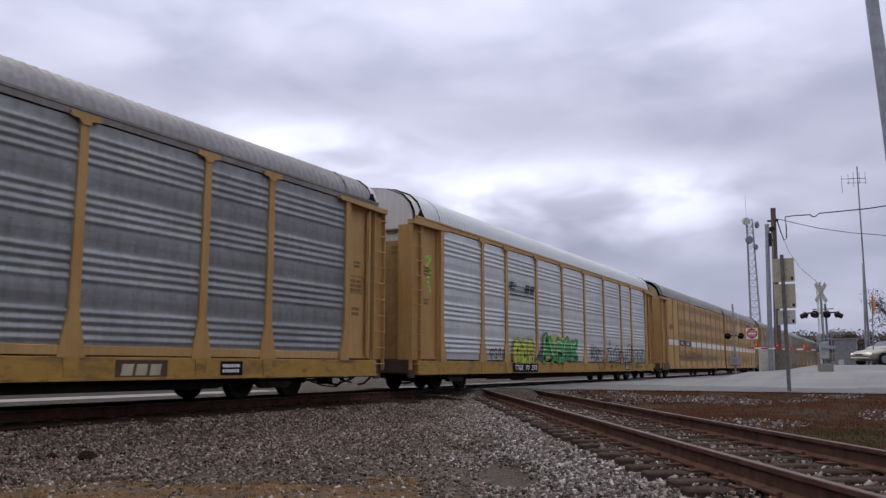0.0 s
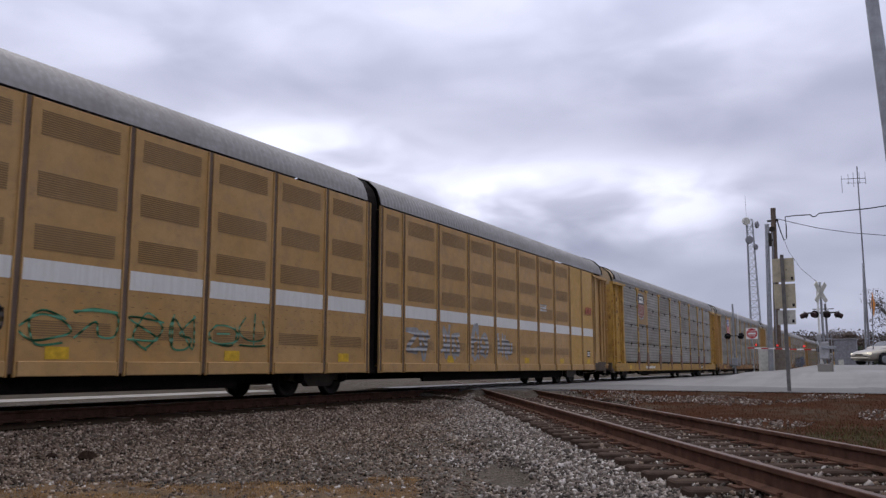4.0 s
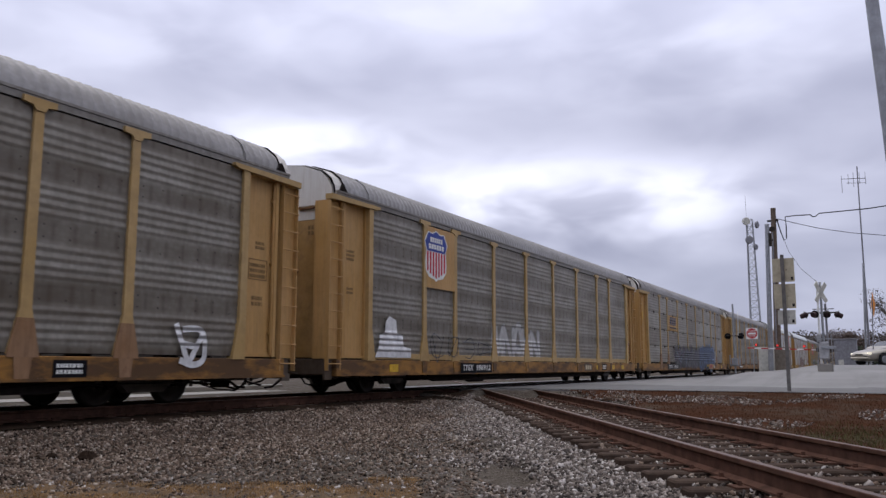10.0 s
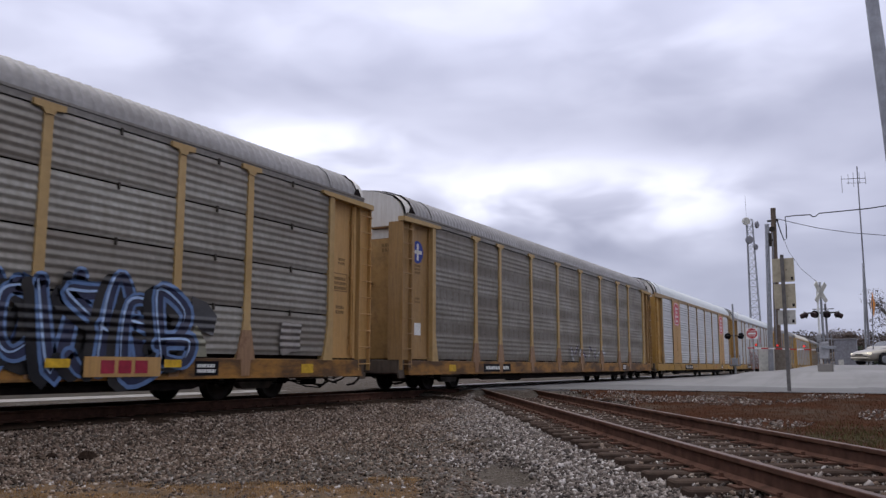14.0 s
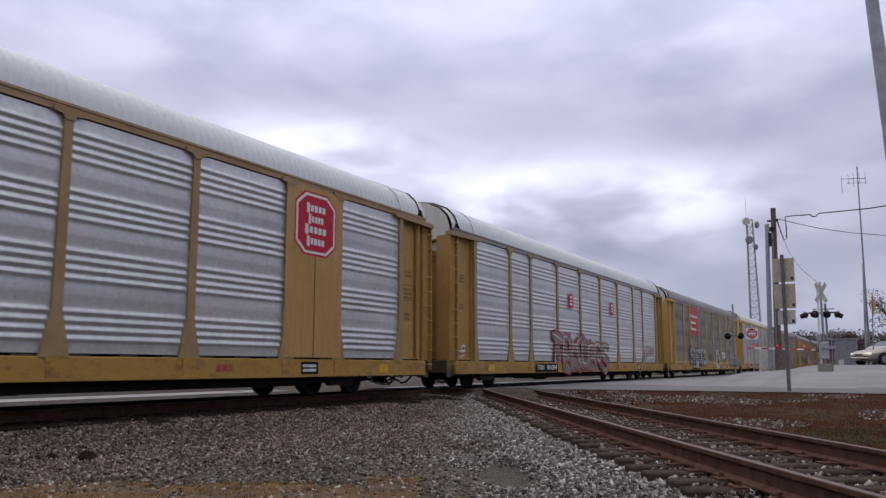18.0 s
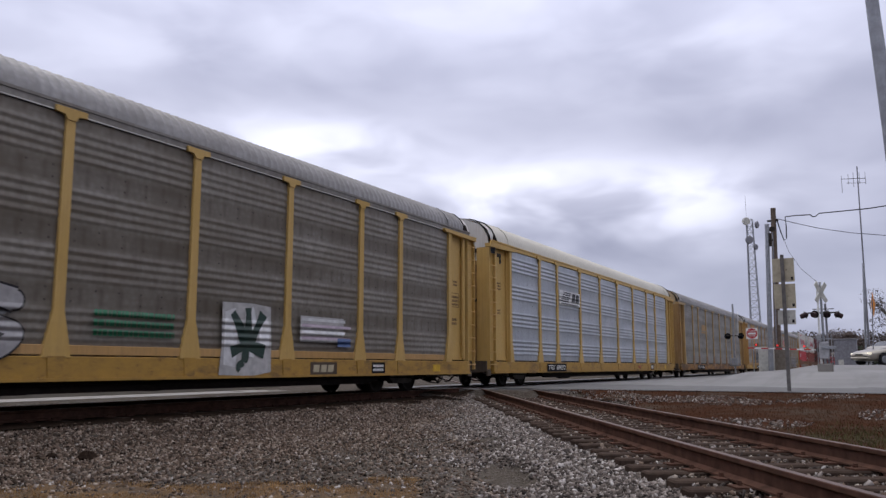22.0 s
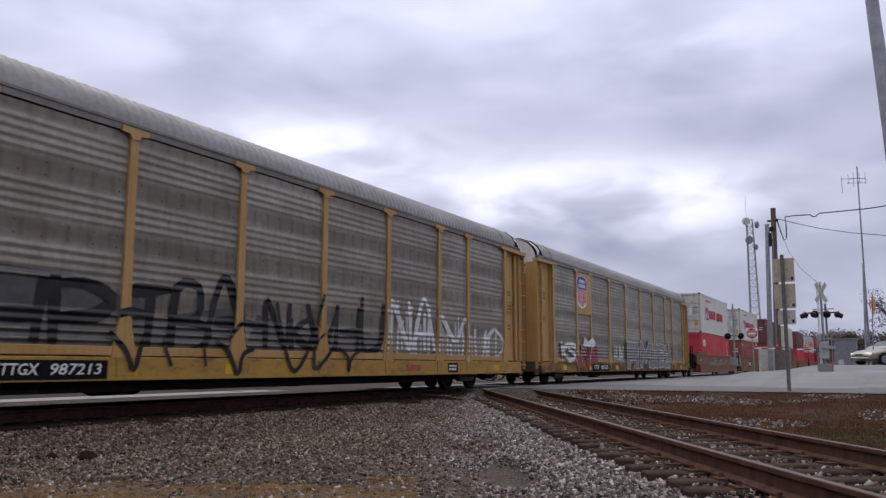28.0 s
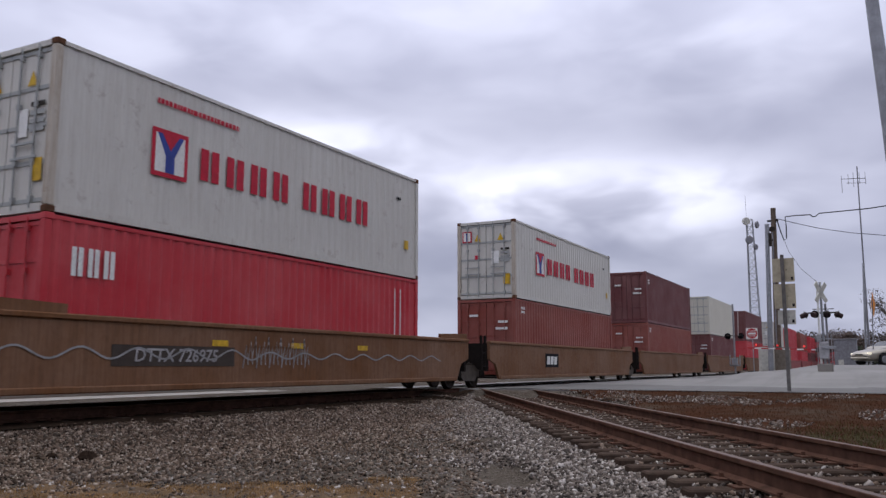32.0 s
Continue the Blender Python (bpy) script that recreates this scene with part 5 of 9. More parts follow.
        part("truck_guard", Shape().prism([(-1.7, 0.95), (-1.5, 0.72), (1.0, 0.72), (1.35, 0.95)], "y", -1.25, -1.15), GRIME, u)
        part("uncoupling_lever", LEVER_MESH, TRUCK_STEEL, u, at=(-2.0, 0, 0))
        part("coupler", COUPLER_MESH, STEEL_DARK, u, at=(-1.7, 0, 0))
        part("air_hose", HOSE_MESH, GRIME, u, at=(-1.7, 0, 0))
    if front_truck is not None:
        truck(u, front_truck)
    if rear_truck is not None:
        truck(u, rear_truck)
    return u


WELLS = []


def _wells():
    spec = [
        (449.60, BOX_WHITE, BOX_RED, "white", "bright red"), (469.45, BOX_WHITE, BOX_RUST, "white", "brown-red"),
        (489.30, BOX_MAROON, BOX_RUST, "maroon", "brown-red"), (509.20, BOX_CREAM, BOX_MAROON, "cream", "maroon"),
        (529.10, BOX_MAROON, BOX_RED, "maroon", "red"),
        (552.10, BOX_WHITE, BOX_RED, "white", "red"), (572.00, BOX_RED, BOX_RED, "red", "red"), (591.90, BOX_RUST, BOX_RED, "brown-red", "red"),
        (611.80, BOX_RED, BOX_MAROON, "red", "maroon"), (631.70, None, BOX_RED, "", "red"),
        (655.10, BOX_RED, BOX_RUST, "red", "brown-red"), (675.10, None, BOX_RED, "", "red"), (695.10, BOX_RED, BOX_RED, "red", "red"),
        (715.10, BOX_MAROON, BOX_RED, "maroon", "red"), (735.10, None, BOX_RUST, "", "brown-red"),
    ]
    for i, (x, up, low, un, ln) in enumerate(spec):
        first, last = i % 5 == 0, i % 5 == 4
        mat = WELL_BROWN if i < 5 else WELL_RED
        WELLS.append(well_unit(x - 3.6, 19.4, mat, "brown articulated well car carrying stacked containers" if i < 5 else "red articulated well car carrying stacked containers",
                  -0.18 if first else -0.22, 19.6 if last else None, first))
        RACKS["low%d" % i] = container(x - 0.12, 0.392, low, label="%s corrugated container set in a well car" % ln, posts=False)
        if up is not None:
            RACKS["up%d" % i] = container(x - 0.12, 3.26, up, 3.03, label="%s corrugated container stacked on another" % un, door=FRAME_GREY if up in (BOX_WHITE, BOX_CREAM) else None, posts=up is BOX_WHITE)


_wells()

# ---- sky: a layer of cloud that drifts ----
def dome():
    s = Shape()
    n, m = 48, 12
    for j in range(m + 1):
        e = radians(-2 + 92 * j / m)
        for i in range(n):
            a = 2 * math.pi * i / n
            s.v.append((3900 * math.cos(e) * math.cos(a), 3900 * math.cos(e) * math.sin(a), 3900 * math.sin(e)))
    s.f = [(j * n + i, j * n + (i + 1) % n, (j + 1) * n + (i + 1) % n, (j + 1) * n + i) for j in range(m) for i in range(n)]
    s.smooth = True
    return s


CLOUD = whole("backdrop", dome(), CLOUDS, "layer of broken grey cloud with brighter gaps", "sky", kind="structure")


# ---- loose ballast ----
def rocks(count, place, lo, hi, seed):
    """Many angular stones as one body; place(rng, n) gives x, y, z arrays."""
    rng = np.random.default_rng(seed)
    x, y, z = place(rng, count)
    n = len(x)
    cube = np.array([(a, b, c) for a in (-1, 1) for b in (-1, 1) for c in (-1, 1)], float)
    size = rng.uniform(lo, hi, n) * rng.uniform(0.7, 1.3, n)
    v = cube[None] * rng.uniform(0.45, 1.0, (n, 8, 1)) * np.stack([rng.uniform(0.9, 1.6, n), rng.uniform(0.6, 1.0, n), rng.uniform(0.35, 0.65, n)], 1)[:, None, :] * size[:, None, None] / 2
    q = rng.normal(size=(n, 4)) * np.array([1.0, 0.38, 0.38, 1.0])
    q /= np.linalg.norm(q, axis=1)[:, None]
    w, a, b, c = q.T
    rot = np.stack([1 - 2 * (b * b + c * c), 2 * (a * b - c * w), 2 * (a * c + b * w), 2 * (a * b + c * w), 1 - 2 * (a * a + c * c), 2 * (b * c - a * w), 2 * (a * c - b * w), 2 * (b * c + a * w), 1 - 2 * (a * a + b * b)], 1).reshape(n, 3, 3)
    v = np.einsum("nij,nkj->nki", rot, v) + np.stack([x, y, z + size * 0.22], 1)[:, None]
    faces = np.array([(0, 1, 3, 2), (4, 6, 7, 5), (0, 4, 5, 1), (2, 3, 7, 6), (0, 2, 6, 4), (1, 5, 7, 3)])
    f = (faces[None] + 8 * np.arange(n)[:, None, None]).reshape(-1)
    me = bpy.data.meshes.new("stones")
    me.vertices.add(8 * n)
    me.vertices.foreach_set("co", v.reshape(-1))
    me.loops.add(len(f))
    me.loops.foreach_set("vertex_index", f.astype(np.int32))
    me.polygons.add(6 * n)
    me.polygons.foreach_set("loop_start", np.arange(0, len(f), 4, dtype=np.int32))
    me.polygons.foreach_set("loop_total", np.full(6 * n, 4, dtype=np.int32))
    me.materials.append(None)
    me.update(calc_edges=True)
    return me


def on_land(x, y):
    return np.array([ground_z(a, b) for a, b in zip(x, y)])


def in_sight(x, y):
    a = np.degrees(np.arctan2(y, x))
    return (a > -4) & (a < 60)


def bank_one(rng, n):
    x, y = rng.uniform(3, 30, n), YC - 1.6 - np.abs(rng.normal(0, 2.3, n))
    t2 = (y - T2_SLOPE * x - T2_B) * math.cos(T2_ANGLE)
    keep = in_sight(x, y) & (t2 > 1.3) & (y > 7.0)
    x, y = x[keep], y[keep]
    return x, y, on_land(x, y)


def outside_puddle(x, y, rng):
    """True away from the muddy hollow, with a ragged edge."""
    q = (((x - 8.6) * 0.82 + (y - 3.76) * 0.57) / 1.05) ** 2 + (((y - 3.76) * 0.82 - (x - 8.6) * 0.57) / 0.25) ** 2
    return q > rng.uniform(0.7, 1.25, len(x))


def bank_two(rng, n):
    s, d = rng.uniform(-27, -1.5, n), 1.15 + 2.6 * rng.random(n) ** 1.3
    ca, sa = math.cos(T2_ANGLE), math.sin(T2_ANGLE)
    x, y = X_CROSS + s * ca - d * sa, YC + s * sa + d * ca
    edge = np.array([noise.noise((a * 0.55, b * 0.55, 4)) + 0.5 * noise.noise((a * 2.1, b * 2.1, 9)) for a, b in zip(x, y)])
    keep = in_sight(x, y) & (y < YC - 2.0) & (d < 2.35 + 0.9 * edge + rng.normal(0, 0.18, n)) & outside_puddle(x, y, rng)
    x, y, d = x[keep], y[keep], d[keep]
    return x, y, on_land(x, y) + 0.02 * np.clip((1.75 - d) / 0.5, 0, 1)


def cribs(rng, n):
    s, d = rng.uniform(-29, -2.5, n), rng.uniform(-1.9, 1.15, n)
    ca, sa = math.cos(T2_ANGLE), math.sin(T2_ANGLE)
    x, y = X_CROSS + s * ca - d * sa, YC + s * sa + d * ca
    keep = in_sight(x, y) & (y < YC - 1.2) & (x < 24.3)
    x, y = x[keep], y[keep]
    return x, y, np.full(len(x), -0.236) + rng.uniform(-0.02, 0.02, len(x)) - 0.12 * np.clip(np.abs((y - T2_SLOPE * x - T2_B) * math.cos(T2_ANGLE)) - 1.3, 0, 1)


def flat_mix(rng, n):
    x, y = rng.uniform(3.0, 17, n), rng.uniform(1.5, 10.5, n)
    t2 = (y - T2_SLOPE * x - T2_B) * math.cos(T2_ANGLE)
    keep = in_sight(x, y) & (t2 > 2.2)
    keep &= outside_puddle(x, y, rng)
    x, y = x[keep], y[keep]
    return x, y, on_land(x, y)


def east_patches(rng, n):
    x, y = rng.uniform(9, 24.2, n), rng.uniform(-1.5, 9.5, n)
    t2 = (y - T2_SLOPE * x - T2_B) * math.cos(T2_ANGLE)
    patch = np.array([noise.noise((a * 0.35, b * 0.5, 7)) for a, b in zip(x, y)])
    keep = (t2 < -1.3) & in_sight(x, y) & ((patch > 0.08) | (t2 > -2.2))
    x, y = x[keep], y[keep]
    return x, y, on_land(x, y) + 0.05


for nm, cnt, fn, lo, hi, mat, lab, sd in (
    ("ballast_stones", 60000, bank_one, 0.024, 0.056, STONE_BROWN, "brown-grey old ballast stones on the bank", 1),
    ("ballast_stones", 80000, bank_two, 0.020, 0.052, STONE_GREY, "pale fresh ballast stones beside the crossing track", 2),
    ("ballast_stones", 24000, cribs, 0.022, 0.052, STONE_GREY, "pale ballast stones between the ties", 3),
    ("ballast_stones", 24000, cribs, 0.022, 0.05, STONE_BROWN, "rust-brown ballast stones between the ties", 8),
    ("gravel", 40000, flat_mix, 0.012, 0.042, STONE_BROWN, "scattered dark gravel trodden into soil", 4),
    ("gravel", 5000, flat_mix, 0.02, 0.05, STONE_GREY, "scattered pale gravel trodden into soil", 5),
    ("gravel", 20000, east_patches, 0.018, 0.05, STONE_GREY, "pale gravel patches between track and road", 6),
):
    ob = dress(new(nm, rocks(cnt, fn, lo, hi, sd)), mat)
    tagged(ob, lab, "gravel", kind="stuff")


def blades(count, place, tall, seed):
    s = Shape()
    rnd = random.Random(seed)
    for _ in range(count):
        p = place(rnd)
        if p is None:
            continue
        x, y = p
        z = ground_z(x, y) + (0.04 if t2_dist(x, y) < -1.5 else 0.0)
        h, a = rnd.uniform(0.5, 1.0) * tall, rnd.uniform(0, 6.28)
        dx, dy = math.cos(a), math.sin(a)
        lean = rnd.uniform(0.2, 0.9) * h
        w = rnd.uniform(0.004, 0.009)
        b = rnd.uniform(0, 6.28)
        k = len(s.v)
        s.v += [(x - dy * w, y + dx * w, z - 0.01), (x + dy * w, y - dx * w, z - 0.01), (x + math.cos(b) * lean, y + math.sin(b) * lean, z + h)]
        s.f.append((k, k + 1, k + 2))
    return s


def dry_spot(x, y):
    return math.hypot(x, y) < 9.35 + 0.9 * noise.noise((x * 0.7, y * 0.7, 12)) + 0.35 * noise.noise((x * 2.6, y * 2.6, 13)) and t2_dist(x, y) > 3.3


whole("dry_turf", strip([4.0 + 0.12 * i for i in range(42)], [3.6 + 0.12 * i for i in range(46)], dry_spot, 0.014), SANDY,
      "tan sandy earth with dead orange grass", "ground", kind="structure")


def tuft_near(r):
    x, y = r.uniform(4.6, 8.2), r.uniform(3.8, 8.4)
    return (x, y) if dry_spot(x, y) and noise.noise((x * 1.6, y * 1.6, 15)) > -0.12 else None


def verge(r):
    x, y = r.uniform(10.5, 24.2), r.uniform(-2.0, 8.5)
    d = t2_dist(x, y)
    if d > -1.7 or noise.noise((x * 0.35, y * 0.5, 7)) > 0.2:
        return None
    return x, y


def verge_green(r):
    x, y = 13.5 + r.gauss(0, 1.4), 0.4 + r.gauss(0, 0.5)
    return (x, y) if t2_dist(x, y) < -1.8 else None


whole("dry_grass", blades(26000, tuft_near, 0.05, 1), DRY_GRASS, "sparse dry orange grass in the gravel", "grass", kind="stuff")
whole("verge_grass", blades(42000, verge, 0.06, 2), RED_GRASS, "russet dead grass between track and road", "grass", kind="stuff")
whole("green_grass", blades(1500, verge_green, 0.10, 3), GREEN_GRASS, "dull green grass patch by the crossing track", "grass", kind="stuff")

pud = Shape()
_ring = []
for _i in range(40):
    _a = 2 * math.pi * _i / 40
    _r = 1.0 + 0.28 * noise.noise((math.cos(_a) * 1.3, math.sin(_a) * 1.3, 5)) + 0.12 * math.sin(3 * _a)
    _ring.append((8.6 + 0.85 * _r * math.cos(_a) * 0.82 - 0.19 * _r * math.sin(_a) * 0.57, 3.76 + 0.85 * _r * math.cos(_a) * 0.57 + 0.19 * _r * math.sin(_a) * 0.82))
pud.prism(_ring, "z", -0.68, -0.558)
whole("puddle", pud, WATER, "shallow muddy puddle in the gravel", "puddle", kind="structure")


def lump(x, y, r, seed):
    """One dark weathered clod lying on the gravel."""
    rnd = random.Random(seed)
    s = Shape()
    for k in range(3):
        a = rnd.uniform(0, 6.28)
        s.lathe([(-0.4 * r, 0.5 * r), (0.0, r * rnd.uniform(0.8, 1.0)), (0.45 * r, r * rnd.uniform(0.55, 0.8)), (0.75 * r, 0.25 * r)], (0.5 * r * math.cos(a), 0.5 * r * math.sin(a), 0.0), "z", 7)
    s.v = [(p + rnd.uniform(-0.1, 0.1) * r, q + rnd.uniform(-0.1, 0.1) * r, z + rnd.uniform(-0.08, 0.08) * r) for p, q, z in s.v]
    whole("clod", s, BED, "dark oily clod lying on the gravel", "clod", at=(x, y, ground_z(x, y) + 0.03))


lump(7.81, 9.51, 0.11, 3)
lump(7.49, 9.83, 0.06, 5)


# ---- signs and signals by the road ----
wood = thing("utility_pole", "weathered wooden utility pole with cable drops", "utility pole", (54.18, 5.65, 0.3))
part("pole", Shape().tube([(0, 0, 0), (0.01, -0.18, 10.14)], 0.21, 12, 0.15), WOOD, wood)
part("bracket", Shape().box(-0.08, 0.08, -0.45, 0.2, 9.3, 9.4).box(-0.15, 0.15, -0.25, 0.1, 8.7, 8.95), STEEL_DARK, wood)
part("conduit", Shape().tube([(-0.22, 0.05, 0), (-0.2, -0.1, 8.6)], 0.04, 6), GREY_POLE, wood)
pole2 = thing("metal_pole", "plain grey galvanised steel pole", "pole", (51.79, 5.82, 0.35))
part("shaft", Shape().tube([(0, 0, 0), (0.01, -0.2, 8.7)], 0.15, 12, 0.12), GALV_POLE, pole2)
part("cap", Shape().lathe([(8.68, 0.13), (8.72, 0.13), (8.76, 0.05)], (0.01, -0.2, 0), "z", 12), GALV_POLE, pole2)
part("bracket", Shape().box(-0.1, 0.1, -0.42, -0.30, 7.4, 8.2).box(-0.05, 0.05, -0.5, -0.2, 7.7, 7.8), STEEL_DARK, pole2)


def drop(pts, r, label):
    return whole("overhead_cable", Shape().tube(pts, r, 6), CABLE, label, "cable")


drop([(54.3, 5.3, 9.75), (54.3, 5.1, 8.9), (54.3, 4.95, 8.4), (54.3, 4.80, 8.5), (54.3, 4.78, 9.3), (54.3, 4.82, 9.86), (54.35, 4.2, 9.90), (54.35, 3.4, 9.88), (54.35, 3.25, 9.74), (54.38, 3.1, 9.76), (54.39, 2.9, 9.93), (54.4, 1.9, 9.95), (54.45, 0.2, 10.0), (54.5, -4.0, 10.4), (54.5, -12.0, 11.0)], 0.035, "thick black overhead cable with a slack loop")
drop([(54.2, 5.37, 9.8), (54.3, 4.2, 9.4), (54.36, 3.0, 9.02), (54.4, 1.2, 8.6), (54.45, -0.6, 8.32), (54.5, -6, 7.9), (54.5, -14, 7.8)], 0.02, "thin dark overhead wire across the road")
drop([(54.25, 4.93, 8.38), (53, 4.6, 7.5), (48, 3.6, 5.9), (42.1, 2.5, 4.6)], 0.012, "thin service wire down to the signal mast")

sp = thing("sign_post", "back of stacked road signs on a steel post", "road sign", (25.69, 2.43, -0.08))
part("post", Shape().prism([(-0.035, -0.05), (0.035, -0.05), (0.035, 0.05), (-0.035, 0.05)], "z", 0, 4.02), POST_STEEL, sp)
for y0, y1, z0, z1, mt, hx in ((-0.31, 0.28, 3.23, 3.92, SIGN_BACK, 0), (-0.31, 0.27, 2.46, 3.17, SIGN_BACK, 0), (-0.28, 0.20, 2.0, 2.41, SIGN_BACK_W, 0)):
    b = part("sign_panel", Shape().box(0.05, 0.056, y0, y1, z0, z1, 0.0), mt, sp, "bare metal back of a sign")
    part("bolt", Shape().lathe([(-0.02, 0.015), (0.0, 0.015)], (0.05, -0.1, (z0 + z1) / 2), "x", 8), STEEL_DARK, b)
    part("stencil_bar", Shape().box(0.046, 0.05, y0 + 0.04, y0 + 0.10, z0 + 0.05, z0 + 0.14), BLACK, b)

xb = thing("crossing_signal", "railway crossing signal mast with crossbuck, seen from behind", "crossing signal", (42.08, 2.38, 0.5))
part("foundation", Shape().box(-0.35, 0.35, -0.32, 0.32, -0.1, 0.34, 0.03), LOT, xb, "concrete foundation block")
part("mast", Shape().tube([(0, 0.0, 0.3), (0.0, 0.02, 4.1)], 0.055, 10), GALV_POLE, xb)
part("mast", Shape().tube([(0.12, -0.16, 0.3), (0.12, -0.14, 3.1)], 0.05, 10), GREY_POLE, xb, "grey secondary mast")
part("mast_sleeve", Shape().tube([(-0.02, 0.16, 0.3), (-0.02, 0.16, 3.6)], 0.05, 8), SIGN_WHITE, xb, "white painted upright")
for a in (-50, 50):
    part("crossbuck_blade", Shape().box(-0.012, 0.012, -0.55, 0.55, -0.11, 0.11), SIGN_BACK_W, xb, "pale back of crossbuck blade", at=pose(-0.07, 0.0, 3.62, a, 0, 55))
part("crossbuck_frame", Shape().box(-0.05, 0.0, -0.03, 0.03, 3.3, 4.1).box(-0.05, 0.0, 0.12, 0.2, 3.2, 4.15), SIGN_WHITE, xb)
part("light_arm", Shape().tube([(0, -0.62, 2.68), (0, 0.62, 2.68)], 0.035, 8).tube([(0, -0.5, 2.85), (0, 0.4, 2.85)], 0.02, 6), STEEL_DARK, xb)
HOOD = Shape().lathe([(0.0, 0.06), (0.06, 0.14), (0.14, 0.15), (0.16, 0.15), (0.42, 0.13), (0.42, 0.11)], (0, 0, 0), "x", 14).mesh("lamp_hood")
DISC = Shape().lathe([(0.14, 0.21), (0.15, 0.21), (0.16, 0.20)], (0, 0, 0), "x", 20).mesh("backing_disc")
for y, tilt, turn in ((-0.52, 24, 292), (0.60, 20, 82), (-0.24, 10, 25), (0.26, 12, 160)):
    h = part("lamp", HOOD, LAMP_HOOD, xb, "dark hooded flasher lamp", at=pose(0, y, 2.64, 0, tilt, turn) @ Matrix.Scale(0.85, 4))
    part("backing_disc", DISC, BLACK, h)
mech = part("gate_mechanism", Shape().box(-0.25, 0.2, -0.2, 0.22, 0.55, 1.35, 0.04), CABINET, xb, "grey gate motor housing")
part("counterweight", Shape().box(-0.32, -0.25, -0.5, 0.1, 1.0, 1.15, 0.02), GALV_POLE, mech)
part("junction_box", Shape().box(-0.2, 0.05, 0.1, 0.3, 1.35, 1.7, 0.02), CABINET, xb)
part("ladder_frame", Shape().box(-0.3, -0.27, 0.25, 0.28, 0.3, 1.5).box(-0.3, -0.27, -0.35, -0.32, 0.3, 1.7).box(-0.3, -0.27, -0.35, 0.28, 1.45, 1.5), GALV_POLE, xb)
arm = thing("crossing_gate", "lowered red and white striped crossing gate arm with lamps", "crossing gate", (42.0, 2.62, 1.48))
for i in range(10):
    part("stripe", Shape().box(-0.02, 0.02, 0.31 * i, 0.31 * (i + 1) - 0.004, 0.012 * i - 0.026, 0.012 * i + 0.026), SIGN_RED if i % 2 else SIGN_WHITE, arm)
part("arm_mount", Shape().box(-0.06, 0.06, -0.25, 0.1, -0.1, 0.1, 0.02), STEEL_DARK, arm)
for y in (0.6, 1.75, 2.7):
    lm = part("arm_lamp", Shape().lathe([(-0.05, 0.05), (-0.04, 0.07), (0.05, 0.07), (0.06, 0.05)], (0, y, 0.0125 * y / 0.31 + 0.14), "x", 12), BLACK, arm, "small warning lamp on the arm")
    part("lens", Shape().lathe([(-0.056, 0.055), (-0.051, 0.055)], (0, y, 0.0125 * y / 0.31 + 0.14), "x", 12), RED_LAMP, lm, "red lit lens")

cb = thing("relay_cabinet", "pale grey steel relay cabinet by the track", "cabinet", (52.7, 6.12, 0.30))
part("body", Shape().box(-0.35, 0.35, -0.40, 0.42, 0.0, 1.50, 0.02), SIGN_BACK_W, cb)
part("door", Shape().box(-0.37, -0.352, -0.36, 0.38, 0.12, 1.42, 0.008), SIGN_BACK_W, cb)
part("roof", Shape().box(-0.4, 0.4, -0.45, 0.47, 1.50, 1.55, 0.015), SIGN_BACK_W, cb)
wb = thing("relay_cabinet", "weathered tan steel relay cabinet beside a pale one", "cabinet", (53.6, 5.35, 0.30))
part("body", Shape().box(-0.35, 0.35, -0.45, 0.40, 0.0, 1.50, 0.02), TAN_BOX, wb)
part("door", Shape().box(-0.37, -0.352, -0.40, 0.35, 0.12, 1.42, 0.008), TAN_BOX, wb)
part("roof", Shape().box(-0.4, 0.4, -0.5, 0.45, 1.50, 1.55, 0.015), TAN_BOX, wb)
bg = thing("equipment_shelter", "grey metal equipment shelter beside the road", "shelter", (62.4, 2.48, 0.55))
part("body", Shape().box(-0.3, 1.0, -0.95, 0.45, 0.0, 1.95, 0.03), GREY_POLE, bg)
part("roof", Shape().box(-0.35, 1.05, -1.0, 0.5, 1.95, 2.02, 0.02), GREY_POLE, bg)
part("notice", Shape().box(-0.31, -0.302, -0.1, 0.22, 0.15, 0.62), SIGN_BACK_W, bg, "white notice panel")

dn = thing("no_entry_sign", "square no-entry sign with red disc on a post", "road sign", (64.17, 8.36, -0.03))
part("post", Shape().box(0.02, 0.08, -0.03, 0.03, 0.0, 3.55), GALV_POLE, dn)
brd = part("board", Shape().box(-0.006, 0.0, -0.40, 0.40, 2.72, 3.52), SIGN_WHITE, dn, "white square board", at=pose(0, 0.03, 0, 0, 0, 7))
part("disc", Shape().lathe([(-0.012, 0.37), (-0.008, 0.37)], (0, 0, 3.12), "x", 28), SIGN_RED, brd, "red disc")
part("bar", Shape().box(-0.018, -0.013, -0.27, 0.27, 3.05, 3.19), SIGN_WHITE, brd, "white bar")
for zz, tx in ((3.31, "DO NOT"), (2.93, "ENTER")):
    part("lettering", lettering(tx, 0.155), SIGN_WHITE, brd, "white capitals", at=Matrix.Translation((-0.016, 0, zz)) @ Matrix.Rotation(radians(-90), 4, "Z"))

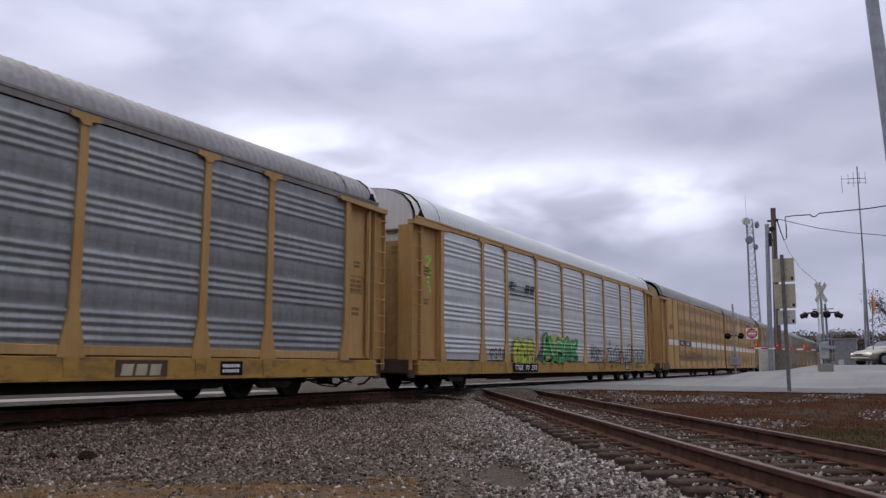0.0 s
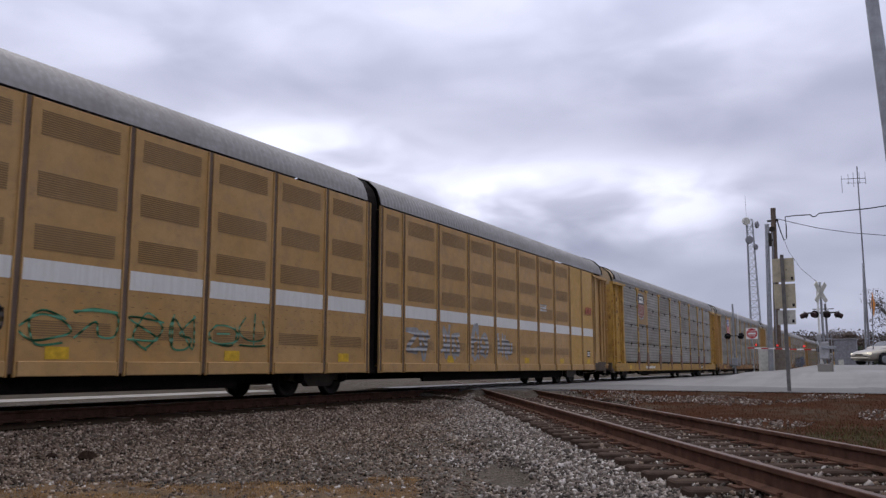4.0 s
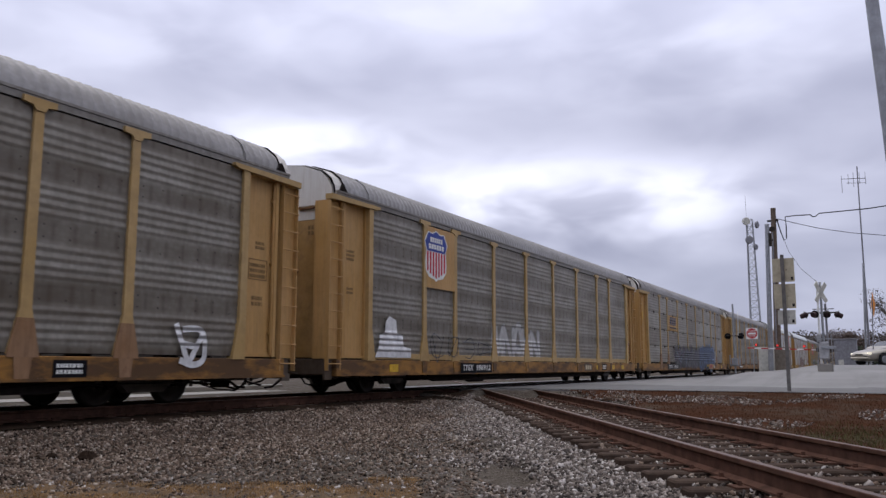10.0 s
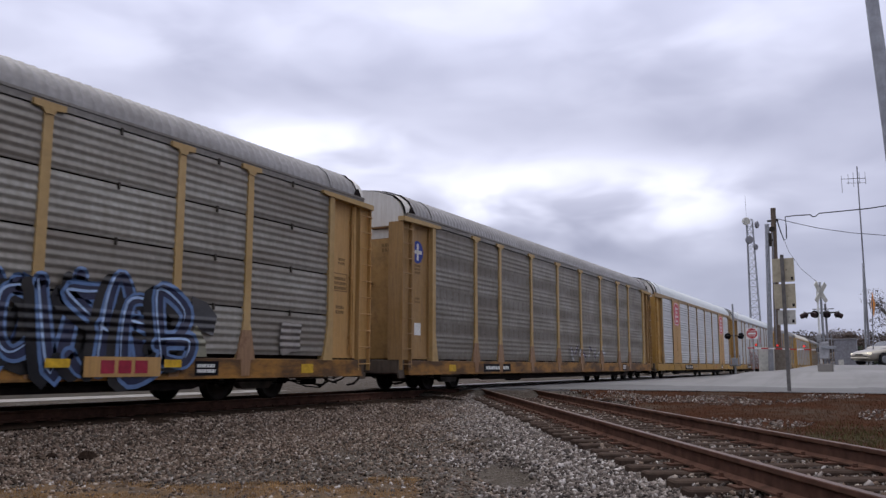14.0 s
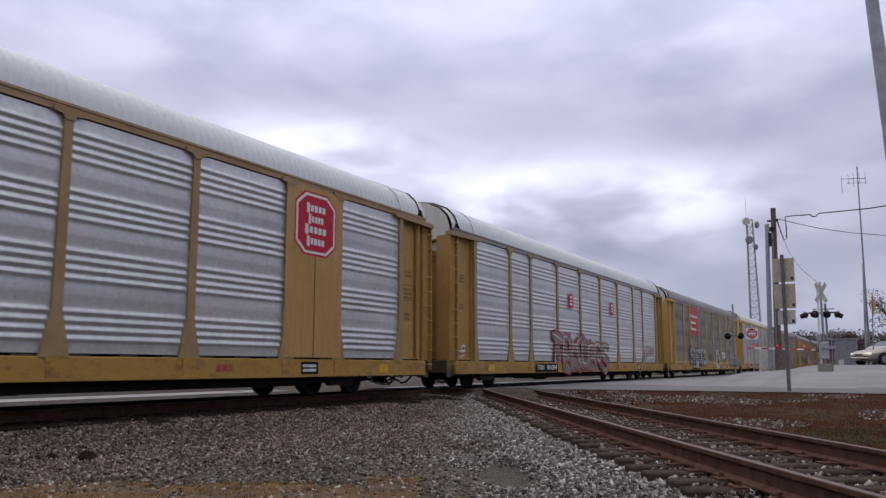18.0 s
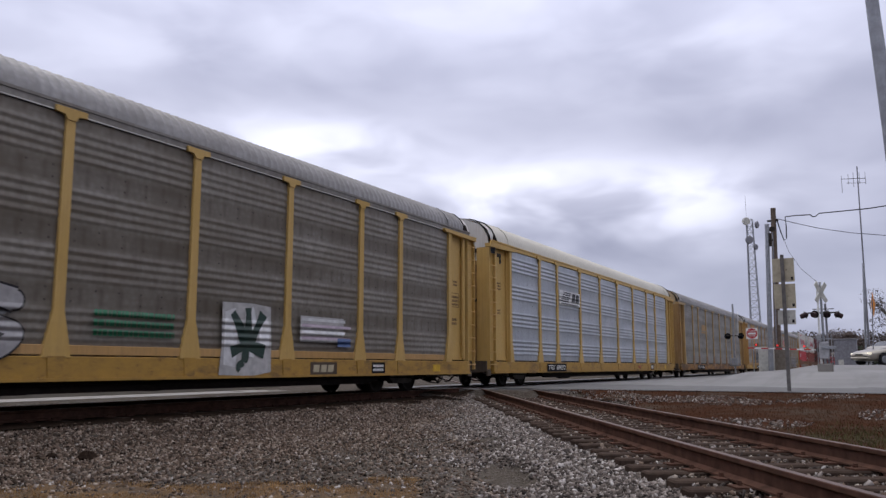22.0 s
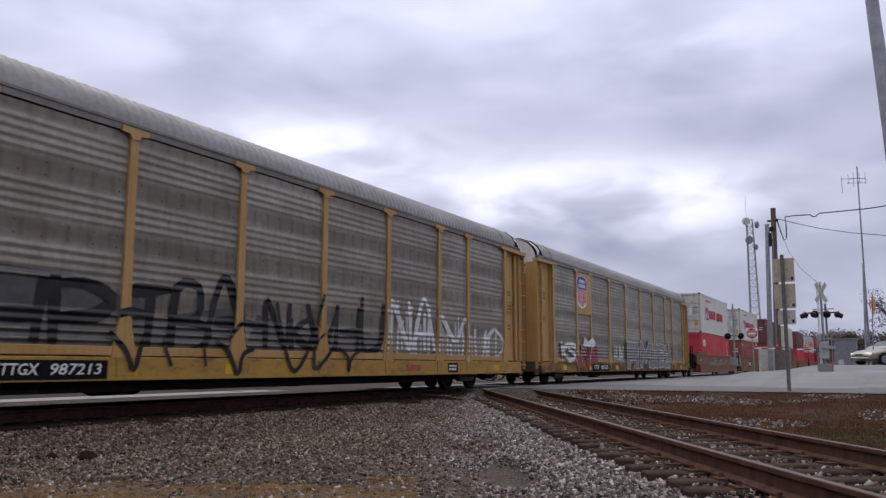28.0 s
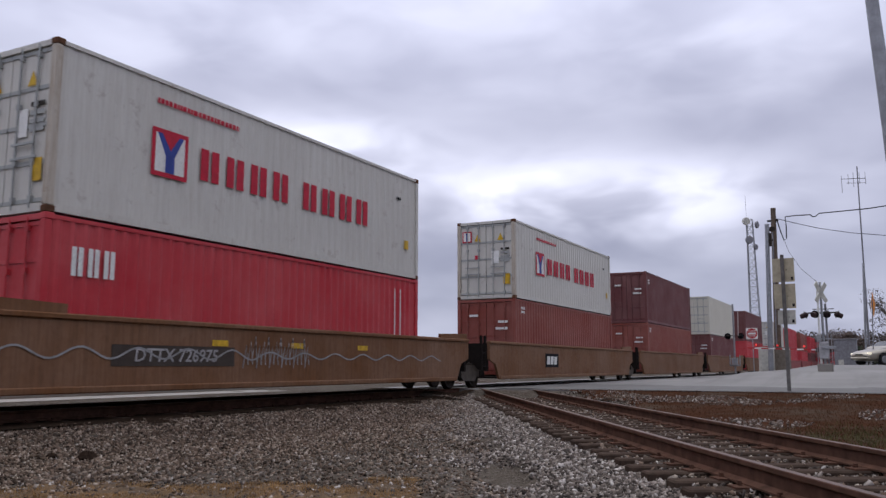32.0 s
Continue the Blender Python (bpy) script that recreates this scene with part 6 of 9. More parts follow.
gl = thing("flasher_mast", "crossing flasher mast with two lamps seen from behind", "crossing signal", (59.30, 8.92, -0.02))
part("mast", Shape().tube([(0, 0, 0), (0, 0.0, 4.95)], 0.06, 10), GALV_POLE, gl)
part("light_arm", Shape().tube([(0, -0.45, 2.80), (0, 0.45, 2.80)], 0.03, 8), STEEL_DARK, gl)
for y in (-0.43, 0.43):
    l2 = part("lamp", HOOD, BLACK, gl, "black hooded flasher lamp", at=(0, y, 2.78))
    part("backing_disc", DISC, BLACK, l2)
part("gate_frame", Shape().box(-0.05, 0.05, -0.35, 0.35, 0.75, 0.82).box(-0.05, 0.05, -0.35, -0.29, 0.75, 1.5).box(-0.05, 0.05, 0.29, 0.35, 0.75, 1.5).box(-0.15, 0.15, -0.18, 0.2, 0.8, 1.3, 0.02), GALV_POLE, gl)
part("whip_aerial", Shape().tube([(0, -0.28, 2.8), (0, -0.33, 4.4)], 0.018, 5), SIGN_WHITE, gl)
part("foundation", Shape().box(-0.3, 0.3, -0.3, 0.3, -0.1, 0.1, 0.02), LOT, gl)

om = thing("marker_sign", "orange diamond sign seen edge-on on a thin post", "road sign", (54.48, 0.55, 0.55))
part("post", Shape().tube([(0, 0, 0), (0, -0.2, 4.45)], 0.03, 8), GREY_POLE, om)
part("plate", Shape().prism([(0, -0.72), (0.5, 0), (0, 0.72), (-0.5, 0)], "y", -0.01, 0.0), ORANGE, om, "orange diamond plate", at=pose(-0.05, -0.2, 3.75, 0, 0, 14))

am = thing("antenna_mast", "tall thin mast with a dipole antenna array", "antenna mast", (67.71, 0.86, 0.6))
part("mast", Shape().tube([(0, 0, 0), (0.0, -0.02, 14.9)], 0.075, 8, 0.04), GREY_POLE, am)
ant = part("antenna_boom", Shape().tube([(0, 1.07, 14.05), (0, -0.53, 13.95)], 0.025, 6), GREY_POLE, am)
for y, a, b in ((1.07, 13.0, 14.3), (0.62, 13.6, 14.4), (0.27, 13.4, 14.5), (-0.13, 13.6, 14.4), (-0.53, 13.5, 14.4)):
    part("dipole", Shape().tube([(0, y, a), (0, y, b)], 0.018, 5), GREY_POLE, ant)
part("dipole", Shape().tube([(0, 0.72, 13.7), (0, -0.48, 13.62)], 0.018, 5), GREY_POLE, ant)
m2 = thing("steel_pole", "short grey steel pole beside the antenna mast", "pole", (67.4, 1.12, 0.6))
part("shaft", Shape().tube([(0, 0, 0), (0, -0.26, 7.6)], 0.085, 8), GALV_POLE, m2)

tw = thing("radio_tower", "tall lattice radio tower with round dish antennas", "radio tower", (191.9, 24.1, 0.0))
lat = Shape()
def _w(z):
    return 1.15 - 0.55 * z / 33.0
for sx, sy in ((-1, -1), (1, -1), (1, 1), (-1, 1)):
    part("leg", Shape().tube([(sx * _w(0), sy * _w(0), 0), (sx * _w(33), sy * _w(33) + 0.3, 33)], 0.09, 6), GALV_POLE, tw)
for k in range(22):
    za, zb = k * 1.5, (k + 1) * 1.5
    br = Shape()
    for i in range(4):
        c0, c1 = ((-1, -1), (1, -1), (1, 1), (-1, 1))[i], ((1, -1), (1, 1), (-1, 1), (-1, -1))[i]
        br.tube([(c0[0] * _w(za), c0[1] * _w(za) + 0.3 * za / 33, za), (c1[0] * _w(zb), c1[1] * _w(zb) + 0.3 * zb / 33, zb)], 0.05, 4)
        br.tube([(c0[0] * _w(zb), c0[1] * _w(zb) + 0.3 * zb / 33, zb), (c1[0] * _w(zb), c1[1] * _w(zb) + 0.3 * zb / 33, zb)], 0.04, 4)
    part("brace", br, GALV_POLE, tw)
DISH = Shape().lathe([(0.0, 0.1), (0.05, 0.5), (0.3, 1.0), (0.75, 1.02), (0.8, 0.95), (0.82, 0.2)], (0, 0, 0), "x", 16).mesh("dish")
for y, z, sc, turn, mt in ((0.95, 32.4, 0.85, 200, SIGN_BACK_W), (-1.0, 31.5, 0.75, 250, GREY_POLE), (0.4, 28.2, 0.85, 190, GREY_POLE), (-0.6, 26.6, 0.65, 240, GREY_POLE)):
    part("dish", DISH, mt, tw, "round drum antenna", at=pose(-1.1, y, z, 0, 0, turn) @ Matrix.Scale(sc, 4))
part("lightning_rod", Shape().tube([(0, 0.9, 33), (0, 0.95, 38.5)], 0.03, 4), GALV_POLE, tw)

lp = thing("light_pole", "tall grey steel light pole by the crossing track", "light pole", (14.41, -0.52, ground_z(14.41, -0.52)))
part("shaft", Shape().tube([(0, 0, 0), (0, 0.2, 4.8), (0.0, 0.30, 6.6), (0.0, 0.42, 9.5)], 0.125, 14, 0.085), GALV_POLE, lp)
part("base_plate", Shape().box(-0.22, 0.22, -0.22, 0.22, -0.02, 0.04, 0.01), GALV_POLE, lp)


# ---- the waiting car ----
def sedan(at):
    car = thing("car", "beige saloon car waiting with headlights on", "car", at)
    # local x runs forward, y to its left; sections (x, half width, underside, shoulder, top)
    secs = ((-2.40, 0.62, 0.42, 0.62, 0.70), (-2.30, 0.76, 0.30, 0.72, 0.88), (-1.9, 0.84, 0.24, 0.78, 0.98), (-1.2, 0.87, 0.22, 0.80, 1.00), (0.0, 0.88, 0.22, 0.80, 0.99),
            (0.9, 0.87, 0.22, 0.79, 0.97), (1.4, 0.85, 0.22, 0.76, 0.92), (1.9, 0.82, 0.24, 0.70, 0.84), (2.2, 0.76, 0.28, 0.64, 0.76), (2.36, 0.66, 0.34, 0.58, 0.68), (2.42, 0.52, 0.42, 0.54, 0.60))
    hull = Shape()
    hull.smooth = True
    for x, w, lo, mid, top in secs:
        hull.v += [(x, -w * 0.80, lo), (x, -w * 0.97, lo + 0.12), (x, -w, mid - 0.12), (x, -w * 0.97, mid), (x, -w * 0.86, top - 0.03), (x, -w * 0.45, top), (x, w * 0.45, top), (x, w * 0.86, top - 0.03), (x, w * 0.97, mid), (x, w, mid - 0.12), (x, w * 0.97, lo + 0.12), (x, w * 0.80, lo)]
    for i in range(len(secs) - 1):
        for k in range(12):
            a, b = i * 12 + k, i * 12 + (k + 1) % 12
            hull.f.append((a, a + 12, b + 12, b))
    hull.f += [tuple(range(12)), tuple(range(len(hull.v) - 1, len(hull.v) - 13, -1))]
    part("body", hull, CAR_PAINT, car)
    cab = Shape()
    a = [(-1.85, 0.97), (-1.15, 1.36), (-0.5, 1.44), (0.15, 1.40), (1.1, 0.96)]
    for (x, z) in a:
        w = 0.84 - 0.20 * (z - 0.92) / 0.5
        cab.v += [(x, -w, z), (x, w, z)]
    cab.f = [(2 * i, 2 * i + 2, 2 * i + 3, 2 * i + 1) for i in range(4)] + [(0, 2, 4, 6, 8), (9, 7, 5, 3, 1)]
    part("cabin", cab, CAR_PAINT, car)
    for sy in (-1, 1):
        w = Shape()
        for q in (((-1.55, 0.98), (-1.1, 1.28), (-0.55, 1.36), (-0.50, 0.98)), ((-0.42, 0.98), (-0.46, 1.36), (0.10, 1.33), (0.80, 0.98))):
            pts = [(x, sy * (0.845 - 0.20 * (z - 0.92) / 0.5 + 0.004), z) for x, z in q]
            w.quad(*(pts if sy > 0 else pts[::-1]))
        part("side_window", w, GLASS_DARK, car, "dark side windows")
        part("headlight", Shape().box(2.14, 2.335, sy * 0.60 - 0.13, sy * 0.60 + 0.13, 0.60, 0.70, 0.03), HEADLIGHT, car, "lit headlamp")
        part("door_mirror", Shape().box(0.72, 0.86, sy * 0.92 - 0.07, sy * 0.92 + 0.07, 0.96, 1.08, 0.03), CAR_PAINT, car)
        part("door_seam", Shape().box(-0.48, -0.465, sy * 0.878 - 0.006, sy * 0.878 + 0.004, 0.40, 0.78), BLACK, car)
        part("side_trim", Shape().box(-1.2, 1.2, sy * 0.875 - 0.01, sy * 0.875 + 0.01, 0.50, 0.56), GREY_POLE, car)
        for x in (-1.45, 1.45):
            part("wheel_arch", Shape().lathe([(-0.012, 0.39), (0.012, 0.39)], (x, sy * 0.862, 0.33), "y", 20), BLACK, car)
            t = part("wheel", Shape().lathe([(-0.1, 0.2), (-0.1, 0.3), (-0.07, 0.33), (0.07, 0.33), (0.1, 0.3), (0.1, 0.2)], (x, sy * 0.80, 0.33), "y", 20), TYRE, car)
            part("hub_cap", Shape().lathe([(-0.012, 0.2), (0.0, 0.21), (0.012, 0.2)], (x, sy * 0.905, 0.33), "y", 16), GALV_POLE, t)
    w = Shape()
    w.quad((1.04, -0.76, 0.955), (1.04, 0.76, 0.955), (0.20, 0.62, 1.39), (0.20, -0.62, 1.39))
    part("windscreen", w, GLASS_DARK, car, at=(0.012, 0, 0.012))
    w = Shape()
    w.quad((-1.80, 0.76, 0.975), (-1.80, -0.76, 0.975), (-1.2, -0.62, 1.34), (-1.2, 0.62, 1.34))
    part("rear_window", w, GLASS_DARK, car, at=(-0.012, 0, 0.012))
    part("grille", Shape().box(2.36, 2.43, -0.30, 0.30, 0.56, 0.63, 0.01), BLACK, car)
    part("bumper", Shape().box(2.16, 2.46, -0.68, 0.68, 0.32, 0.48, 0.07), CAR_PAINT, car)
    return car


sedan(pose(55.6, -0.42, ground_z(55.6, -0.4) + 0.02, 0, 0, 136))


# ---- beyond the main track ----
bd = thing("low_building", "long low white building with flat roof across the yard", "building", (8.0, 45.0, -0.1))
part("wall", Shape().box(-60, 36, 0, 14, 0, 4.6), BUILDING, bd)
part("parapet", Shape().box(-60.2, 36.2, -0.25, 14.2, 4.6, 5.05, 0.02), BUILDING, bd)
for i in range(14):
    part("window", Shape().box(-56 + i * 6.4, -53.4 + i * 6.4, -0.05, 0.0, 1.1, 2.5), GLASS_DARK, bd)
brc = thing("striped_barrier", "black and white diagonally striped barrier panel", "barrier", (20.2, 30.0, -0.09))
part("panel", Shape().box(-1.2, 2.6, 0, 0.06, 0.9, 2.8), SIGN_WHITE, brc)
for i in range(9):
    x = -1.2 + i * 0.42
    part("stripe", Shape().prism([(x, 0.95), (x + 0.2, 0.95), (x - 0.2 + 0.2, 2.75), (x - 0.2, 2.75)], "y", -0.01, 0.0), BLACK, brc)
for x in (-1.0, 2.4):
    part("post", Shape().box(x - 0.06, x + 0.06, 0.06, 0.18, 0, 2.8), STEEL_DARK, brc)
yp = thing("yard_pole", "thin dark pole with arm across the yard", "pole", (32.0, 44.0, -0.09))
part("shaft", Shape().tube([(0, 0, 0), (0, 0, 6.1)], 0.09, 8), STEEL_DARK, yp)
part("arm", Shape().tube([(0, 0, 5.4), (-1.1, 0, 5.2)], 0.05, 6).box(-1.3, -0.9, -0.1, 0.1, 5.0, 5.2), STEEL_DARK, yp)

yq = thing("yard_pole", "thick dark plain pole across the yard", "pole", (45.6, 44.0, -0.09))
part("shaft", Shape().tube([(0, 0, 0), (0, 0, 9.1)], 0.17, 10, 0.15), STEEL_DARK, yq)
part("cap", Shape().lathe([(9.1, 0.17), (9.16, 0.17), (9.2, 0.06)], (0, 0, 0), "z", 10), GALV_POLE, yq)

yt = thing("yard_pole", "tall dark wooden pole beyond the yard", "pole", (46.7, 40.0, -0.09))
part("shaft", Shape().tube([(0, 0, 0), (0, 0, 14.9)], 0.21, 10, 0.16), STEEL_DARK, yt)
part("cap", Shape().lathe([(14.9, 0.16), (14.95, 0.15), (15.0, 0.05)], (0, 0, 0), "z", 10), GALV_POLE, yt)

sm = thing("block_signal", "railway block signal with two round heads on a ladder mast", "railway signal", (42.8, 18.5, -0.1))
part("mast", Shape().tube([(0, 0, 0), (0, 0, 4.9)], 0.07, 10), GALV_POLE, sm)
for z in (3.27, 4.73):
    hd = part("signal_head", Shape().lathe([(-0.04, 0.30), (0.02, 0.31), (0.03, 0.28)], (-0.15, 0, z), "x", 20), BLACK, sm, "round black signal target")
    part("hood", Shape().lathe([(-0.3, 0.11), (-0.04, 0.12)], (-0.15, 0, z), "x", 12), BLACK, hd)
part("ladder", Shape().box(0.25, 0.29, -0.22, -0.18, 0, 4.6).box(0.25, 0.29, 0.18, 0.22, 0, 4.6), GALV_POLE, sm)
for i in range(14):
    part("rung", Shape().tube([(0.27, -0.2, 0.3 + i * 0.31), (0.27, 0.2, 0.3 + i * 0.31)], 0.014, 5), GALV_POLE, sm)

pk = thing("parking_bumper", "dark low barrier with pale stripes in the yard", "barrier", (23.9, 23.4, -0.42))
part("beam", Shape().box(-1.4, 1.7, 0.0, 0.25, 0.02, 0.34, 0.03), BLACK, pk)
for k in range(5):
    part("stripe", Shape().box(-1.25 + 0.46 * k, -1.05 + 0.46 * k, -0.006, -0.001, 0.04, 0.32), SIGN_WHITE, pk, "white stripe")
jb = thing("junction_cabinet", "low white metal cabinet on a dark base beyond the track", "cabinet", (20.9, 20.6, -0.42))
part("body", Shape().box(-1.3, 1.3, -0.4, 0.4, 0.10, 0.78, 0.02), SIGN_BACK_W, jb)
part("plinth", Shape().box(-0.9, 1.2, -0.35, 0.35, -0.15, 0.10), BLACK, jb)
for i in range(3):
    part("vent", Shape().box(-0.5 + 0.7 * i, -0.35 + 0.7 * i, -0.41, -0.4, 0.45, 0.68), STEEL_DARK, jb)


# ---- trees ----
def crown(s, c, r, flat, count, rnd, leaf):
    for _ in range(count):
        a, b, q = rnd.uniform(0, 6.283), rnd.uniform(-1, 1), rnd.random() ** 0.4
        h = math.sqrt(1 - b * b)
        p = Vector((c[0] + r * q * h * math.cos(a), c[1] + r * q * h * math.sin(a), c[2] + r * flat * q * b))
        d = Vector((rnd.gauss(0, 1), rnd.gauss(0, 1), rnd.gauss(0, 1))).normalized()
        e = d.orthogonal().normalized()
        f = d.cross(e)
        k = len(s.v)
        w = leaf * rnd.uniform(0.5, 1.3)
        s.v += [tuple(p - e * w), tuple(p + f * w * 0.7), tuple(p + e * w), tuple(p - f * w * 0.7)]
        s.f.append((k, k + 1, k + 2, k + 3))


def tree(x, y, h, spread_r, mat, seed, density=900, leaf=0.35, label=""):
    rnd = random.Random(seed)
    z0 = ground_z(x, y)
    t = thing("tree", label, "tree", (x, y, z0 - 0.1), "trees")
    tr = Shape().tube([(0, 0, 0), (rnd.uniform(-0.2, 0.2), 0.1, h * 0.4), (rnd.uniform(-0.4, 0.4), 0.2, h * 0.85)], 0.03 * h, 7, 0.006 * h)
    cr = Shape()
    for i in range(11):
        a, b = rnd.uniform(0, 6.28), rnd.uniform(0.3, 0.8) * h
        e = (math.cos(a) * spread_r * rnd.uniform(0.5, 1), math.sin(a) * spread_r * rnd.uniform(0.5, 1), min(h, b + rnd.uniform(0.1, 0.35) * h))
        tr.tube([(0, 0.1, b * 0.8), (e[0] * 0.5, e[1] * 0.5, (b + e[2]) / 2 * 0.97), e], 0.012 * h, 5, 0.003 * h)
        crown(cr, e, spread_r * rnd.uniform(0.28, 0.5), 0.8, density // 11, rnd, leaf)
    part("trunk", tr, BARK, t)
    part("crown", cr, mat, t)
    return t


tree(112, -1.6, 8.8, 3.2, LEAF, 1, 2600, 0.09, "thin late-autumn tree with sparse brown leaves")
tree(118, -7.0, 9.5, 4.0, LEAF, 2, 2600, 0.11, "late-autumn tree with sparse brown leaves")
tree(178, 6.0, 6.4, 4.2, LEAF_RED, 3, 3300, 0.16, "small russet autumn tree behind the road")
tree(186, 12.5, 5.6, 4.6, LEAF, 7, 3000, 0.16, "low brown autumn tree behind the road")
tree(181, 0.5, 5.8, 3.8, LEAF, 8, 2600, 0.16, "low bare brown tree behind the road")
tree(104, 118, 13.5, 5.5, LEAF_GREEN, 4, 2600, 0.4, "dark green broad tree beyond the yard")
tree(112, 121, 15.0, 5.0, LEAF_RED, 5, 2600, 0.4, "russet autumn tree beyond the yard")
tree(119, 120, 13.2, 4.0, LEAF_GREEN, 6, 2000, 0.4, "dark green tree beyond the yard")


def woods():
    s = Shape()
    rnd = random.Random(11)
    for i in range(150):
        a = radians(rnd.uniform(-14, 12))
        d = rnd.uniform(260, 420)
        x, y = d * math.cos(a), d * math.sin(a)
        h = rnd.uniform(8, 14) * d / 330
        s.tube([(x, y, 0), (x, y, h * 0.7)], 0.2, 4, 0.08)
        for _ in range(4):
            crown(s, (x + rnd.gauss(0, 2.2), y + rnd.gauss(0, 2.2), h * rnd.uniform(0.45, 0.8)), rnd.uniform(2.2, 4), 0.9, 210, rnd, 0.36)
    for i in range(90):
        a = radians(rnd.uniform(12, 75))
        d = rnd.uniform(330, 460)
        x, y = d * math.cos(a), d * math.sin(a)
        h = rnd.uniform(8, 13)
        s.tube([(x, y, 0), (x, y, h * 0.7)], 0.2, 4, 0.08)
        for _ in range(3):
            crown(s, (x + rnd.gauss(0, 2.2), y + rnd.gauss(0, 2.2), h * rnd.uniform(0.45, 0.8)), rnd.uniform(2.2, 4), 0.9, 120, rnd, 0.5)
    return s


def tree_line():
    """Unseen belt of bare trees on the near side of the tracks, darkening reflections."""
    s = Shape()
    rnd = random.Random(23)
    for i in range(64):
        a = radians(182 + 169 * (i + rnd.random()) / 64)
        d = rnd.uniform(44, 62)
        x, y = d * math.cos(a), d * math.sin(a)
        h = rnd.uniform(11, 19)
        s.tube([(x, y, -0.6), (x + rnd.uniform(-0.6, 0.6), y, h * 0.8)], 0.25, 5, 0.06)
        for _ in range(6):
            crown(s, (x + rnd.gauss(0, 1.7), y + rnd.gauss(0, 1.7), h * rnd.uniform(0.25, 0.85)), rnd.uniform(1.8, 3.0), 1.0, 55, rnd, 0.55)
    return s


# added out of view, to darken what the zinc walls reflect
whole("tree_line", tree_line(), LEAF, "unseen belt of bare brown trees added on the near side", "woods", kind="stuff")
whole("far_woods", woods(), LEAF, "distant belt of bare brown and dark trees", "woods", kind="stuff")
hedge = Shape()
_r = random.Random(4)
for _i in range(60):
    crown(hedge, (86 + _r.uniform(-1, 1), -14 + 0.27 * _i + _r.uniform(-0.2, 0.2), 1.3 + _r.uniform(-0.3, 0.7)), 0.9, 0.9, 90, _r, 0.16)
whole("hedge", hedge, LEAF_GREEN, "dark scrubby hedge behind the shelter", "hedge", kind="stuff")


# ---- paint on the cars: emblems, numbers and graffiti ----
def spray(name, col, rough=0.5):
    """Thin paint that keeps the relief of the ribbed wall under it."""
    n = Nodes(name)
    a, b = n.noise(5, 5, 0.6), n.noise(1.1, 4, 0.6)
    c = n.mix(n.ramp(a, ((0.3, 0.0), (0.7, 1.0))), lerp3(col, (0, 0, 0), 0.25), tuple(min(0.9, p * 1.25) for p in col))
    c = n.mix(n.math("MULTIPLY", n.ramp(b, ((0.4, 0.0), (0.7, 1.0))), 0.3), c, lerp3(col, (0.13, 0.115, 0.095), 0.6))
    sep = n.t.nodes.new("ShaderNodeSeparateXYZ")
    n.link(n.t.nodes.new("ShaderNodeTexCoord").outputs["Object"], sep.inputs[0])
    u = n.math("FLOORED_MODULO", n.math("SUBTRACT", sep.outputs[2], PANEL0 + 0.16), 0.992)
    rib = n.math("SUBTRACT", 1.0, n.math("COSINE", n.math("MULTIPLY", u, 2 * math.pi / 0.148)))
    rib = n.math("MULTIPLY", rib, n.math("MULTIPLY", n.math("LESS_THAN", u, 0.592), n.math("GREATER_THAN", sep.outputs[2], PANEL0 + 0.1)))
    n.bump(n.math("MULTIPLY", rib, 0.5), 1.0, 0.036)
    return n.set(c, 0.5, 0.0, 0.3)


P_BLACK, P_WHITE, P_SILVER = spray("spray_black", (0.009, 0.009, 0.011)), spray("spray_white", (0.62, 0.62, 0.62)), spray("spray_silver", (0.34, 0.33, 0.33))
P_LIME, P_GREEN, P_MINT = spray("spray_lime", (0.42, 0.44, 0.03)), spray("spray_green", (0.05, 0.30, 0.07)), spray("spray_mint", (0.45, 0.62, 0.42))
P_BLUE, P_SKY, P_NAVY = spray("spray_blue", (0.045, 0.085, 0.20)), spray("spray_sky", (0.30, 0.42, 0.62)), spray("spray_navy", (0.02, 0.025, 0.06))
P_AZURE = spray("spray_azure", (0.10, 0.175, 0.34))
P_SLATE, P_RED, P_OLIVE = spray("spray_slate", (0.055, 0.055, 0.06)), spray("spray_red", (0.30, 0.015, 0.04)), spray("spray_olive", (0.27, 0.26, 0.19))
P_GHOST, P_PURPLE, P_TEAL = spray("spray_ghost", (0.27, 0.27, 0.27)), spray("spray_purple", (0.075, 0.052, 0.085)), spray("spray_teal", (0.03, 0.16, 0.08))
P_LILAC = spray("spray_lilac", (0.36, 0.29, 0.34))
P_STONE = spray("spray_stone", (0.19, 0.17, 0.14))
P_PALE, P_TIN = spray("spray_pale", (0.42, 0.41, 0.40)), spray("spray_tin", (0.20, 0.19, 0.18))
P_SOOT = spray("spray_soot", (0.075, 0.073, 0.075))
P_COAL = spray("spray_coal", (0.10, 0.10, 0.108))
MARK_CREAM, MARK_BROWN = spray("mark_cream", (0.46, 0.40, 0.27)), spray("mark_brown", (0.065, 0.042, 0.026))
MARK_NAVY = spray("emblem_navy", (0.05, 0.042, 0.06))


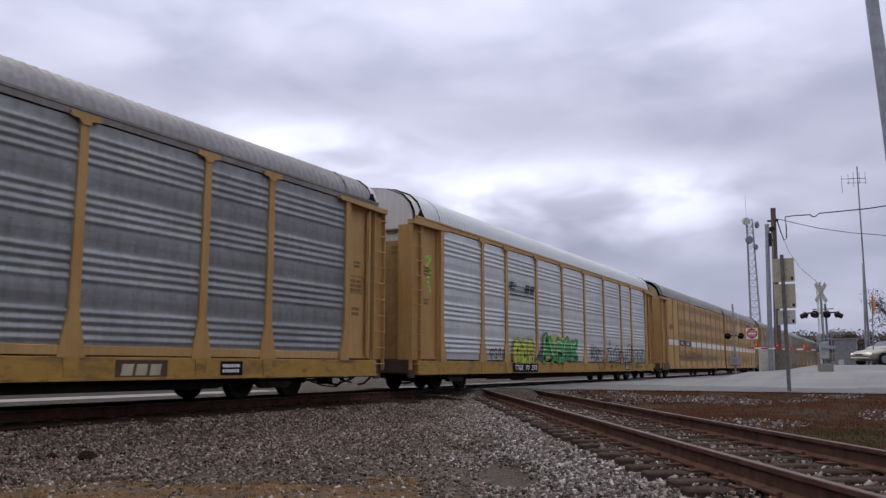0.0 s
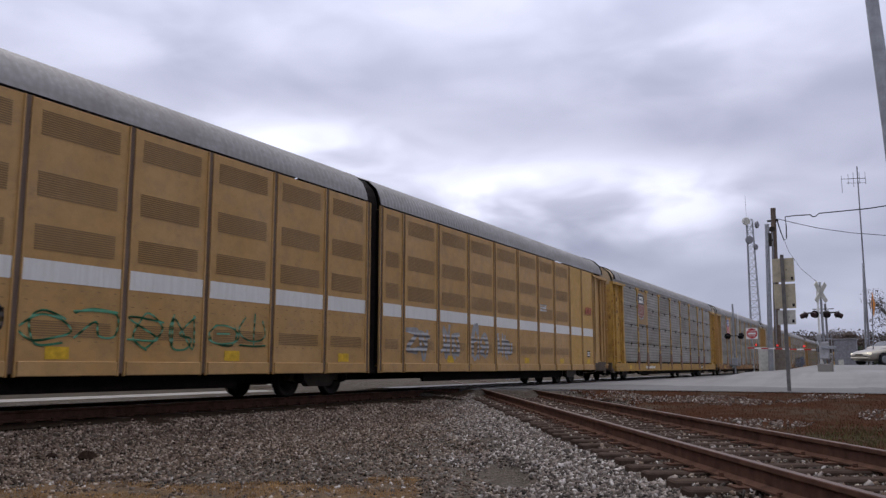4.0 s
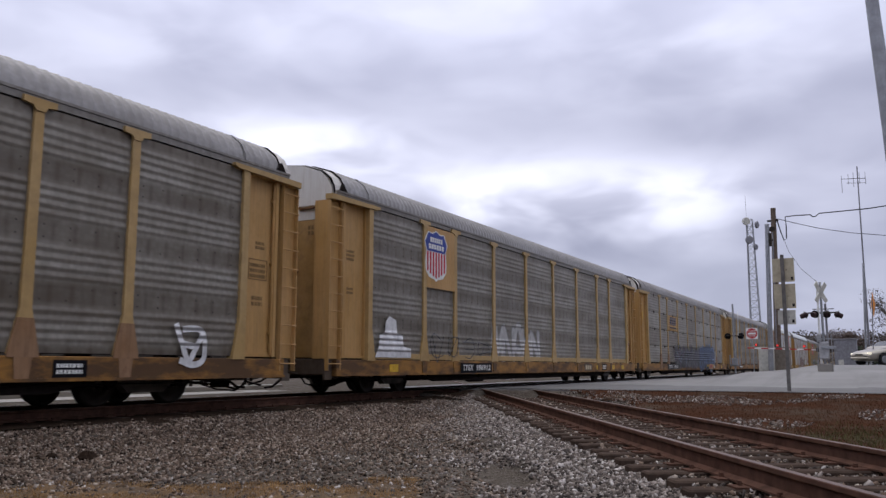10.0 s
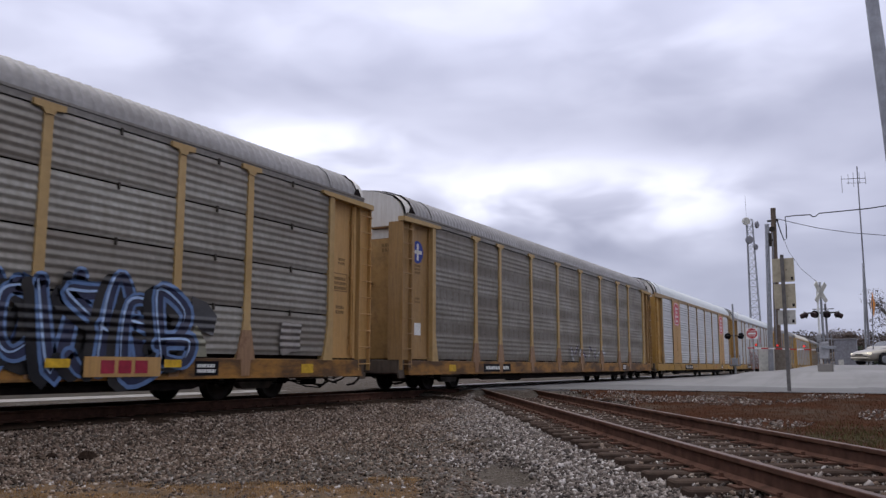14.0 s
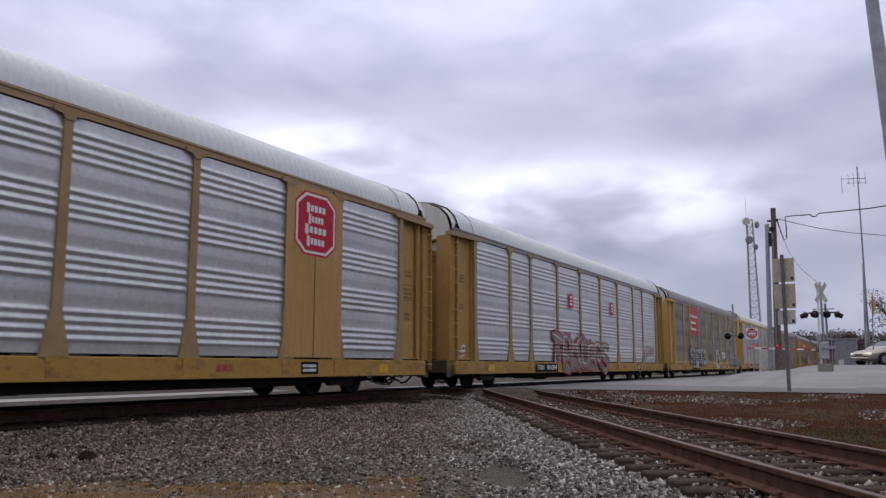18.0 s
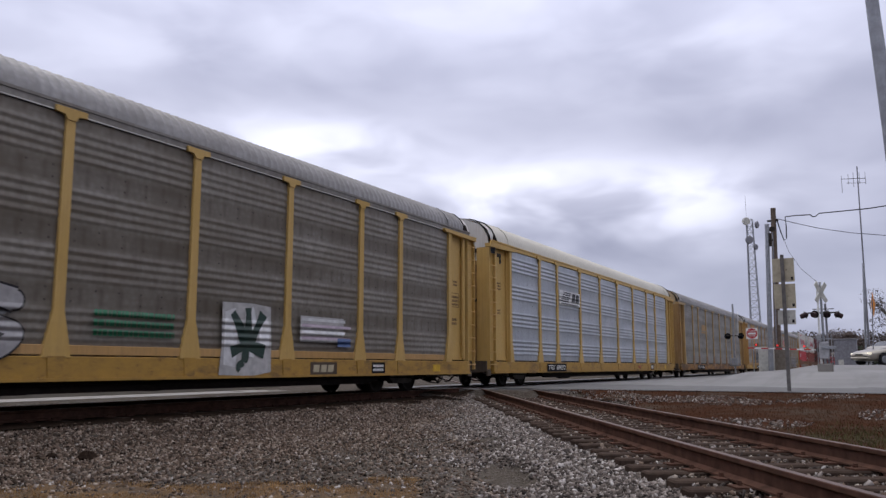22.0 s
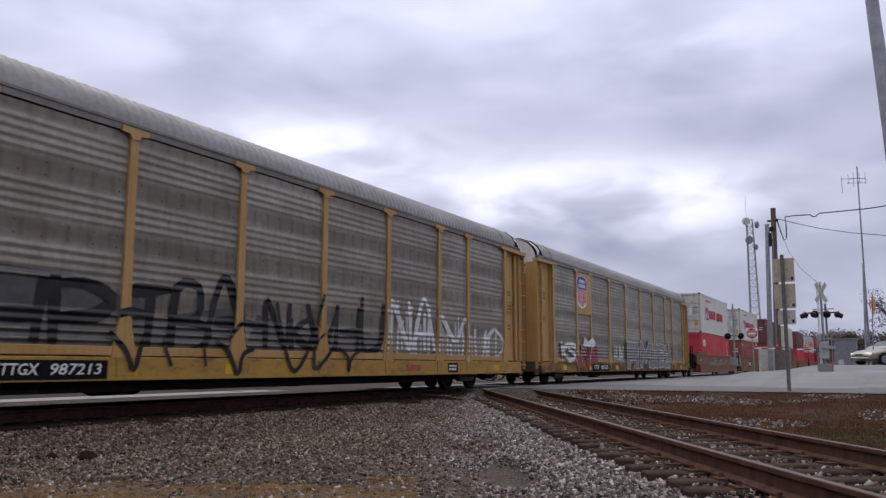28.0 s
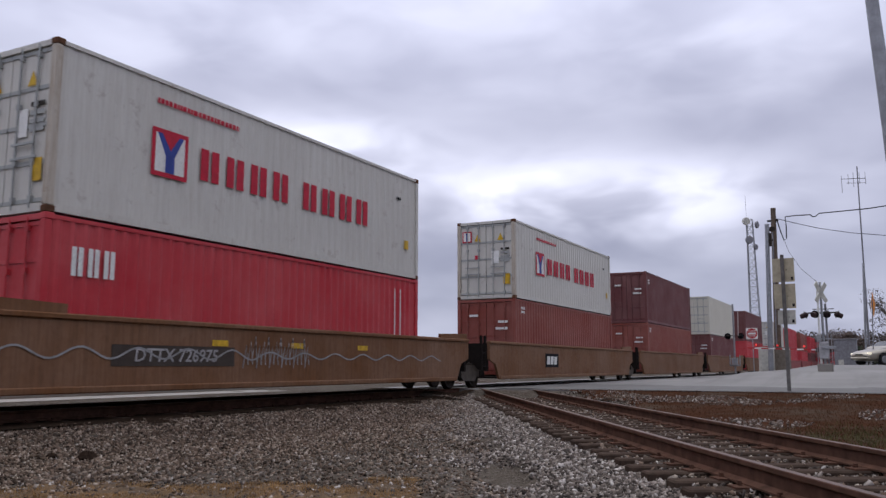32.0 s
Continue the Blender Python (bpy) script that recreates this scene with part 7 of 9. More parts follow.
def curve_pts(pts, n=6, closed=False):
    """Smooth points through a short list of them."""
    out, m = [], len(pts)
    for i in range(m if closed else m - 1):
        p = [Vector((*pts[(i + k) % m], 0)) if closed else Vector((*pts[min(max(i + k, 0), m - 1)], 0)) for k in (-1, 0, 1, 2)]
        for j in range(n):
            t = j / n
            q = 0.5 * ((2 * p[1]) + (p[2] - p[0]) * t + (2 * p[0] - 5 * p[1] + 4 * p[2] - p[3]) * t * t + (3 * p[1] - p[0] - 3 * p[2] + p[3]) * t ** 3)
            out.append((q.x, q.y))
    if not closed:
        out.append(tuple(pts[-1]))
    return out


STROKES = (
    (((0.15, 0.0), (0.1, 0.5), (0.2, 1.0), (0.7, 0.95), (0.8, 0.7), (0.35, 0.5), (0.8, 0.05)),),
    (((0.8, 0.85), (0.4, 1.0), (0.15, 0.7), (0.2, 0.2), (0.5, 0.0), (0.85, 0.2)), ((0.3, 0.5), (0.75, 0.5))),
    (((0.1, 0.0), (0.35, 0.95), (0.55, 1.0), (0.85, 0.0)), ((0.25, 0.4), (0.75, 0.4))),
    (((0.8, 0.9), (0.3, 0.95), (0.2, 0.65), (0.7, 0.45), (0.75, 0.1), (0.2, 0.05)),),
    (((0.15, 0.0), (0.15, 1.0), (0.75, 0.1), (0.8, 1.0)),),
    (((0.05, 0.95), (0.5, 1.0), (0.95, 0.92)), ((0.5, 1.0), (0.45, 0.5), (0.5, 0.0))),
    (((0.5, 1.0), (0.15, 0.75), (0.2, 0.2), (0.55, 0.0), (0.85, 0.3), (0.8, 0.8), (0.5, 1.0)),),
    (((0.15, 1.0), (0.2, 0.0)), ((0.85, 1.0), (0.25, 0.5), (0.9, 0.0))),
)


def tag_strokes(x, z, w, h, n, seed, slant=0.1, wobble=0.13):
    """Looping strokes spread over a box, turned and mirrored at random; they spell nothing."""
    rnd = random.Random(seed)
    out, cw = [], w / n
    for i in range(n):
        g = STROKES[rnd.randrange(len(STROKES))] + STROKES[rnd.randrange(len(STROKES))][:1]
        hh, zz = h * rnd.uniform(0.8, 1.15), z + rnd.uniform(-0.08, 0.08) * h
        for st in g:
            mx, mz, sw = rnd.random() < 0.5, rnd.random() < 0.5, rnd.random() < 0.35
            pts = []
            for a, b in st:
                a, b = (1 - a if mx else a), (1 - b if mz else b)
                a, b = (b, a) if sw else (a, b)
                pts.append((x + (i + 0.02 + 0.96 * (a + rnd.uniform(-wobble, wobble))) * cw + slant * b * h * 0.3, zz + (b + rnd.uniform(-wobble, wobble)) * hh))
            out.append(curve_pts(pts, 6))
    return out


def blob(cx, cz, rx, rz, rnd, k=0.0, lumps=9):
    """A swollen closed outline; the same rnd state gives the same lumps at each size k."""
    pts = []
    for i in range(lumps):
        a = 2 * math.pi * i / lumps
        r = 1.0 + rnd.uniform(-0.2, 0.16)
        c, q = math.cos(a), math.sin(a)
        sq = 1.0 / max(abs(c), abs(q)) ** 0.55
        pts.append((cx + (rx * r * sq * c) + k * c, cz + (rz * r * sq * q) + k * q))
    return curve_pts(pts, 4, True)


def sheet_of(poly, y):
    return Shape().prism(poly[::-1], "y", y - 0.001, y)


def graffiti(car, x0, x1, z0, z1, n, seed, fill, line, gleam=None, glow_col=None, fat=0.42, label="sprayed graffiti piece in bulging letters", edge=None, bold=1.0):
    """Swollen letters that overlap: halo, outline, body, inner strokes and gleam."""
    rnd = random.Random(seed)
    cw, cz, h = (x1 - x0) / n, (z0 + z1) / 2, (z1 - z0) / 2
    root = None

    def coat(name, shape, mat):
        nonlocal root
        if root is None:
            root = part("graffiti", shape, mat, car, label)
            return
        tagged(part(name, shape, mat, root), kind="stuff" if name in ("inner_line", "highlight") else "")

    line_w = 0.035
    if glow_col is not None:
        for i in range(n):
            r2 = random.Random(seed * 31 + i)
            coat("halo", sheet_of(blob(x0 + (i + 0.5) * cw, cz, cw * 0.52, h * 0.86, r2, 0.15), FACE + 0.001 - 0.0004 * i), glow_col)
    for i in range(n):
        cx, y = x0 + (i + 0.5) * cw + rnd.uniform(-0.05, 0.05) * cw, FACE - 0.002 - 0.005 * i
        rx, rz, up = cw * rnd.uniform(0.44, 0.54), h * rnd.uniform(0.74, 0.9), rnd.uniform(-0.08, 0.08) * h
        for k, mat, dy in ((line_w, line, 0.0), (0.0, fill, 0.0012)) if edge is None else ((line_w, line, 0.0), (0.0, edge, 0.0006), (-0.03, fill, 0.0012)):
            r2 = random.Random(seed * 77 + i)
            coat("outline" if k >= 0 and mat is not fill else "letter", sheet_of(blob(cx, cz + up, rx, rz, r2, k), y - dy), mat)
        inner = Shape()
        for q in range(3):
            a, b = cx + rnd.uniform(-0.35, 0.35) * cw, cz + up + rnd.uniform(-0.55, 0.45) * h
            ang, ln = rnd.choice((0.1, 1.4, 1.6, 2.4, 0.7)) + rnd.uniform(-0.3, 0.3), rnd.uniform(0.25, 0.55) * h
            pts = curve_pts([(a - ln * math.cos(ang) / 2, b - ln * math.sin(ang) / 2), (a + rnd.uniform(-0.07, 0.07), b + rnd.uniform(-0.07, 0.07)), (a + ln * math.cos(ang) / 2, b + ln * math.sin(ang) / 2)], 4)
            inner.blade(pts, bold * rnd.uniform(0.05, 0.11), y - 0.0022 - 0.0003 * q)
        coat("inner_line", inner, line)
        if gleam is not None:
            shine = Shape()
            for q in range(2):
                a, b = cx - rx * rnd.uniform(0.3, 0.75), cz + up + rz * rnd.uniform(0.0, 0.7)
                shine.blade(curve_pts([(a, b - 0.28 * h), (a - 0.02, b), (a + 0.12 * cw, b + 0.2 * h)], 4), 0.05, y - 0.0032 - 0.0003 * q)
            coat("highlight", shine, gleam)
    return root


def wild(car, x0, x1, z0, z1, n, seed, back, fills, edges, label, wide=0.2, backing=True):
    """Interlocking pointed strokes over a jagged dark ground, with pale edges."""
    rnd = random.Random(seed)
    h = z1 - z0
    root = None
    if backing:
        top, bot, x, up = [], [], x0, True
        while x < x1:
            top.append((x, z0 + h * (rnd.uniform(0.82, 1.08) if up else rnd.uniform(0.6, 0.8))))
            bot.append((x + rnd.uniform(-0.05, 0.05), z0 + h * rnd.uniform(-0.02, 0.10)))
            x, up = x + rnd.uniform(0.12, 0.3), not up
        root = part("graffiti", sheet_of(bot + top[::-1], FACE + 0.001), back, car, label)
    k = 0
    for f, mat in enumerate(fills):
        for i in range(n):
            cx, cz = x0 + (i + rnd.random()) * (x1 - x0) / n, z0 + h * rnd.uniform(0.3, 0.7)
            ang = rnd.choice((1.15, 1.35, 1.6, 1.85, 2.1, 0.6, 2.6)) + rnd.uniform(-0.15, 0.15)
            ln, bend = h * rnd.uniform(0.55, 0.95), rnd.uniform(-0.2, 0.2) * h
            dx, dz = math.cos(ang), math.sin(ang)
            lo = (cx - dx * ln / 2, max(z0, cz - dz * ln / 2))
            hi = (cx + dx * ln / 2, min(z1 + 0.05, cz + dz * ln / 2))
            pts = curve_pts([lo, (cx - dz * bend, cz + dx * bend), hi], 5)
            w, y = wide * rnd.uniform(0.6, 1.3), FACE - 0.002 - 0.0009 * (k % 20)
            s = Shape().blade(pts, w, y)
            if root is None:
                root = part("graffiti", s, mat, car, label)
            else:
                part("stroke", s, mat, root)
            if rnd.random() < 0.75 and edges:
                part("edge_line", Shape().blade([(p - w * 0.42 * dz, q + w * 0.42 * dx) for p, q in pts[1:]], 0.024, y - 0.0004), edges[k % len(edges)], root)
            k += 1
    return root


def scrawl(car, x0, x1, z0, z1, n, seed, mat, width=0.045, label="thin sprayed scrawl"):
    root = None
    for i, p in enumerate(tag_strokes(x0, z0, x1 - x0, z1 - z0, n, seed, 0.2, 0.1)):
        s = Shape().ribbon(p, width, FACE - 0.009 - 0.0004 * (i % 4), 0.0015)
        if root is None:
            root = part("graffiti", s, mat, car, label)
        else:
            part("stroke", s, mat, root)
    return root


# loose letter skeletons in a unit box, for painted pieces that spell nothing
GLYPHS = {
    "a": (((0.02, 0.0), (0.38, 1.0), (0.62, 1.0), (0.98, 0.0)), ((0.2, 0.38), (0.8, 0.38))),
    "b": (((0.15, 0.0), (0.15, 1.0), (0.75, 0.95), (0.75, 0.6), (0.2, 0.5)), ((0.2, 0.5), (0.88, 0.4), (0.8, 0.02), (0.15, 0.0))),
    "c": (((0.92, 0.85), (0.55, 1.0), (0.12, 0.75), (0.12, 0.25), (0.5, 0.0), (0.95, 0.15)),),
    "e": (((0.9, 1.0), (0.15, 0.97), (0.15, 0.03), (0.92, 0.0)), ((0.15, 0.5), (0.75, 0.5))),
    "h": (((0.15, 0.0), (0.15, 1.0)), ((0.85, 0.0), (0.85, 1.0)), ((0.15, 0.48), (0.85, 0.48))),
    "i": (((0.5, 0.0), (0.5, 1.0)),),
    "k": (((0.15, 1.0), (0.2, 0.0)), ((0.9, 1.0), (0.3, 0.5), (0.95, 0.0))),
    "m": (((0.08, 0.0), (0.12, 1.0), (0.5, 0.4), (0.88, 1.0), (0.92, 0.0)),),
    "n": (((0.12, 0.0), (0.15, 1.0), (0.8, 0.05), (0.85, 1.0)),),
    "o": (((0.5, 1.0), (0.1, 0.72), (0.12, 0.25), (0.5, 0.0), (0.9, 0.28), (0.88, 0.75), (0.5, 1.0)),),
    "p": (((0.2, -0.05), (0.25, 1.0)), ((0.02, 0.93), (0.6, 1.02), (0.92, 0.75), (0.7, 0.45), (0.3, 0.45))),
    "r": (((0.15, 0.0), (0.15, 1.0), (0.7, 0.97), (0.8, 0.65), (0.2, 0.5)), ((0.4, 0.5), (0.95, 0.0))),
    "s": (((0.9, 0.88), (0.4, 1.0), (0.12, 0.75), (0.5, 0.52), (0.88, 0.3), (0.6, 0.0), (0.08, 0.1)),),
    "t": (((0.0, 0.95), (1.0, 0.95)), ((0.5, 0.95), (0.45, 0.0))),
    "u": (((0.1, 1.0), (0.14, 0.2), (0.5, 0.0), (0.86, 0.2), (0.9, 1.0)),),
    "v": (((0.05, 1.0), (0.5, 0.0), (0.95, 1.0)),),
}


def thrown(car, word, x0, x1, z0, z1, wide, fill, line, label, rim=0.035, shade=None, gleam=None, round_ends=True, seed=1, y=None, wobble=0.09, lap=1.15, step=0.0085):
    """A row of thick painted strokes: shadow, outline, body and gleam, letter over letter."""
    rnd = random.Random(seed)
    face = (FACE if y is None else y) - 0.003
    n = len(word)
    cw, h = (x1 - x0) / n, z1 - z0
    root = None

    def lay(name, shape, mat):
        nonlocal root
        if root is None:
            root = part("graffiti", shape, mat, car, label)
        else:
            part(name, shape, mat, root)

    def thick(shape, pts, w, at, phase):
        shape.swell(pts, w, at, phase, 1.0 if round_ends else 0.35)
        for p in (pts[0], pts[-1]) if round_ends else ():
            shape.quad(*[(p[0] + w * 0.46 * math.cos(a), at, p[1] + w * 0.46 * math.sin(a)) for a in [-k * 0.5236 for k in range(12)]])

    for i, g in enumerate(word):
        hh, up, lean = h * rnd.uniform(0.86, 1.08), rnd.uniform(-0.06, 0.06) * h, rnd.uniform(-0.25, 0.35)
        strokes = []
        for st in GLYPHS[g]:
            pts = [(x0 + (i + 0.5 + lap * (a - 0.5) + rnd.uniform(-wobble, wobble)) * cw + lean * (b - 0.5) * wide, z0 + up + (b + rnd.uniform(-wobble, wobble) * 0.8) * hh) for a, b in st]
            strokes.append(curve_pts(pts, 6 if round_ends else 3))
        at = face - step * i
        for k, (dx, w, mat, name) in enumerate(((-0.22, wide + rim, shade, "shadow"), (0.0, wide + 2 * rim, line, "outline"), (0.0, wide, fill, "letter"))):
            if mat is None:
                continue
            s = Shape()
            for q, p in enumerate(strokes):
                thick(s, [(a + dx, b + dx * 0.35) for a, b in p], w, at - 0.0022 * k - 0.0004 * q, i * 1.7 + q)
            lay(name, s, mat)
        if gleam is not None:
            s = Shape()
            for q, p in enumerate(strokes):
                m = max(2, len(p) * 2 // 3)
                s.blade([(a - wide * 0.30, b + wide * 0.12) for a, b in p[:m]], 0.05, at - 0.0068 - 0.0003 * q)
            lay("highlight", s, gleam)
    return root


def patch(car, name, x0, x1, z0, z1, mat, y=None, label="", parent=None):
    yy = FACE if y is None else y
    return part(name, Shape().box(x0, x1, yy - 0.003, yy, z0, z1), mat, parent or car, label)


def outline_plate(car, name, pts, y, mat, label="", parent=None):
    return part(name, Shape().prism(pts[::-1], "y", y - 0.003, y), mat, parent or car, label)


def shield(car, x, z, w, h, top_mat, red, faded=False):
    """A shield: dark head with pale bars, striped body."""
    half = [(0, 0.50), (0.18, 0.44), (0.34, 0.46), (0.40, 0.40), (0.50, 0.26), (0.42, 0.08), (0.46, -0.15), (0.44, -0.30), (0.30, -0.43), (0.10, -0.46), (0, -0.50)]
    full = [(x + a * w, z + b * h) for a, b in half] + [(x - a * w, z + b * h) for a, b in reversed(half[1:-1])]
    back = outline_plate(car, "emblem", [(x + (p - x) * 1.07, z + (q - z) * 1.05) for p, q in full], FACE - 0.003, LETTER if not faded else P_GHOST, "shield emblem with stripes")
    head = [(a, b) for a, b in half if b >= 0.08]
    hp = [(x + a * w, z + b * h) for a, b in head] + [(x - a * w, z + b * h) for a, b in reversed(head[1:])]
    outline_plate(car, "emblem_head", hp, FACE - 0.007, top_mat, "", back)
    for r, (bw, bz) in enumerate(((0.58, 0.32), (0.72, 0.18))):
        for k in range(6):
            cx = x - bw * w / 2 + (k + 0.5) * bw * w / 6
            patch(car, "emblem_bar", cx - bw * w / 16, cx + bw * w / 16, z + (bz - 0.05) * h, z + (bz + 0.05) * h, LETTER, FACE - 0.011, "", back)
    for k in range(-3, 4):
        cx = x + k * 0.128 * w
        bot = -0.46 + 0.035 * abs(k) ** 1.2
        patch(car, "emblem_stripe", cx - 0.034 * w, cx + 0.034 * w, z + bot * h, z + 0.07 * h, red, FACE - 0.007, "", back)
    return back


def owner_blocks(car, x, z, w, h, mat, n=3, back=None):
    """An owner's mark as plain slanted blocks."""
    host = car
    if back is not None:
        host = patch(car, "mark_plate", x - w * 0.62, x + w * 0.62, z - h * 0.85, z + h * 0.85, back, -HALF - 0.053)
    for k in range(n):
        a = x - w / 2 + k * w / n
        b = a + w / n * 0.78
        part("mark_block", Shape().prism([(a, z - h / 2), (b, z - h / 2), (b + h * 0.2, z + h / 2), (a + h * 0.2, z + h / 2)][::-1], "y", -HALF - 0.062, -HALF - 0.057), mat, host, "plain block of an owner's mark")


def number(car, text, x, wide=2.4, z=0.665, back=BLACK):
    plate_text(car, text, x, z, 0.25, -HALF - 0.087, back, wide, 0.18)


def yellow_tabs(car, xs, z=0.67):
    for x in xs:
        part("yellow_plate", STICKER_MESH, STICKER, car, "bright yellow reflective plate", (x, -HALF - 0.052, z))


def door_notes(car, seed, mat=STENCIL):
    """Small stencilled notes by the doors, as bars."""
    y = -HALF + 0.097
    for x, z, w, h, r in ((LEN - 1.15, 2.75, 0.5, 0.35, 3), (LEN - 1.15, 2.1, 0.35, 0.25, 2), (LEN - 1.1, 3.3, 0.3, 0.2, 2), (1.2, 3.5, 0.4, 0.3, 3), (1.2, 2.6, 0.3, 0.2, 2)):
        bars(car, x, z, w, h, r, y, mat, seed)
    part("notice_frame", Shape().box(LEN - 1.45, LEN - 0.85, y - 0.004, y, 2.98, 3.0).box(LEN - 1.45, LEN - 0.85, y - 0.004, y, 2.55, 2.57).box(LEN - 1.45, LEN - 1.43, y - 0.004, y, 2.55, 3.0).box(LEN - 0.87, LEN - 0.85, y - 0.004, y, 2.55, 3.0), mat, car)
    s = Shape()
    rnd = random.Random(seed)
    for row, zz in ((0, 4.12), (1, 3.98)):
        for k in range(5):
            s.box(0.264, 0.268, -0.95 - 0.1 * k, -0.88 - 0.1 * k, zz - 0.05, zz + 0.05)
    for k in range(9):
        s.box(0.264, 0.268, -1.2 + 0.09 * k, -1.14 + 0.09 * k, 4.62, 4.68)
    tagged(part("end_lettering", s, mat, car), kind="stuff")


for key, car in RACKS.items():
    if key in "ABDEFGHIJKLMNO":
        door_notes(car, ord(key))
        yellow_tabs(car, (25.38,) if key in "BILMG" else (3.14, 25.38) if key in "KNO" else (3.14,), 0.67)
        part("sill_mark", Shape().box(21.87, 22.51, -HALF - 0.057, -HALF - 0.052, 0.54, 0.82), BLACK, car, "black data panel")
        bars(car, 22.18, 0.68, 0.5, 0.2, 2, -HALF - 0.058, LETTER, ord(key))

c = RACKS["A"]
owner_blocks(c, 19.9, 0.66, 0.95, 0.2, MARK_CREAM, 3, MARK_BROWN)
bars(c, 1.2, 1.6, 0.4, 0.2, 2, -HALF + 0.097, BLACK, 3)

c = RACKS["B"]
number(c, "TTGX 70 293", 8.43)
part("emblem", Shape().prism([(7.08, 3.42), (7.41, 3.42), (7.71, 3.72), (7.08, 3.72)][::-1], "y", FACE - 0.004, FACE), P_BLACK, c, "black railway emblem of slanted bars")
for k in range(4):
    patch(c, "emblem_bar", 7.11 + 0.1 * k, 8.27 + 0.06 * k, 3.44 + 0.075 * k, 3.47 + 0.075 * k, SILVER if k % 2 else P_BLACK, FACE - 0.006)
for a in (8.42, 8.92):
    part("emblem_block", Shape().prism([(a, 3.40), (a + 0.4, 3.40), (a + 0.52, 3.72), (a + 0.12, 3.72)][::-1], "y", FACE - 0.004, FACE), P_BLACK, c)
bars(c, 8.21, 3.28, 2.3, 0.1, 1, FACE, P_BLACK, 8)
graffiti(c, 7.35, 9.2, 0.72, 1.70, 3, 3, P_LIME, P_BLACK, None, spray("spray_haze", (0.34, 0.38, 0.14)), 0.46, "yellow-green bubble graffiti outlined in black")
outline_plate(c, "graffiti", [(9.35, 0.93), (10.3, 0.93), (11.1, 1.45), (11.2, 1.8), (10.5, 1.7), (9.9, 1.35)], FACE + 0.001, P_SLATE, "dark shadow of a sprayed piece")
outline_plate(c, "graffiti", [(10.2, 1.0), (14.2, 1.0), (14.1, 1.75), (12.6, 1.85), (11.6, 2.0), (10.2, 1.85)], FACE + 0.0005, spray("spray_mist", (0.40, 0.42, 0.12)), "yellow haze behind a sprayed piece")
thrown(c, "avbak", 10.3, 14.15, 1.04, 1.76, 0.36, P_GREEN, P_BLACK, "green painted letters with dark outlines", 0.03, None, P_MINT, True, 9, None, 0.14, 1.3)
scrawl(c, 5.26, 6.56, 1.0, 1.3, 4, 21, P_BLACK, 0.03)
scrawl(c, 16.09, 17.29, 1.0, 1.75, 4, 22, P_BLACK, 0.04)
scrawl(c, 17.09, 25.60, 0.62, 1.75, 7, 23, P_BLACK, 0.045)
scrawl(c, 18.88, 25.41, 0.9, 1.6, 4, 24, P_BLACK, 0.03)
part("graffiti", Shape().ribbon(curve_pts([(1.1, 3.9), (1.5, 3.95), (1.2, 3.6), (1.55, 3.5), (1.3, 3.3), (1.45, 2.9)]), 0.1, -HALF + 0.096, 0.002), spray("spray_acid", (0.3, 0.55, 0.05)), c, "green scribble on the end panel")

c = RACKS["C"]
owner_blocks(c, 2.85, 3.18, 0.85, 0.30, FADED_RED)
owner_blocks(c, 40.55, 3.18, 0.85, 0.30, FADED_RED)
for k in (0, 2, 3, 4, 6, 8, 10):
    part("yellow_plate", STICKER_MESH, STICKER, c, "faded yellow reflective plate", (OCHRE_POSTS[k] + 0.8, -HALF - 0.026, 0.93))
for k in (2, 5, 7, 9):
    part("yellow_plate", STICKER_MESH, STICKER, c, "faded yellow reflective plate", (OCHRE_POSTS_REAR[k] + 0.8, -HALF - 0.026, 0.93))
for i, (mat, n) in enumerate(((P_BLACK, 4), (P_BLACK, 4), (P_BLACK, 3), (P_BLACK, 3), (P_TEAL, 2), (P_TEAL, 2), (P_TEAL, 2))):
    x, x2 = OCHRE_POSTS[i + 2], OCHRE_POSTS[i + 3]
    s = Shape()
    for k, p in enumerate(tag_strokes(x + 0.1, 1.08, x2 - x - 0.25, 0.62, n, 40 + i, 0.15, 0.08)):
        s.ribbon(p, 0.035, -HALF - 0.031 - 0.0004 * (k % 4), 0.0015)
    part("graffiti", s, mat, c, "sprayed line of loose letters")
for i in range(4):
    s = Shape()
    for k, p in enumerate(tag_strokes(24.4 + i * 2.05, 1.05, 1.3, 0.8, 2, 60 + i)):
        s.ribbon(p, 0.12, -HALF - 0.031 - 0.0004 * (k % 4), 0.0015)
    part("graffiti", s, P_GHOST, c, "faint pale graffiti")
bars(c, OCHRE_POSTS_REAR[6] + 0.55, 2.98, 0.7, 0.30, 3, -HALF - 0.031, P_WHITE, 5)
patch(c, "data_panel", 40.35, 40.75, 1.12, 1.40, BLACK, -HALF - 0.024)
bars(c, 40.55, 1.26, 0.32, 0.2, 2, -HALF - 0.029, LETTER, 4)
patch(c, "yellow_plate", 0.75, 1.3, 1.5, 1.66, STICKER, -HALF + 0.096)

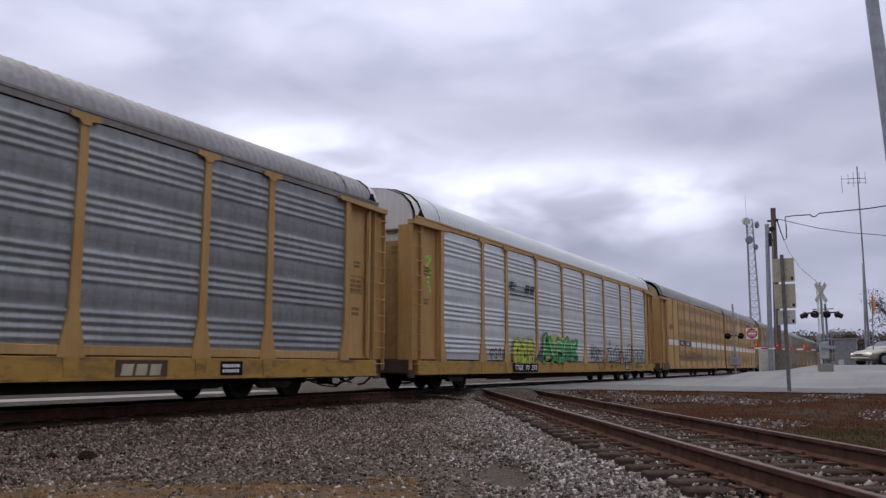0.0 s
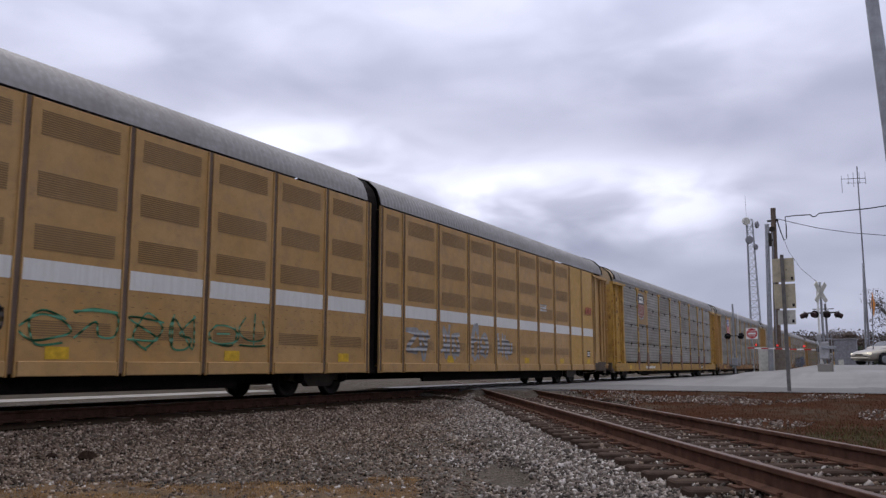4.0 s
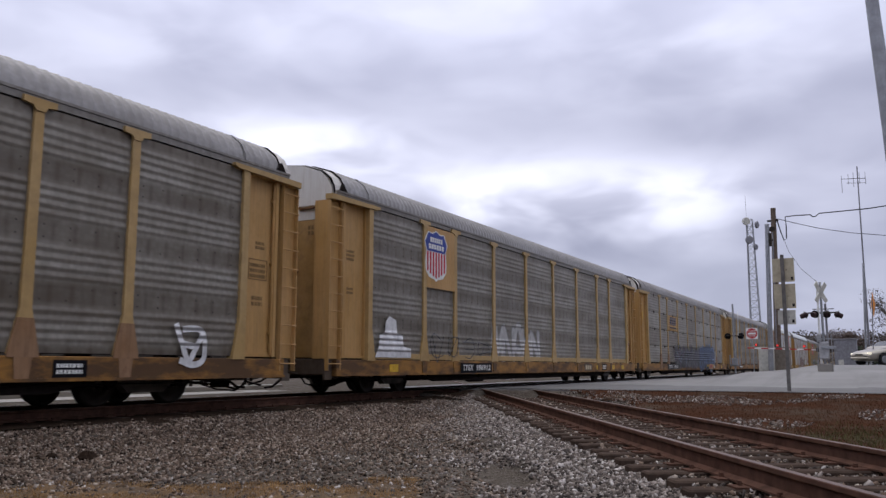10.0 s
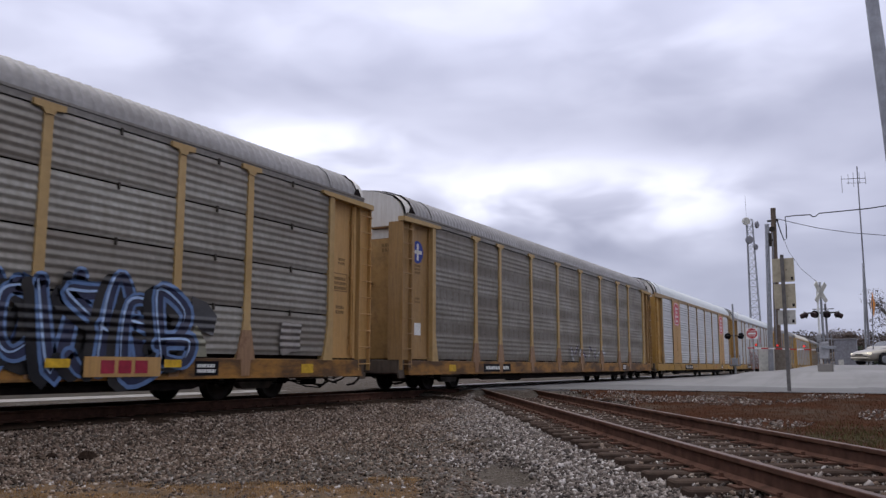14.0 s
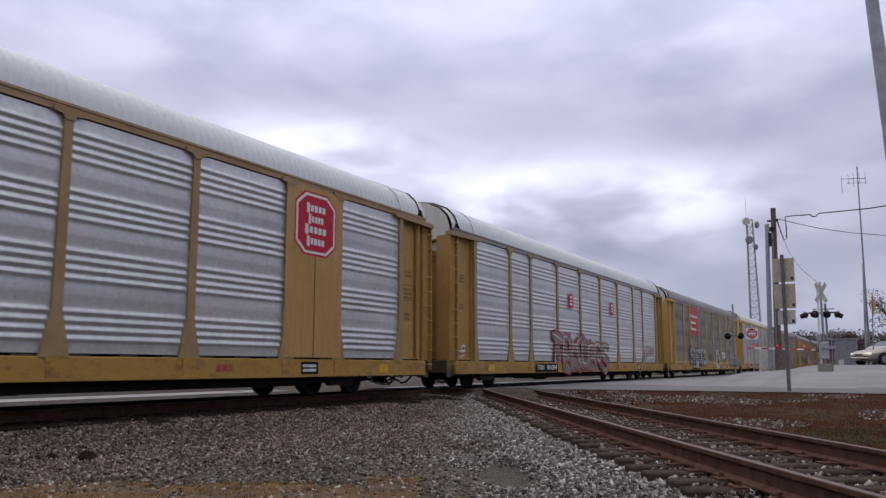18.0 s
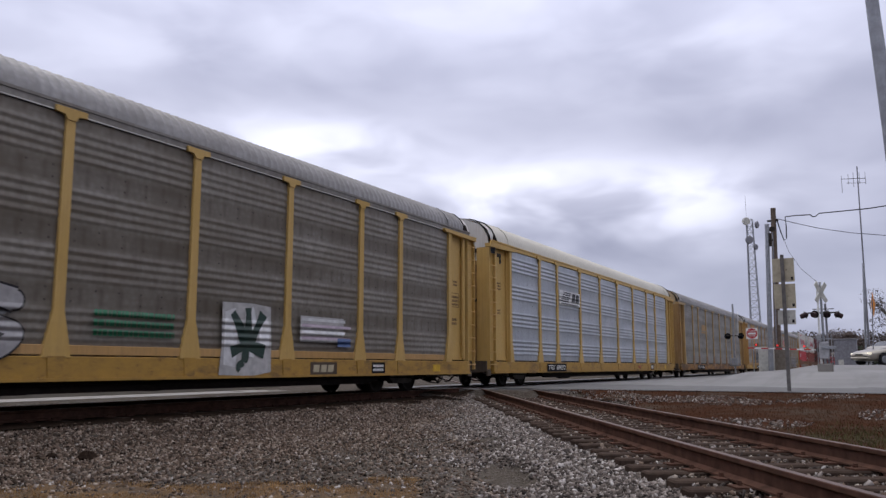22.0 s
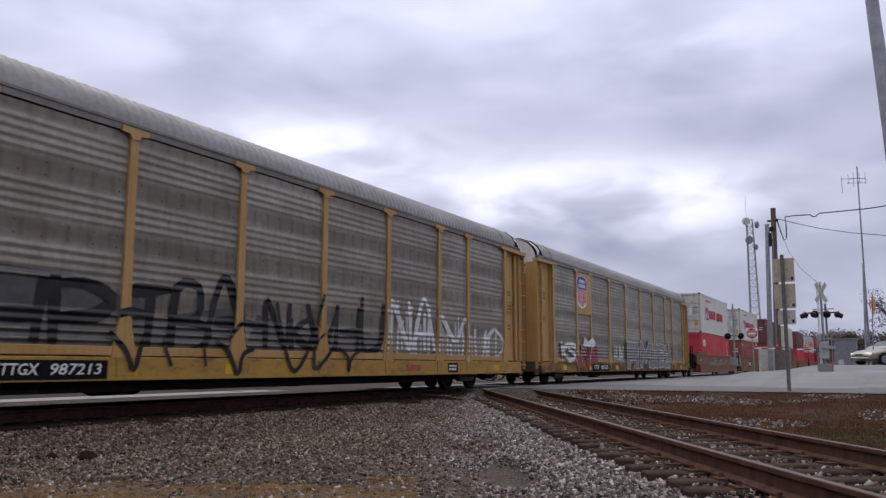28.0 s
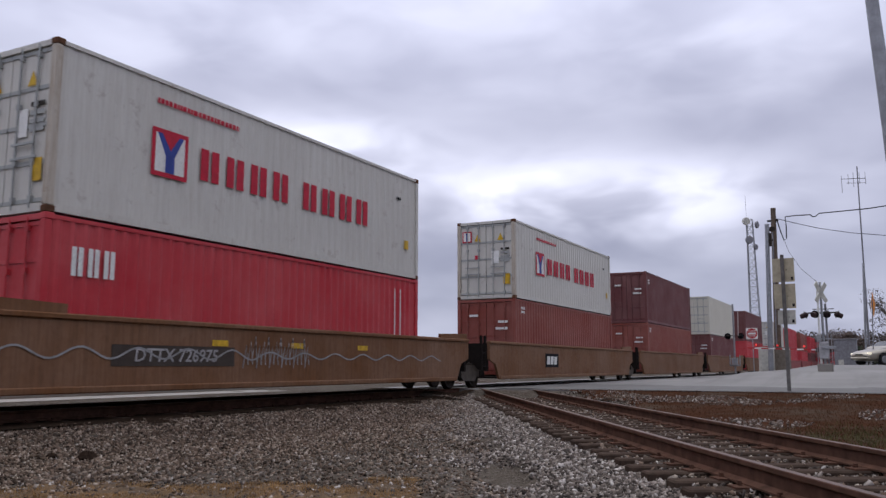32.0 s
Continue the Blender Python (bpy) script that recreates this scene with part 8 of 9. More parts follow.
for key, top, red, fade in (("D", P_SLATE, FADED_RED, True), ("E", BLUE_LOGO, RED_LOGO, False), ("F", BLUE_LOGO, RED_LOGO, False), ("O", BLUE_LOGO, RED_LOGO, False)):
    c = RACKS[key]
    patch(c, "emblem_panel", POSTS[0] + 0.09, POSTS[1] - 0.09, 3.0, 4.82, YELLOW2 if fade else YELLOW, -HALF - 0.062, "yellow emblem panel")
    shield(c, 5.47, 3.97, 1.35, 1.45, top, red, fade)
bars(RACKS["D"], 7.3, 0.67, 2.1, 0.2, 1, -HALF - 0.053, LETTER, 5)
for key, text, x, wide in (("E", "TTGX 992046", 7.72, 2.5), ("F", "TTGX 996912", 8.22, 2.3), ("I", "TTGX 691146", 9.08, 2.5), ("J", "TTGX 981054", 8.26, 2.4), ("K", "TTGX 988446", 8.25, 2.4),
                           ("M", "TTGX 963306", 7.06, 2.6), ("N", "TTGX 987213", 8.30, 2.1), ("O", "TTGX 985105", 8.0, 2.5), ("L", "TTGX 604272", 6.5, 2.2)):
    number(RACKS[key], text, x, wide)
number(RACKS["G"], "TTGX 981221", 8.0, 3.1, 0.69, P_BLACK)
for y0, y1, z in ((-1.40, -0.78, 4.68), (-1.18, -0.52, 2.96), (-1.05, -0.50, 2.87)):
    part("latch_bar", Shape().box(0.20, 0.268, y0, y1, z - 0.05, z + 0.05, 0.012), P_BLACK, RACKS["L"], "black latch bar across the end door")
part("hinge_plate", Shape().box(1.02, 1.40, -HALF + 0.075, -HALF + 0.098, 4.52, 4.66, 0.008).box(1.28, 1.40, -HALF + 0.075, -HALF + 0.098, 4.30, 4.52, 0.008), P_BLACK, RACKS["L"], "black hinge plate")
for key in "H":
    p = patch(RACKS[key], "number_plate", 5.4, 7.6, 0.54, 0.80, BLACK, -HALF - 0.053, "black number plate")
    bars(RACKS[key], 6.5, 0.67, 1.9, 0.17, 1, -HALF - 0.058, LETTER, ord(key))
for key in "EFKN":
    owner_blocks(RACKS[key], 19.8, 0.67, 0.85, 0.17, MARK_CREAM if key != "N" else FADED_RED, 3, MARK_BROWN if key != "N" else None)
for key in "BIJL":
    owner_blocks(RACKS[key], 19.4, 0.69, 0.5, 0.14, FADED_RED, 3)

# rust on the ends of the worn car
rr = random.Random(9)
for k in range(26):
    x, z, r = LEN - rr.uniform(0.7, 1.65), rr.uniform(1.0, 4.7), rr.uniform(0.05, 0.2)
    pts = [(x + r * math.cos(a) * rr.uniform(0.6, 1.2), z + r * 1.3 * math.sin(a) * rr.uniform(0.6, 1.2)) for a in [i * 0.6283 for i in range(10)]]
    outline_plate(RACKS["D"], "rust_patch", pts, -HALF + 0.096, RUST, "rust breaking through the paint")
for k in range(7):
    x, z, r = rr.uniform(0.8, 1.5), rr.uniform(1.5, 4.5), rr.uniform(0.04, 0.12)
    pts = [(x + r * math.cos(a) * rr.uniform(0.6, 1.2), z + r * 1.3 * math.sin(a) * rr.uniform(0.6, 1.2)) for a in [i * 0.6283 for i in range(10)]]
    outline_plate(RACKS["D"], "rust_patch", pts, -HALF + 0.096, RUST, "rust breaking through the paint")

for px in POSTS:
    for zz, w2, h2 in ((1.6 + rr.uniform(0, 0.3), 0.09, 0.2), (2.4 + rr.uniform(0, 0.6), 0.07, 0.14), (3.9 + rr.uniform(-0.4, 0.4), 0.07, 0.2)):
        pts = [(px + w2 * math.cos(a) * rr.uniform(0.6, 1.0), zz + h2 * math.sin(a) * rr.uniform(0.6, 1.2)) for a in [i * 0.6283 for i in range(10)]]
        outline_plate(RACKS["D"], "rust_patch", pts, -HALF - 0.066, RUST, "rust breaking through the paint")
for k in range(8):
    x, z, r = LEN - 0.12 - 0.42 * rr.random(), rr.uniform(1.0, 4.6), rr.uniform(0.05, 0.14)
    pts = [(x + r * math.cos(a) * rr.uniform(0.6, 1.2), z + r * 2.0 * math.sin(a) * rr.uniform(0.6, 1.2)) for a in [i * 0.6283 for i in range(10)]]
    outline_plate(RACKS["D"], "rust_patch", pts, -HALF + 0.116, RUST, "rust breaking through the paint")

scrawl(RACKS["E"], 12.8, 14.0, 0.95, 1.5, 2, 71, P_GHOST, 0.12, "faint pale graffiti")
scrawl(RACKS["E"], 24.3, 25.3, 0.75, 1.5, 1, 72, P_WHITE, 0.12, "white sprayed cross")
c = RACKS["F"]
part("graffiti", Shape().prism([(2.15, 0.95), (4.01, 0.95), (4.01, 1.2), (3.61, 1.25), (3.55, 1.55), (3.26, 1.6), (3.20, 1.95), (2.85, 2.05), (2.68, 1.9), (2.62, 1.6), (2.38, 1.55), (2.33, 1.2)][::-1], "y", FACE - 0.003, FACE), P_WHITE, c, "white sprayed patch")
thrown(c, "mnakn", 9.7, 13.9, 0.85, 2.0, 0.26, P_PALE, P_GHOST, "faded pale graffiti letters", 0.07, None, None, True, 17, -HALF - 0.010, 0.12, 1.3, 0.0012)
scrawl(c, 4.98, 9.28, 0.95, 1.6, 4, 18, P_SLATE, 0.03)
yellow_tabs(c, (21.2, 23.67, 25.29))
part("cable_box", Shape().box(LEN - 1.62, LEN - 1.28, -HALF - 0.02, -HALF + 0.09, 1.22, 1.42, 0.015), YELLOW, c, "small yellow junction box by the door")
part("cable", Shape().tube([(LEN - 1.3, -HALF + 0.05, 1.36), (LEN - 1.12, -HALF + 0.02, 1.45), (LEN - 1.02, -HALF + 0.02, 1.2), (LEN - 1.12, -HALF + 0.03, 0.98)], 0.018, 6).tube([(LEN - 1.1, -HALF + 0.04, 1.9), (LEN - 1.04, -HALF + 0.02, 1.7), (LEN - 1.12, -HALF + 0.03, 1.45)], 0.018, 6), RUST, c, "loose black cable by the door")
tg = Shape()
for k, q in enumerate(tag_strokes(LEN - 1.4, 1.62, 0.45, 0.42, 2, 57)):
    tg.ribbon(q, 0.05, -HALF + 0.08 - 0.0004 * k, 0.0015)
part("graffiti", tg, spray("spray_mauve", (0.22, 0.14, 0.17)), c, "mauve tag on the end panel")

c = RACKS["G"]
for k, (a, b) in enumerate(((POSTS[1] + 0.09, POSTS[2] - 0.09),)):
    pn = part("emblem_panel", wall_sheet(b - a, "sheets"), YELLOW, c, "ribbed yellow emblem panel", (a, -HALF - 0.013, (PANEL1 - PANEL0) / 2))
    owner_blocks(c, 8.18, 3.52, 1.7, 0.5, MARK_NAVY, 3)
for ob in [o for o in c.children if o.name.startswith("mark_block")]:
    ob.location.y -= 0.012
patch(c, "emblem_bar", 7.29, 9.07, 3.06, 3.15, MARK_NAVY, FACE - 0.002)
patch(c, "sill_paint", 6.42, 9.07, 0.53, 0.87, P_BLACK, -HALF - 0.0515, "black paint over the sill")
wild(c, 8.44, 16.86, 0.56, 2.15, 17, 33, P_BLACK, (P_SLATE, P_COAL, P_PURPLE, P_BLACK, P_SLATE), (P_SILVER, P_GHOST, P_SILVER, P_SKY), "big dark wildstyle graffiti piece with pale edges", 0.2)
wild(c, 9.07, 16.44, 1.2, 2.3, 5, 39, P_SLATE, (P_OLIVE,), (P_LIME,), "yellow-green strokes in the graffiti", 0.1, False)
wild(c, 16.75, 21.75, 0.56, 2.12, 5, 36, P_BLACK, (P_NAVY,), (P_SKY, P_BLUE), "dark blue graffiti piece with pale edges", 0.14)
thrown(c, "ebovsaeb", 16.6, 21.5, 0.74, 2.0, 0.20, P_NAVY, P_AZURE, "dark painted letters with broad blue edges", 0.07, P_BLACK, P_SKY, True, 47, FACE - 0.02, 0.2, 1.45)
for a, b in ((18.55, 19.0), (20.98, 21.4)):
    patch(c, "yellow_plate", a, b, 0.70, 0.84, STICKER, -HALF - 0.18, "bright yellow reflective plate")
outline_plate(c, "graffiti", [(21.75, 0.9), (22.15, 0.9), (22.1, 1.2), (21.85, 1.5), (21.7, 1.3)], FACE - 0.003, P_OLIVE, "yellow-green sprayed edge")
outline_plate(c, "graffiti", [(21.72, 1.5), (22.3, 1.3), (22.4, 1.7), (22.1, 1.95), (21.7, 2.05)], FACE - 0.002, P_SLATE, "dull dark sprayed patch")
scrawl(c, 7.40, 8.23, 0.98, 1.5, 2, 38, P_OLIVE, 0.03, "yellow-green sprayed tag")
pm = part("mark_plate", Shape().box(19.27, 20.9, -HALF - 0.178, -HALF - 0.174, 0.54, 0.88), YELLOW, c, "yellow plate with an owner's mark in red")
for k in range(3):
    part("mark_block", Shape().box(19.6 + 0.36 * k, 19.88 + 0.36 * k, -HALF - 0.184, -HALF - 0.180, 0.60, 0.82), P_RED, pm, "plain red block of an owner's mark")
part("graffiti", sheet_of(blob(24.70, 1.35, 0.4, 0.36, random.Random(8)), FACE), spray("spray_dust", (0.21, 0.19, 0.17)), c, "faint pale paint patch")
patch(c, "notice", 0.8, 1.35, 3.3, 3.75, STICKER, -HALF + 0.096, "yellow notice")

c = RACKS["H"]
part("emblem", Shape().lathe([(0.0, 0.33), (0.004, 0.33)], (1.2, -HALF + 0.092, 4.0), "y", 20), BLUE_LOGO, c, "round blue emblem with pale cross")
part("emblem_bar", Shape().box(1.15, 1.25, -HALF + 0.084, -HALF + 0.09, 3.76, 4.24).box(0.96, 1.44, -HALF + 0.084, -HALF + 0.09, 3.95, 4.05), LETTER, c)
patch(c, "notice", 0.9, 1.4, 1.6, 1.95, LETTER, -HALF + 0.096, "white notice")
wild(c, 13.77, 18.95, 0.95, 1.75, 6, 44, P_SLATE, (P_PURPLE, P_GHOST), (P_WHITE,), "dull purple and white graffiti", 0.16, False)


def octagon(x, z, w, h, k):
    return [(x + k * w * a, z + k * h * b) for a, b in ((-0.5, -0.32), (-0.28, -0.5), (0.28, -0.5), (0.5, -0.32), (0.5, 0.32), (0.28, 0.5), (-0.28, 0.5), (-0.5, 0.32))]


c = RACKS["I"]
for a, b in ((4.63, 6.82), (21.18, 23.37)):
    patch(c, "plain_panel", a, b, 0.92, 4.88, YELLOW, FACE - 0.002, "plain yellow wall panel")
    part("seam", Shape().box((a + b) / 2 - 0.01, (a + b) / 2 + 0.01, FACE - 0.008, FACE - 0.005, 0.95, 3.3), BLACK, c)
    x = (a + b) / 2
    e1 = outline_plate(c, "emblem", octagon(x, 4.02, 1.6, 1.5, 1.0), FACE - 0.006, RED_LOGO, "red octagon emblem with white border")
    e2 = outline_plate(c, "emblem_border", octagon(x, 4.02, 1.6, 1.5, 0.94), FACE - 0.010, LETTER, "", e1)
    outline_plate(c, "emblem_field", octagon(x, 4.02, 1.6, 1.5, 0.86), FACE - 0.014, RED_LOGO, "", e1)
    for r, (zz, w0) in enumerate(((4.38, 0.75), (4.12, 0.6), (3.87, 0.85), (3.60, 0.7))):
        for k in range(5):
            patch(c, "emblem_bar", x - w0 / 2 + k * w0 / 5, x - w0 / 2 + (k + 0.72) * w0 / 5, zz - (0.12 if k == 0 else 0.075), zz + (0.12 if k == 0 else 0.075), LETTER, FACE - 0.018, "", e1)
patch(c, "notice", 0.8, 1.35, 1.5, 1.68, STICKER, -HALF + 0.096, "yellow notice")

c = RACKS["J"]
for x, z in ((11.28, 3.46), (17.33, 3.5)):
    e1 = outline_plate(c, "emblem", octagon(x, z, 0.6, 0.62, 1.0), FACE - 0.003, RED_LOGO, "small red emblem with white bars")
    for k in range(3):
        patch(c, "emblem_bar", x - 0.14, x + 0.17, z - 0.17 + 0.15 * k, z - 0.09 + 0.15 * k, LETTER, FACE - 0.007, "", e1)
thrown(c, "pbko", 9.3, 13.0, 0.68, 1.86, 0.34, P_STONE, P_RED, "olive and dark red painted letters with white edges", 0.06, None, P_WHITE, True, 52, None, 0.17, 1.4)
thrown(c, "ubrs", 12.6, 16.2, 0.66, 1.66, 0.28, P_STONE, P_RED, "olive and dark red painted letters with white edges", 0.06, None, P_WHITE, True, 53, FACE - 0.036, 0.16, 1.4)
scrawl(c, 23.46, 25.38, 1.25, 1.85, 4, 54, P_RED, 0.035)
s = Shape()
for k, p in enumerate(tag_strokes(0.62, 1.05, 0.8, 0.32, 4, 55)):
    s.ribbon(p, 0.04, -HALF + 0.094 - 0.0004 * k, 0.0015)
part("graffiti", s, P_WHITE, c, "white tag on the end panel")

c = RACKS["K"]
pn = patch(c, "emblem_panel", POSTS[1] + 0.08, POSTS[2] - 0.08, 2.88, 4.80, spray("emblem_red", (0.46, 0.02, 0.035)), FACE + 0.002, "red emblem panel with white bars")
for r, (zz, w0, n) in enumerate(((4.18, 2.2, 8), (3.74, 1.65, 7), (3.30, 1.8, 7))):
    for k in range(n):
        big = k == 0
        patch(c, "emblem_bar", 7.10 + k * w0 / n, 7.10 + (k + 0.74) * w0 / n, zz - 0.09, zz + (0.14 if big else 0.07), LETTER, FACE - 0.003, "", pn)
thrown(c, "spetos", 6.6, 11.85, 1.02, 1.92, 0.32, P_SILVER, P_BLACK, "silver painted letters with black shadow", 0.035, P_SLATE, None, True, 61, None, 0.1, 1.25)
for a, b in zip((BAY0, *POSTS), (*POSTS, BAY1)):
    part("eave_trim", Shape().box(a + 0.33, b - 0.33, -HALF - 0.042, -HALF - 0.018, PANEL1 + 0.012, PANEL1 + 0.032), END_WHITE, c, "pale edge strip under the eave")
outline_plate(c, "graffiti", [(16.28, 0.55), (17.3, 0.52), (17.86, 0.60), (17.84, 1.3), (17.80, 1.98), (17.2, 2.02), (16.32, 2.0), (16.34, 1.2)], FACE - 0.001, P_PALE, "white sprayed panel with dark leaf shape")
for k, (a, b, d) in enumerate(((16.4, 16.75, 1.90), (17.0, 17.3, 1.95), (17.45, 17.75, 1.75))):
    outline_plate(c, "graffiti", [(a, 0.75 + 0.2 * k), (b, 0.7 + 0.2 * k), (b + 0.05, d - 0.3), (b - 0.05, d), (a, d - 0.1)], FACE - 0.0045 - 0.001 * k, P_WHITE, "thick white paint")
LEAF = spray("spray_leaf", (0.020, 0.045, 0.035))
for k, (pts, w) in enumerate(((((17.02, 1.15), (16.85, 1.5), (16.62, 1.80)), 0.24), (((17.08, 1.15), (17.10, 1.6), (17.08, 1.92)), 0.24), (((17.14, 1.15), (17.36, 1.5), (17.56, 1.82)), 0.26), (((16.60, 1.0), (17.08, 1.13), (17.62, 1.02)), 0.26), (((16.86, 0.62), (16.82, 0.72), (16.98, 0.8)), 0.14), (((17.05, 1.1), (17.0, 0.8)), 0.20))):
    part("graffiti", Shape().swell(curve_pts(pts, 4), w, FACE - 0.012 - 0.001 * k, k, 1.0), LEAF, c, "dark green finger of a leaf shape")
patch(c, "graffiti", 18.85, 20.55, 1.27, 1.86, P_PALE, FACE - 0.001, "pale sprayed panel with stripes")
for k in range(4):
    patch(c, "graffiti", 18.9, 20.85 - 0.25 * (k % 2), 1.33 + 0.14 * k, 1.40 + 0.14 * k, P_WHITE if k % 2 else P_LILAC, FACE - 0.006, "stripe of a sprayed panel")
patch(c, "graffiti", 20.3, 20.85, 1.18, 1.38, P_BLUE, FACE - 0.010, "small blue sprayed patch")
bars(c, 14.18, 1.45, 1.8, 0.5, 3, FACE + 0.002, P_TEAL, 7)
s = Shape()
for k, p in enumerate(tag_strokes(0.75, 1.3, 0.7, 0.9, 2, 63)):
    s.ribbon(p, 0.03, -HALF + 0.094 - 0.0004 * k, 0.0015)
part("graffiti", s, P_SLATE, c, "dark tag on the end panel")

c = RACKS["L"]
pn = patch(c, "emblem_panel", 6.98, 9.57, 3.25, 3.85, P_WHITE, FACE + 0.002, "white emblem panel with black bars")
for k in range(5):
    patch(c, "emblem_bar", 7.06 + 0.12 * k, 8.06 + 0.08 * k, 3.38 + 0.09 * k, 3.43 + 0.09 * k, P_BLACK, FACE - 0.003, "", pn)
for a in (8.47, 8.97):
    part("emblem_block", Shape().prism([(a, 3.42), (a + 0.42, 3.42), (a + 0.52, 3.78), (a + 0.1, 3.78)][::-1], "y", FACE - 0.006, FACE - 0.003), P_BLACK, pn)
bars(c, 8.27, 3.31, 2.2, 0.08, 1, FACE - 0.001, P_BLACK, 12)
patch(c, "end_mark", 0.2, 0.55, 4.55, 4.8, BLACK, -HALF - 0.075, "black bracket")

c = RACKS["M"]
owner_blocks(c, 8.55, 3.5, 1.5, 0.45, YELLOW, 3)
for ob in [o for o in c.children if o.name.startswith("mark_block")]:
    ob.location.y -= 0.012
patch(c, "emblem_bar", 7.71, 9.39, 3.12, 3.2, YELLOW, FACE)
patch(c, "notice", 0.85, 1.4, 3.35, 3.75, STICKER, -HALF + 0.096, "yellow notice")

c = RACKS["N"]
pn = patch(c, "emblem_panel", POSTS[0] + 0.09, POSTS[1] - 0.09, 2.95, 4.82, YELLOW, -HALF - 0.062, "yellow emblem panel")
part("emblem", Shape().ribbon(curve_pts([(5.82, 3.95), (5.38, 3.98), (5.33, 3.65), (5.43, 3.5), (5.80, 3.52), (5.87, 3.9), (5.97, 3.95), (6.12, 3.55), (6.22, 3.52), (6.37, 3.95), (6.47, 3.98)]), 0.12, FACE - 0.004, 0.002), P_BLACK, pn, "black looping emblem")
bars(c, 5.87, 3.2, 1.1, 0.08, 1, FACE - 0.002, P_BLACK, 3)
LOW = -HALF - 0.017   # between the ribs, whose tops stay bare
outline_plate(c, "graffiti", [(5.6, 1.30), (7.5, 1.05), (9.6, 1.02), (9.6, 1.95), (8.6, 2.22), (7.0, 2.26), (5.7, 2.1)], LOW + 0.005, P_SOOT, "thin dark spray round the letters")
outline_plate(c, "graffiti", [(9.9, 1.0), (12.4, 1.05), (12.4, 1.9), (11.3, 1.75), (10.4, 1.6), (9.9, 2.0)], LOW + 0.005, P_SOOT, "thin dark spray round the letters")
outline_plate(c, "graffiti", [(12.8, 1.0), (15.3, 1.05), (18.2, 1.10), (18.0, 1.5), (16.9, 1.6), (15.9, 1.5), (14.5, 1.62), (13.2, 1.8)], LOW + 0.005, P_SOOT, "thin dark spray round the letters")
for word, x0, x1, z0, z1, w, k in (("bhp", 5.3, 9.5, 1.02, 2.16, 0.26, 81), ("tba", 9.75, 12.7, 1.02, 2.22, 0.24, 86), ("hnk", 12.7, 15.1, 1.04, 2.02, 0.20, 84), ("vhu", 14.9, 18.2, 1.04, 2.24, 0.22, 88)):
    thrown(c, word, x0, x1, z0, z1, w, P_BLACK, None, "large black sprayed letters over bare ribs", 0.0, None, None, False, k, LOW, 0.10, 1.2, 0.001)
for pts, w in ((((9.35, 1.30), (9.72, 1.0), (9.92, 0.66), (10.05, 1.05), (10.15, 1.3)), 0.10), (((11.9, 1.22), (12.3, 1.0), (12.58, 0.56), (12.72, 0.95), (13.05, 1.08)), 0.10), (((13.75, 2.1), (14.0, 1.3), (14.39, 0.62), (14.85, 1.0), (15.0, 1.4)), 0.10),
               (((15.5, 2.4), (15.22, 1.6), (15.16, 0.70), (15.6, 0.9), (15.9, 1.2)), 0.10), (((16.1, 1.15), (16.5, 0.95), (16.56, 0.60), (16.7, 0.95), (17.3, 1.2)), 0.09), (((10.55, 1.25), (10.65, 1.0), (10.8, 0.72)), 0.07), (((11.6, 1.15), (11.68, 0.72)), 0.05), (((9.55, 1.62), (9.8, 1.68), (10.1, 1.64)), 0.14), (((12.3, 1.3), (12.6, 1.55), (12.75, 1.6)), 0.10), (((15.2, 1.25), (15.55, 1.5)), 0.06)):
    part("graffiti", Shape().ribbon(curve_pts(pts, 4), w, FACE - 0.012, 0.0012), P_BLACK, c, "black sprayed line over post and sill")
for a, b, lo, hi in ((18.55, 21.15, 0.97, 2.5), (21.5, 23.1, 0.97, 2.3), (23.5, 25.7, 0.97, 1.95)):
    rr = random.Random(int(a * 10))
    for k in range(int((b - a) / 0.26)):
        x = a + 0.13 + 0.26 * k
        h0, h1 = lo + rr.uniform(0.0, 0.25), hi - rr.uniform(0.0, 0.5) - (0.5 if k % 4 == 2 else 0.0)
        part("graffiti", Shape().ribbon([(x + rr.uniform(-0.06, 0.06), h0), (x + rr.uniform(-0.08, 0.08), (h0 + h1) / 2), (x + rr.uniform(-0.06, 0.06), h1)], rr.uniform(0.08, 0.17), LOW + 0.003 - 0.0003 * (k % 3), 0.0012), P_WHITE if k % 3 else P_PALE, c, "smeared white paint")
for word, x0, x1, z0, z1, w, k in (("na", 18.5, 21.15, 0.98, 2.5, 0.20, 83), ("m", 21.3, 23.2, 0.98, 2.3, 0.18, 85), ("uo", 23.3, 26.0, 0.98, 1.85, 0.14, 87)):
    thrown(c, word, x0, x1, z0, z1, w, P_WHITE, None, "rough white sprayed letters over bare ribs", 0.0, None, None, True, k, LOW, 0.1, 1.15, 0.001)
for x, z in ((18.42, 1.7), (21.33, 1.75), (23.29, 1.5), (26.3, 1.4)):
    part("graffiti", Shape().ribbon([(x - 0.05, z - 0.65), (x + 0.03, z), (x - 0.02, z + 0.55)], 0.11, FACE - 0.004 if x < 26 else -HALF + 0.075, 0.0012), P_PALE, c, "white paint across a post")
yellow_tabs(c, (5.78, 9.80, 12.46))

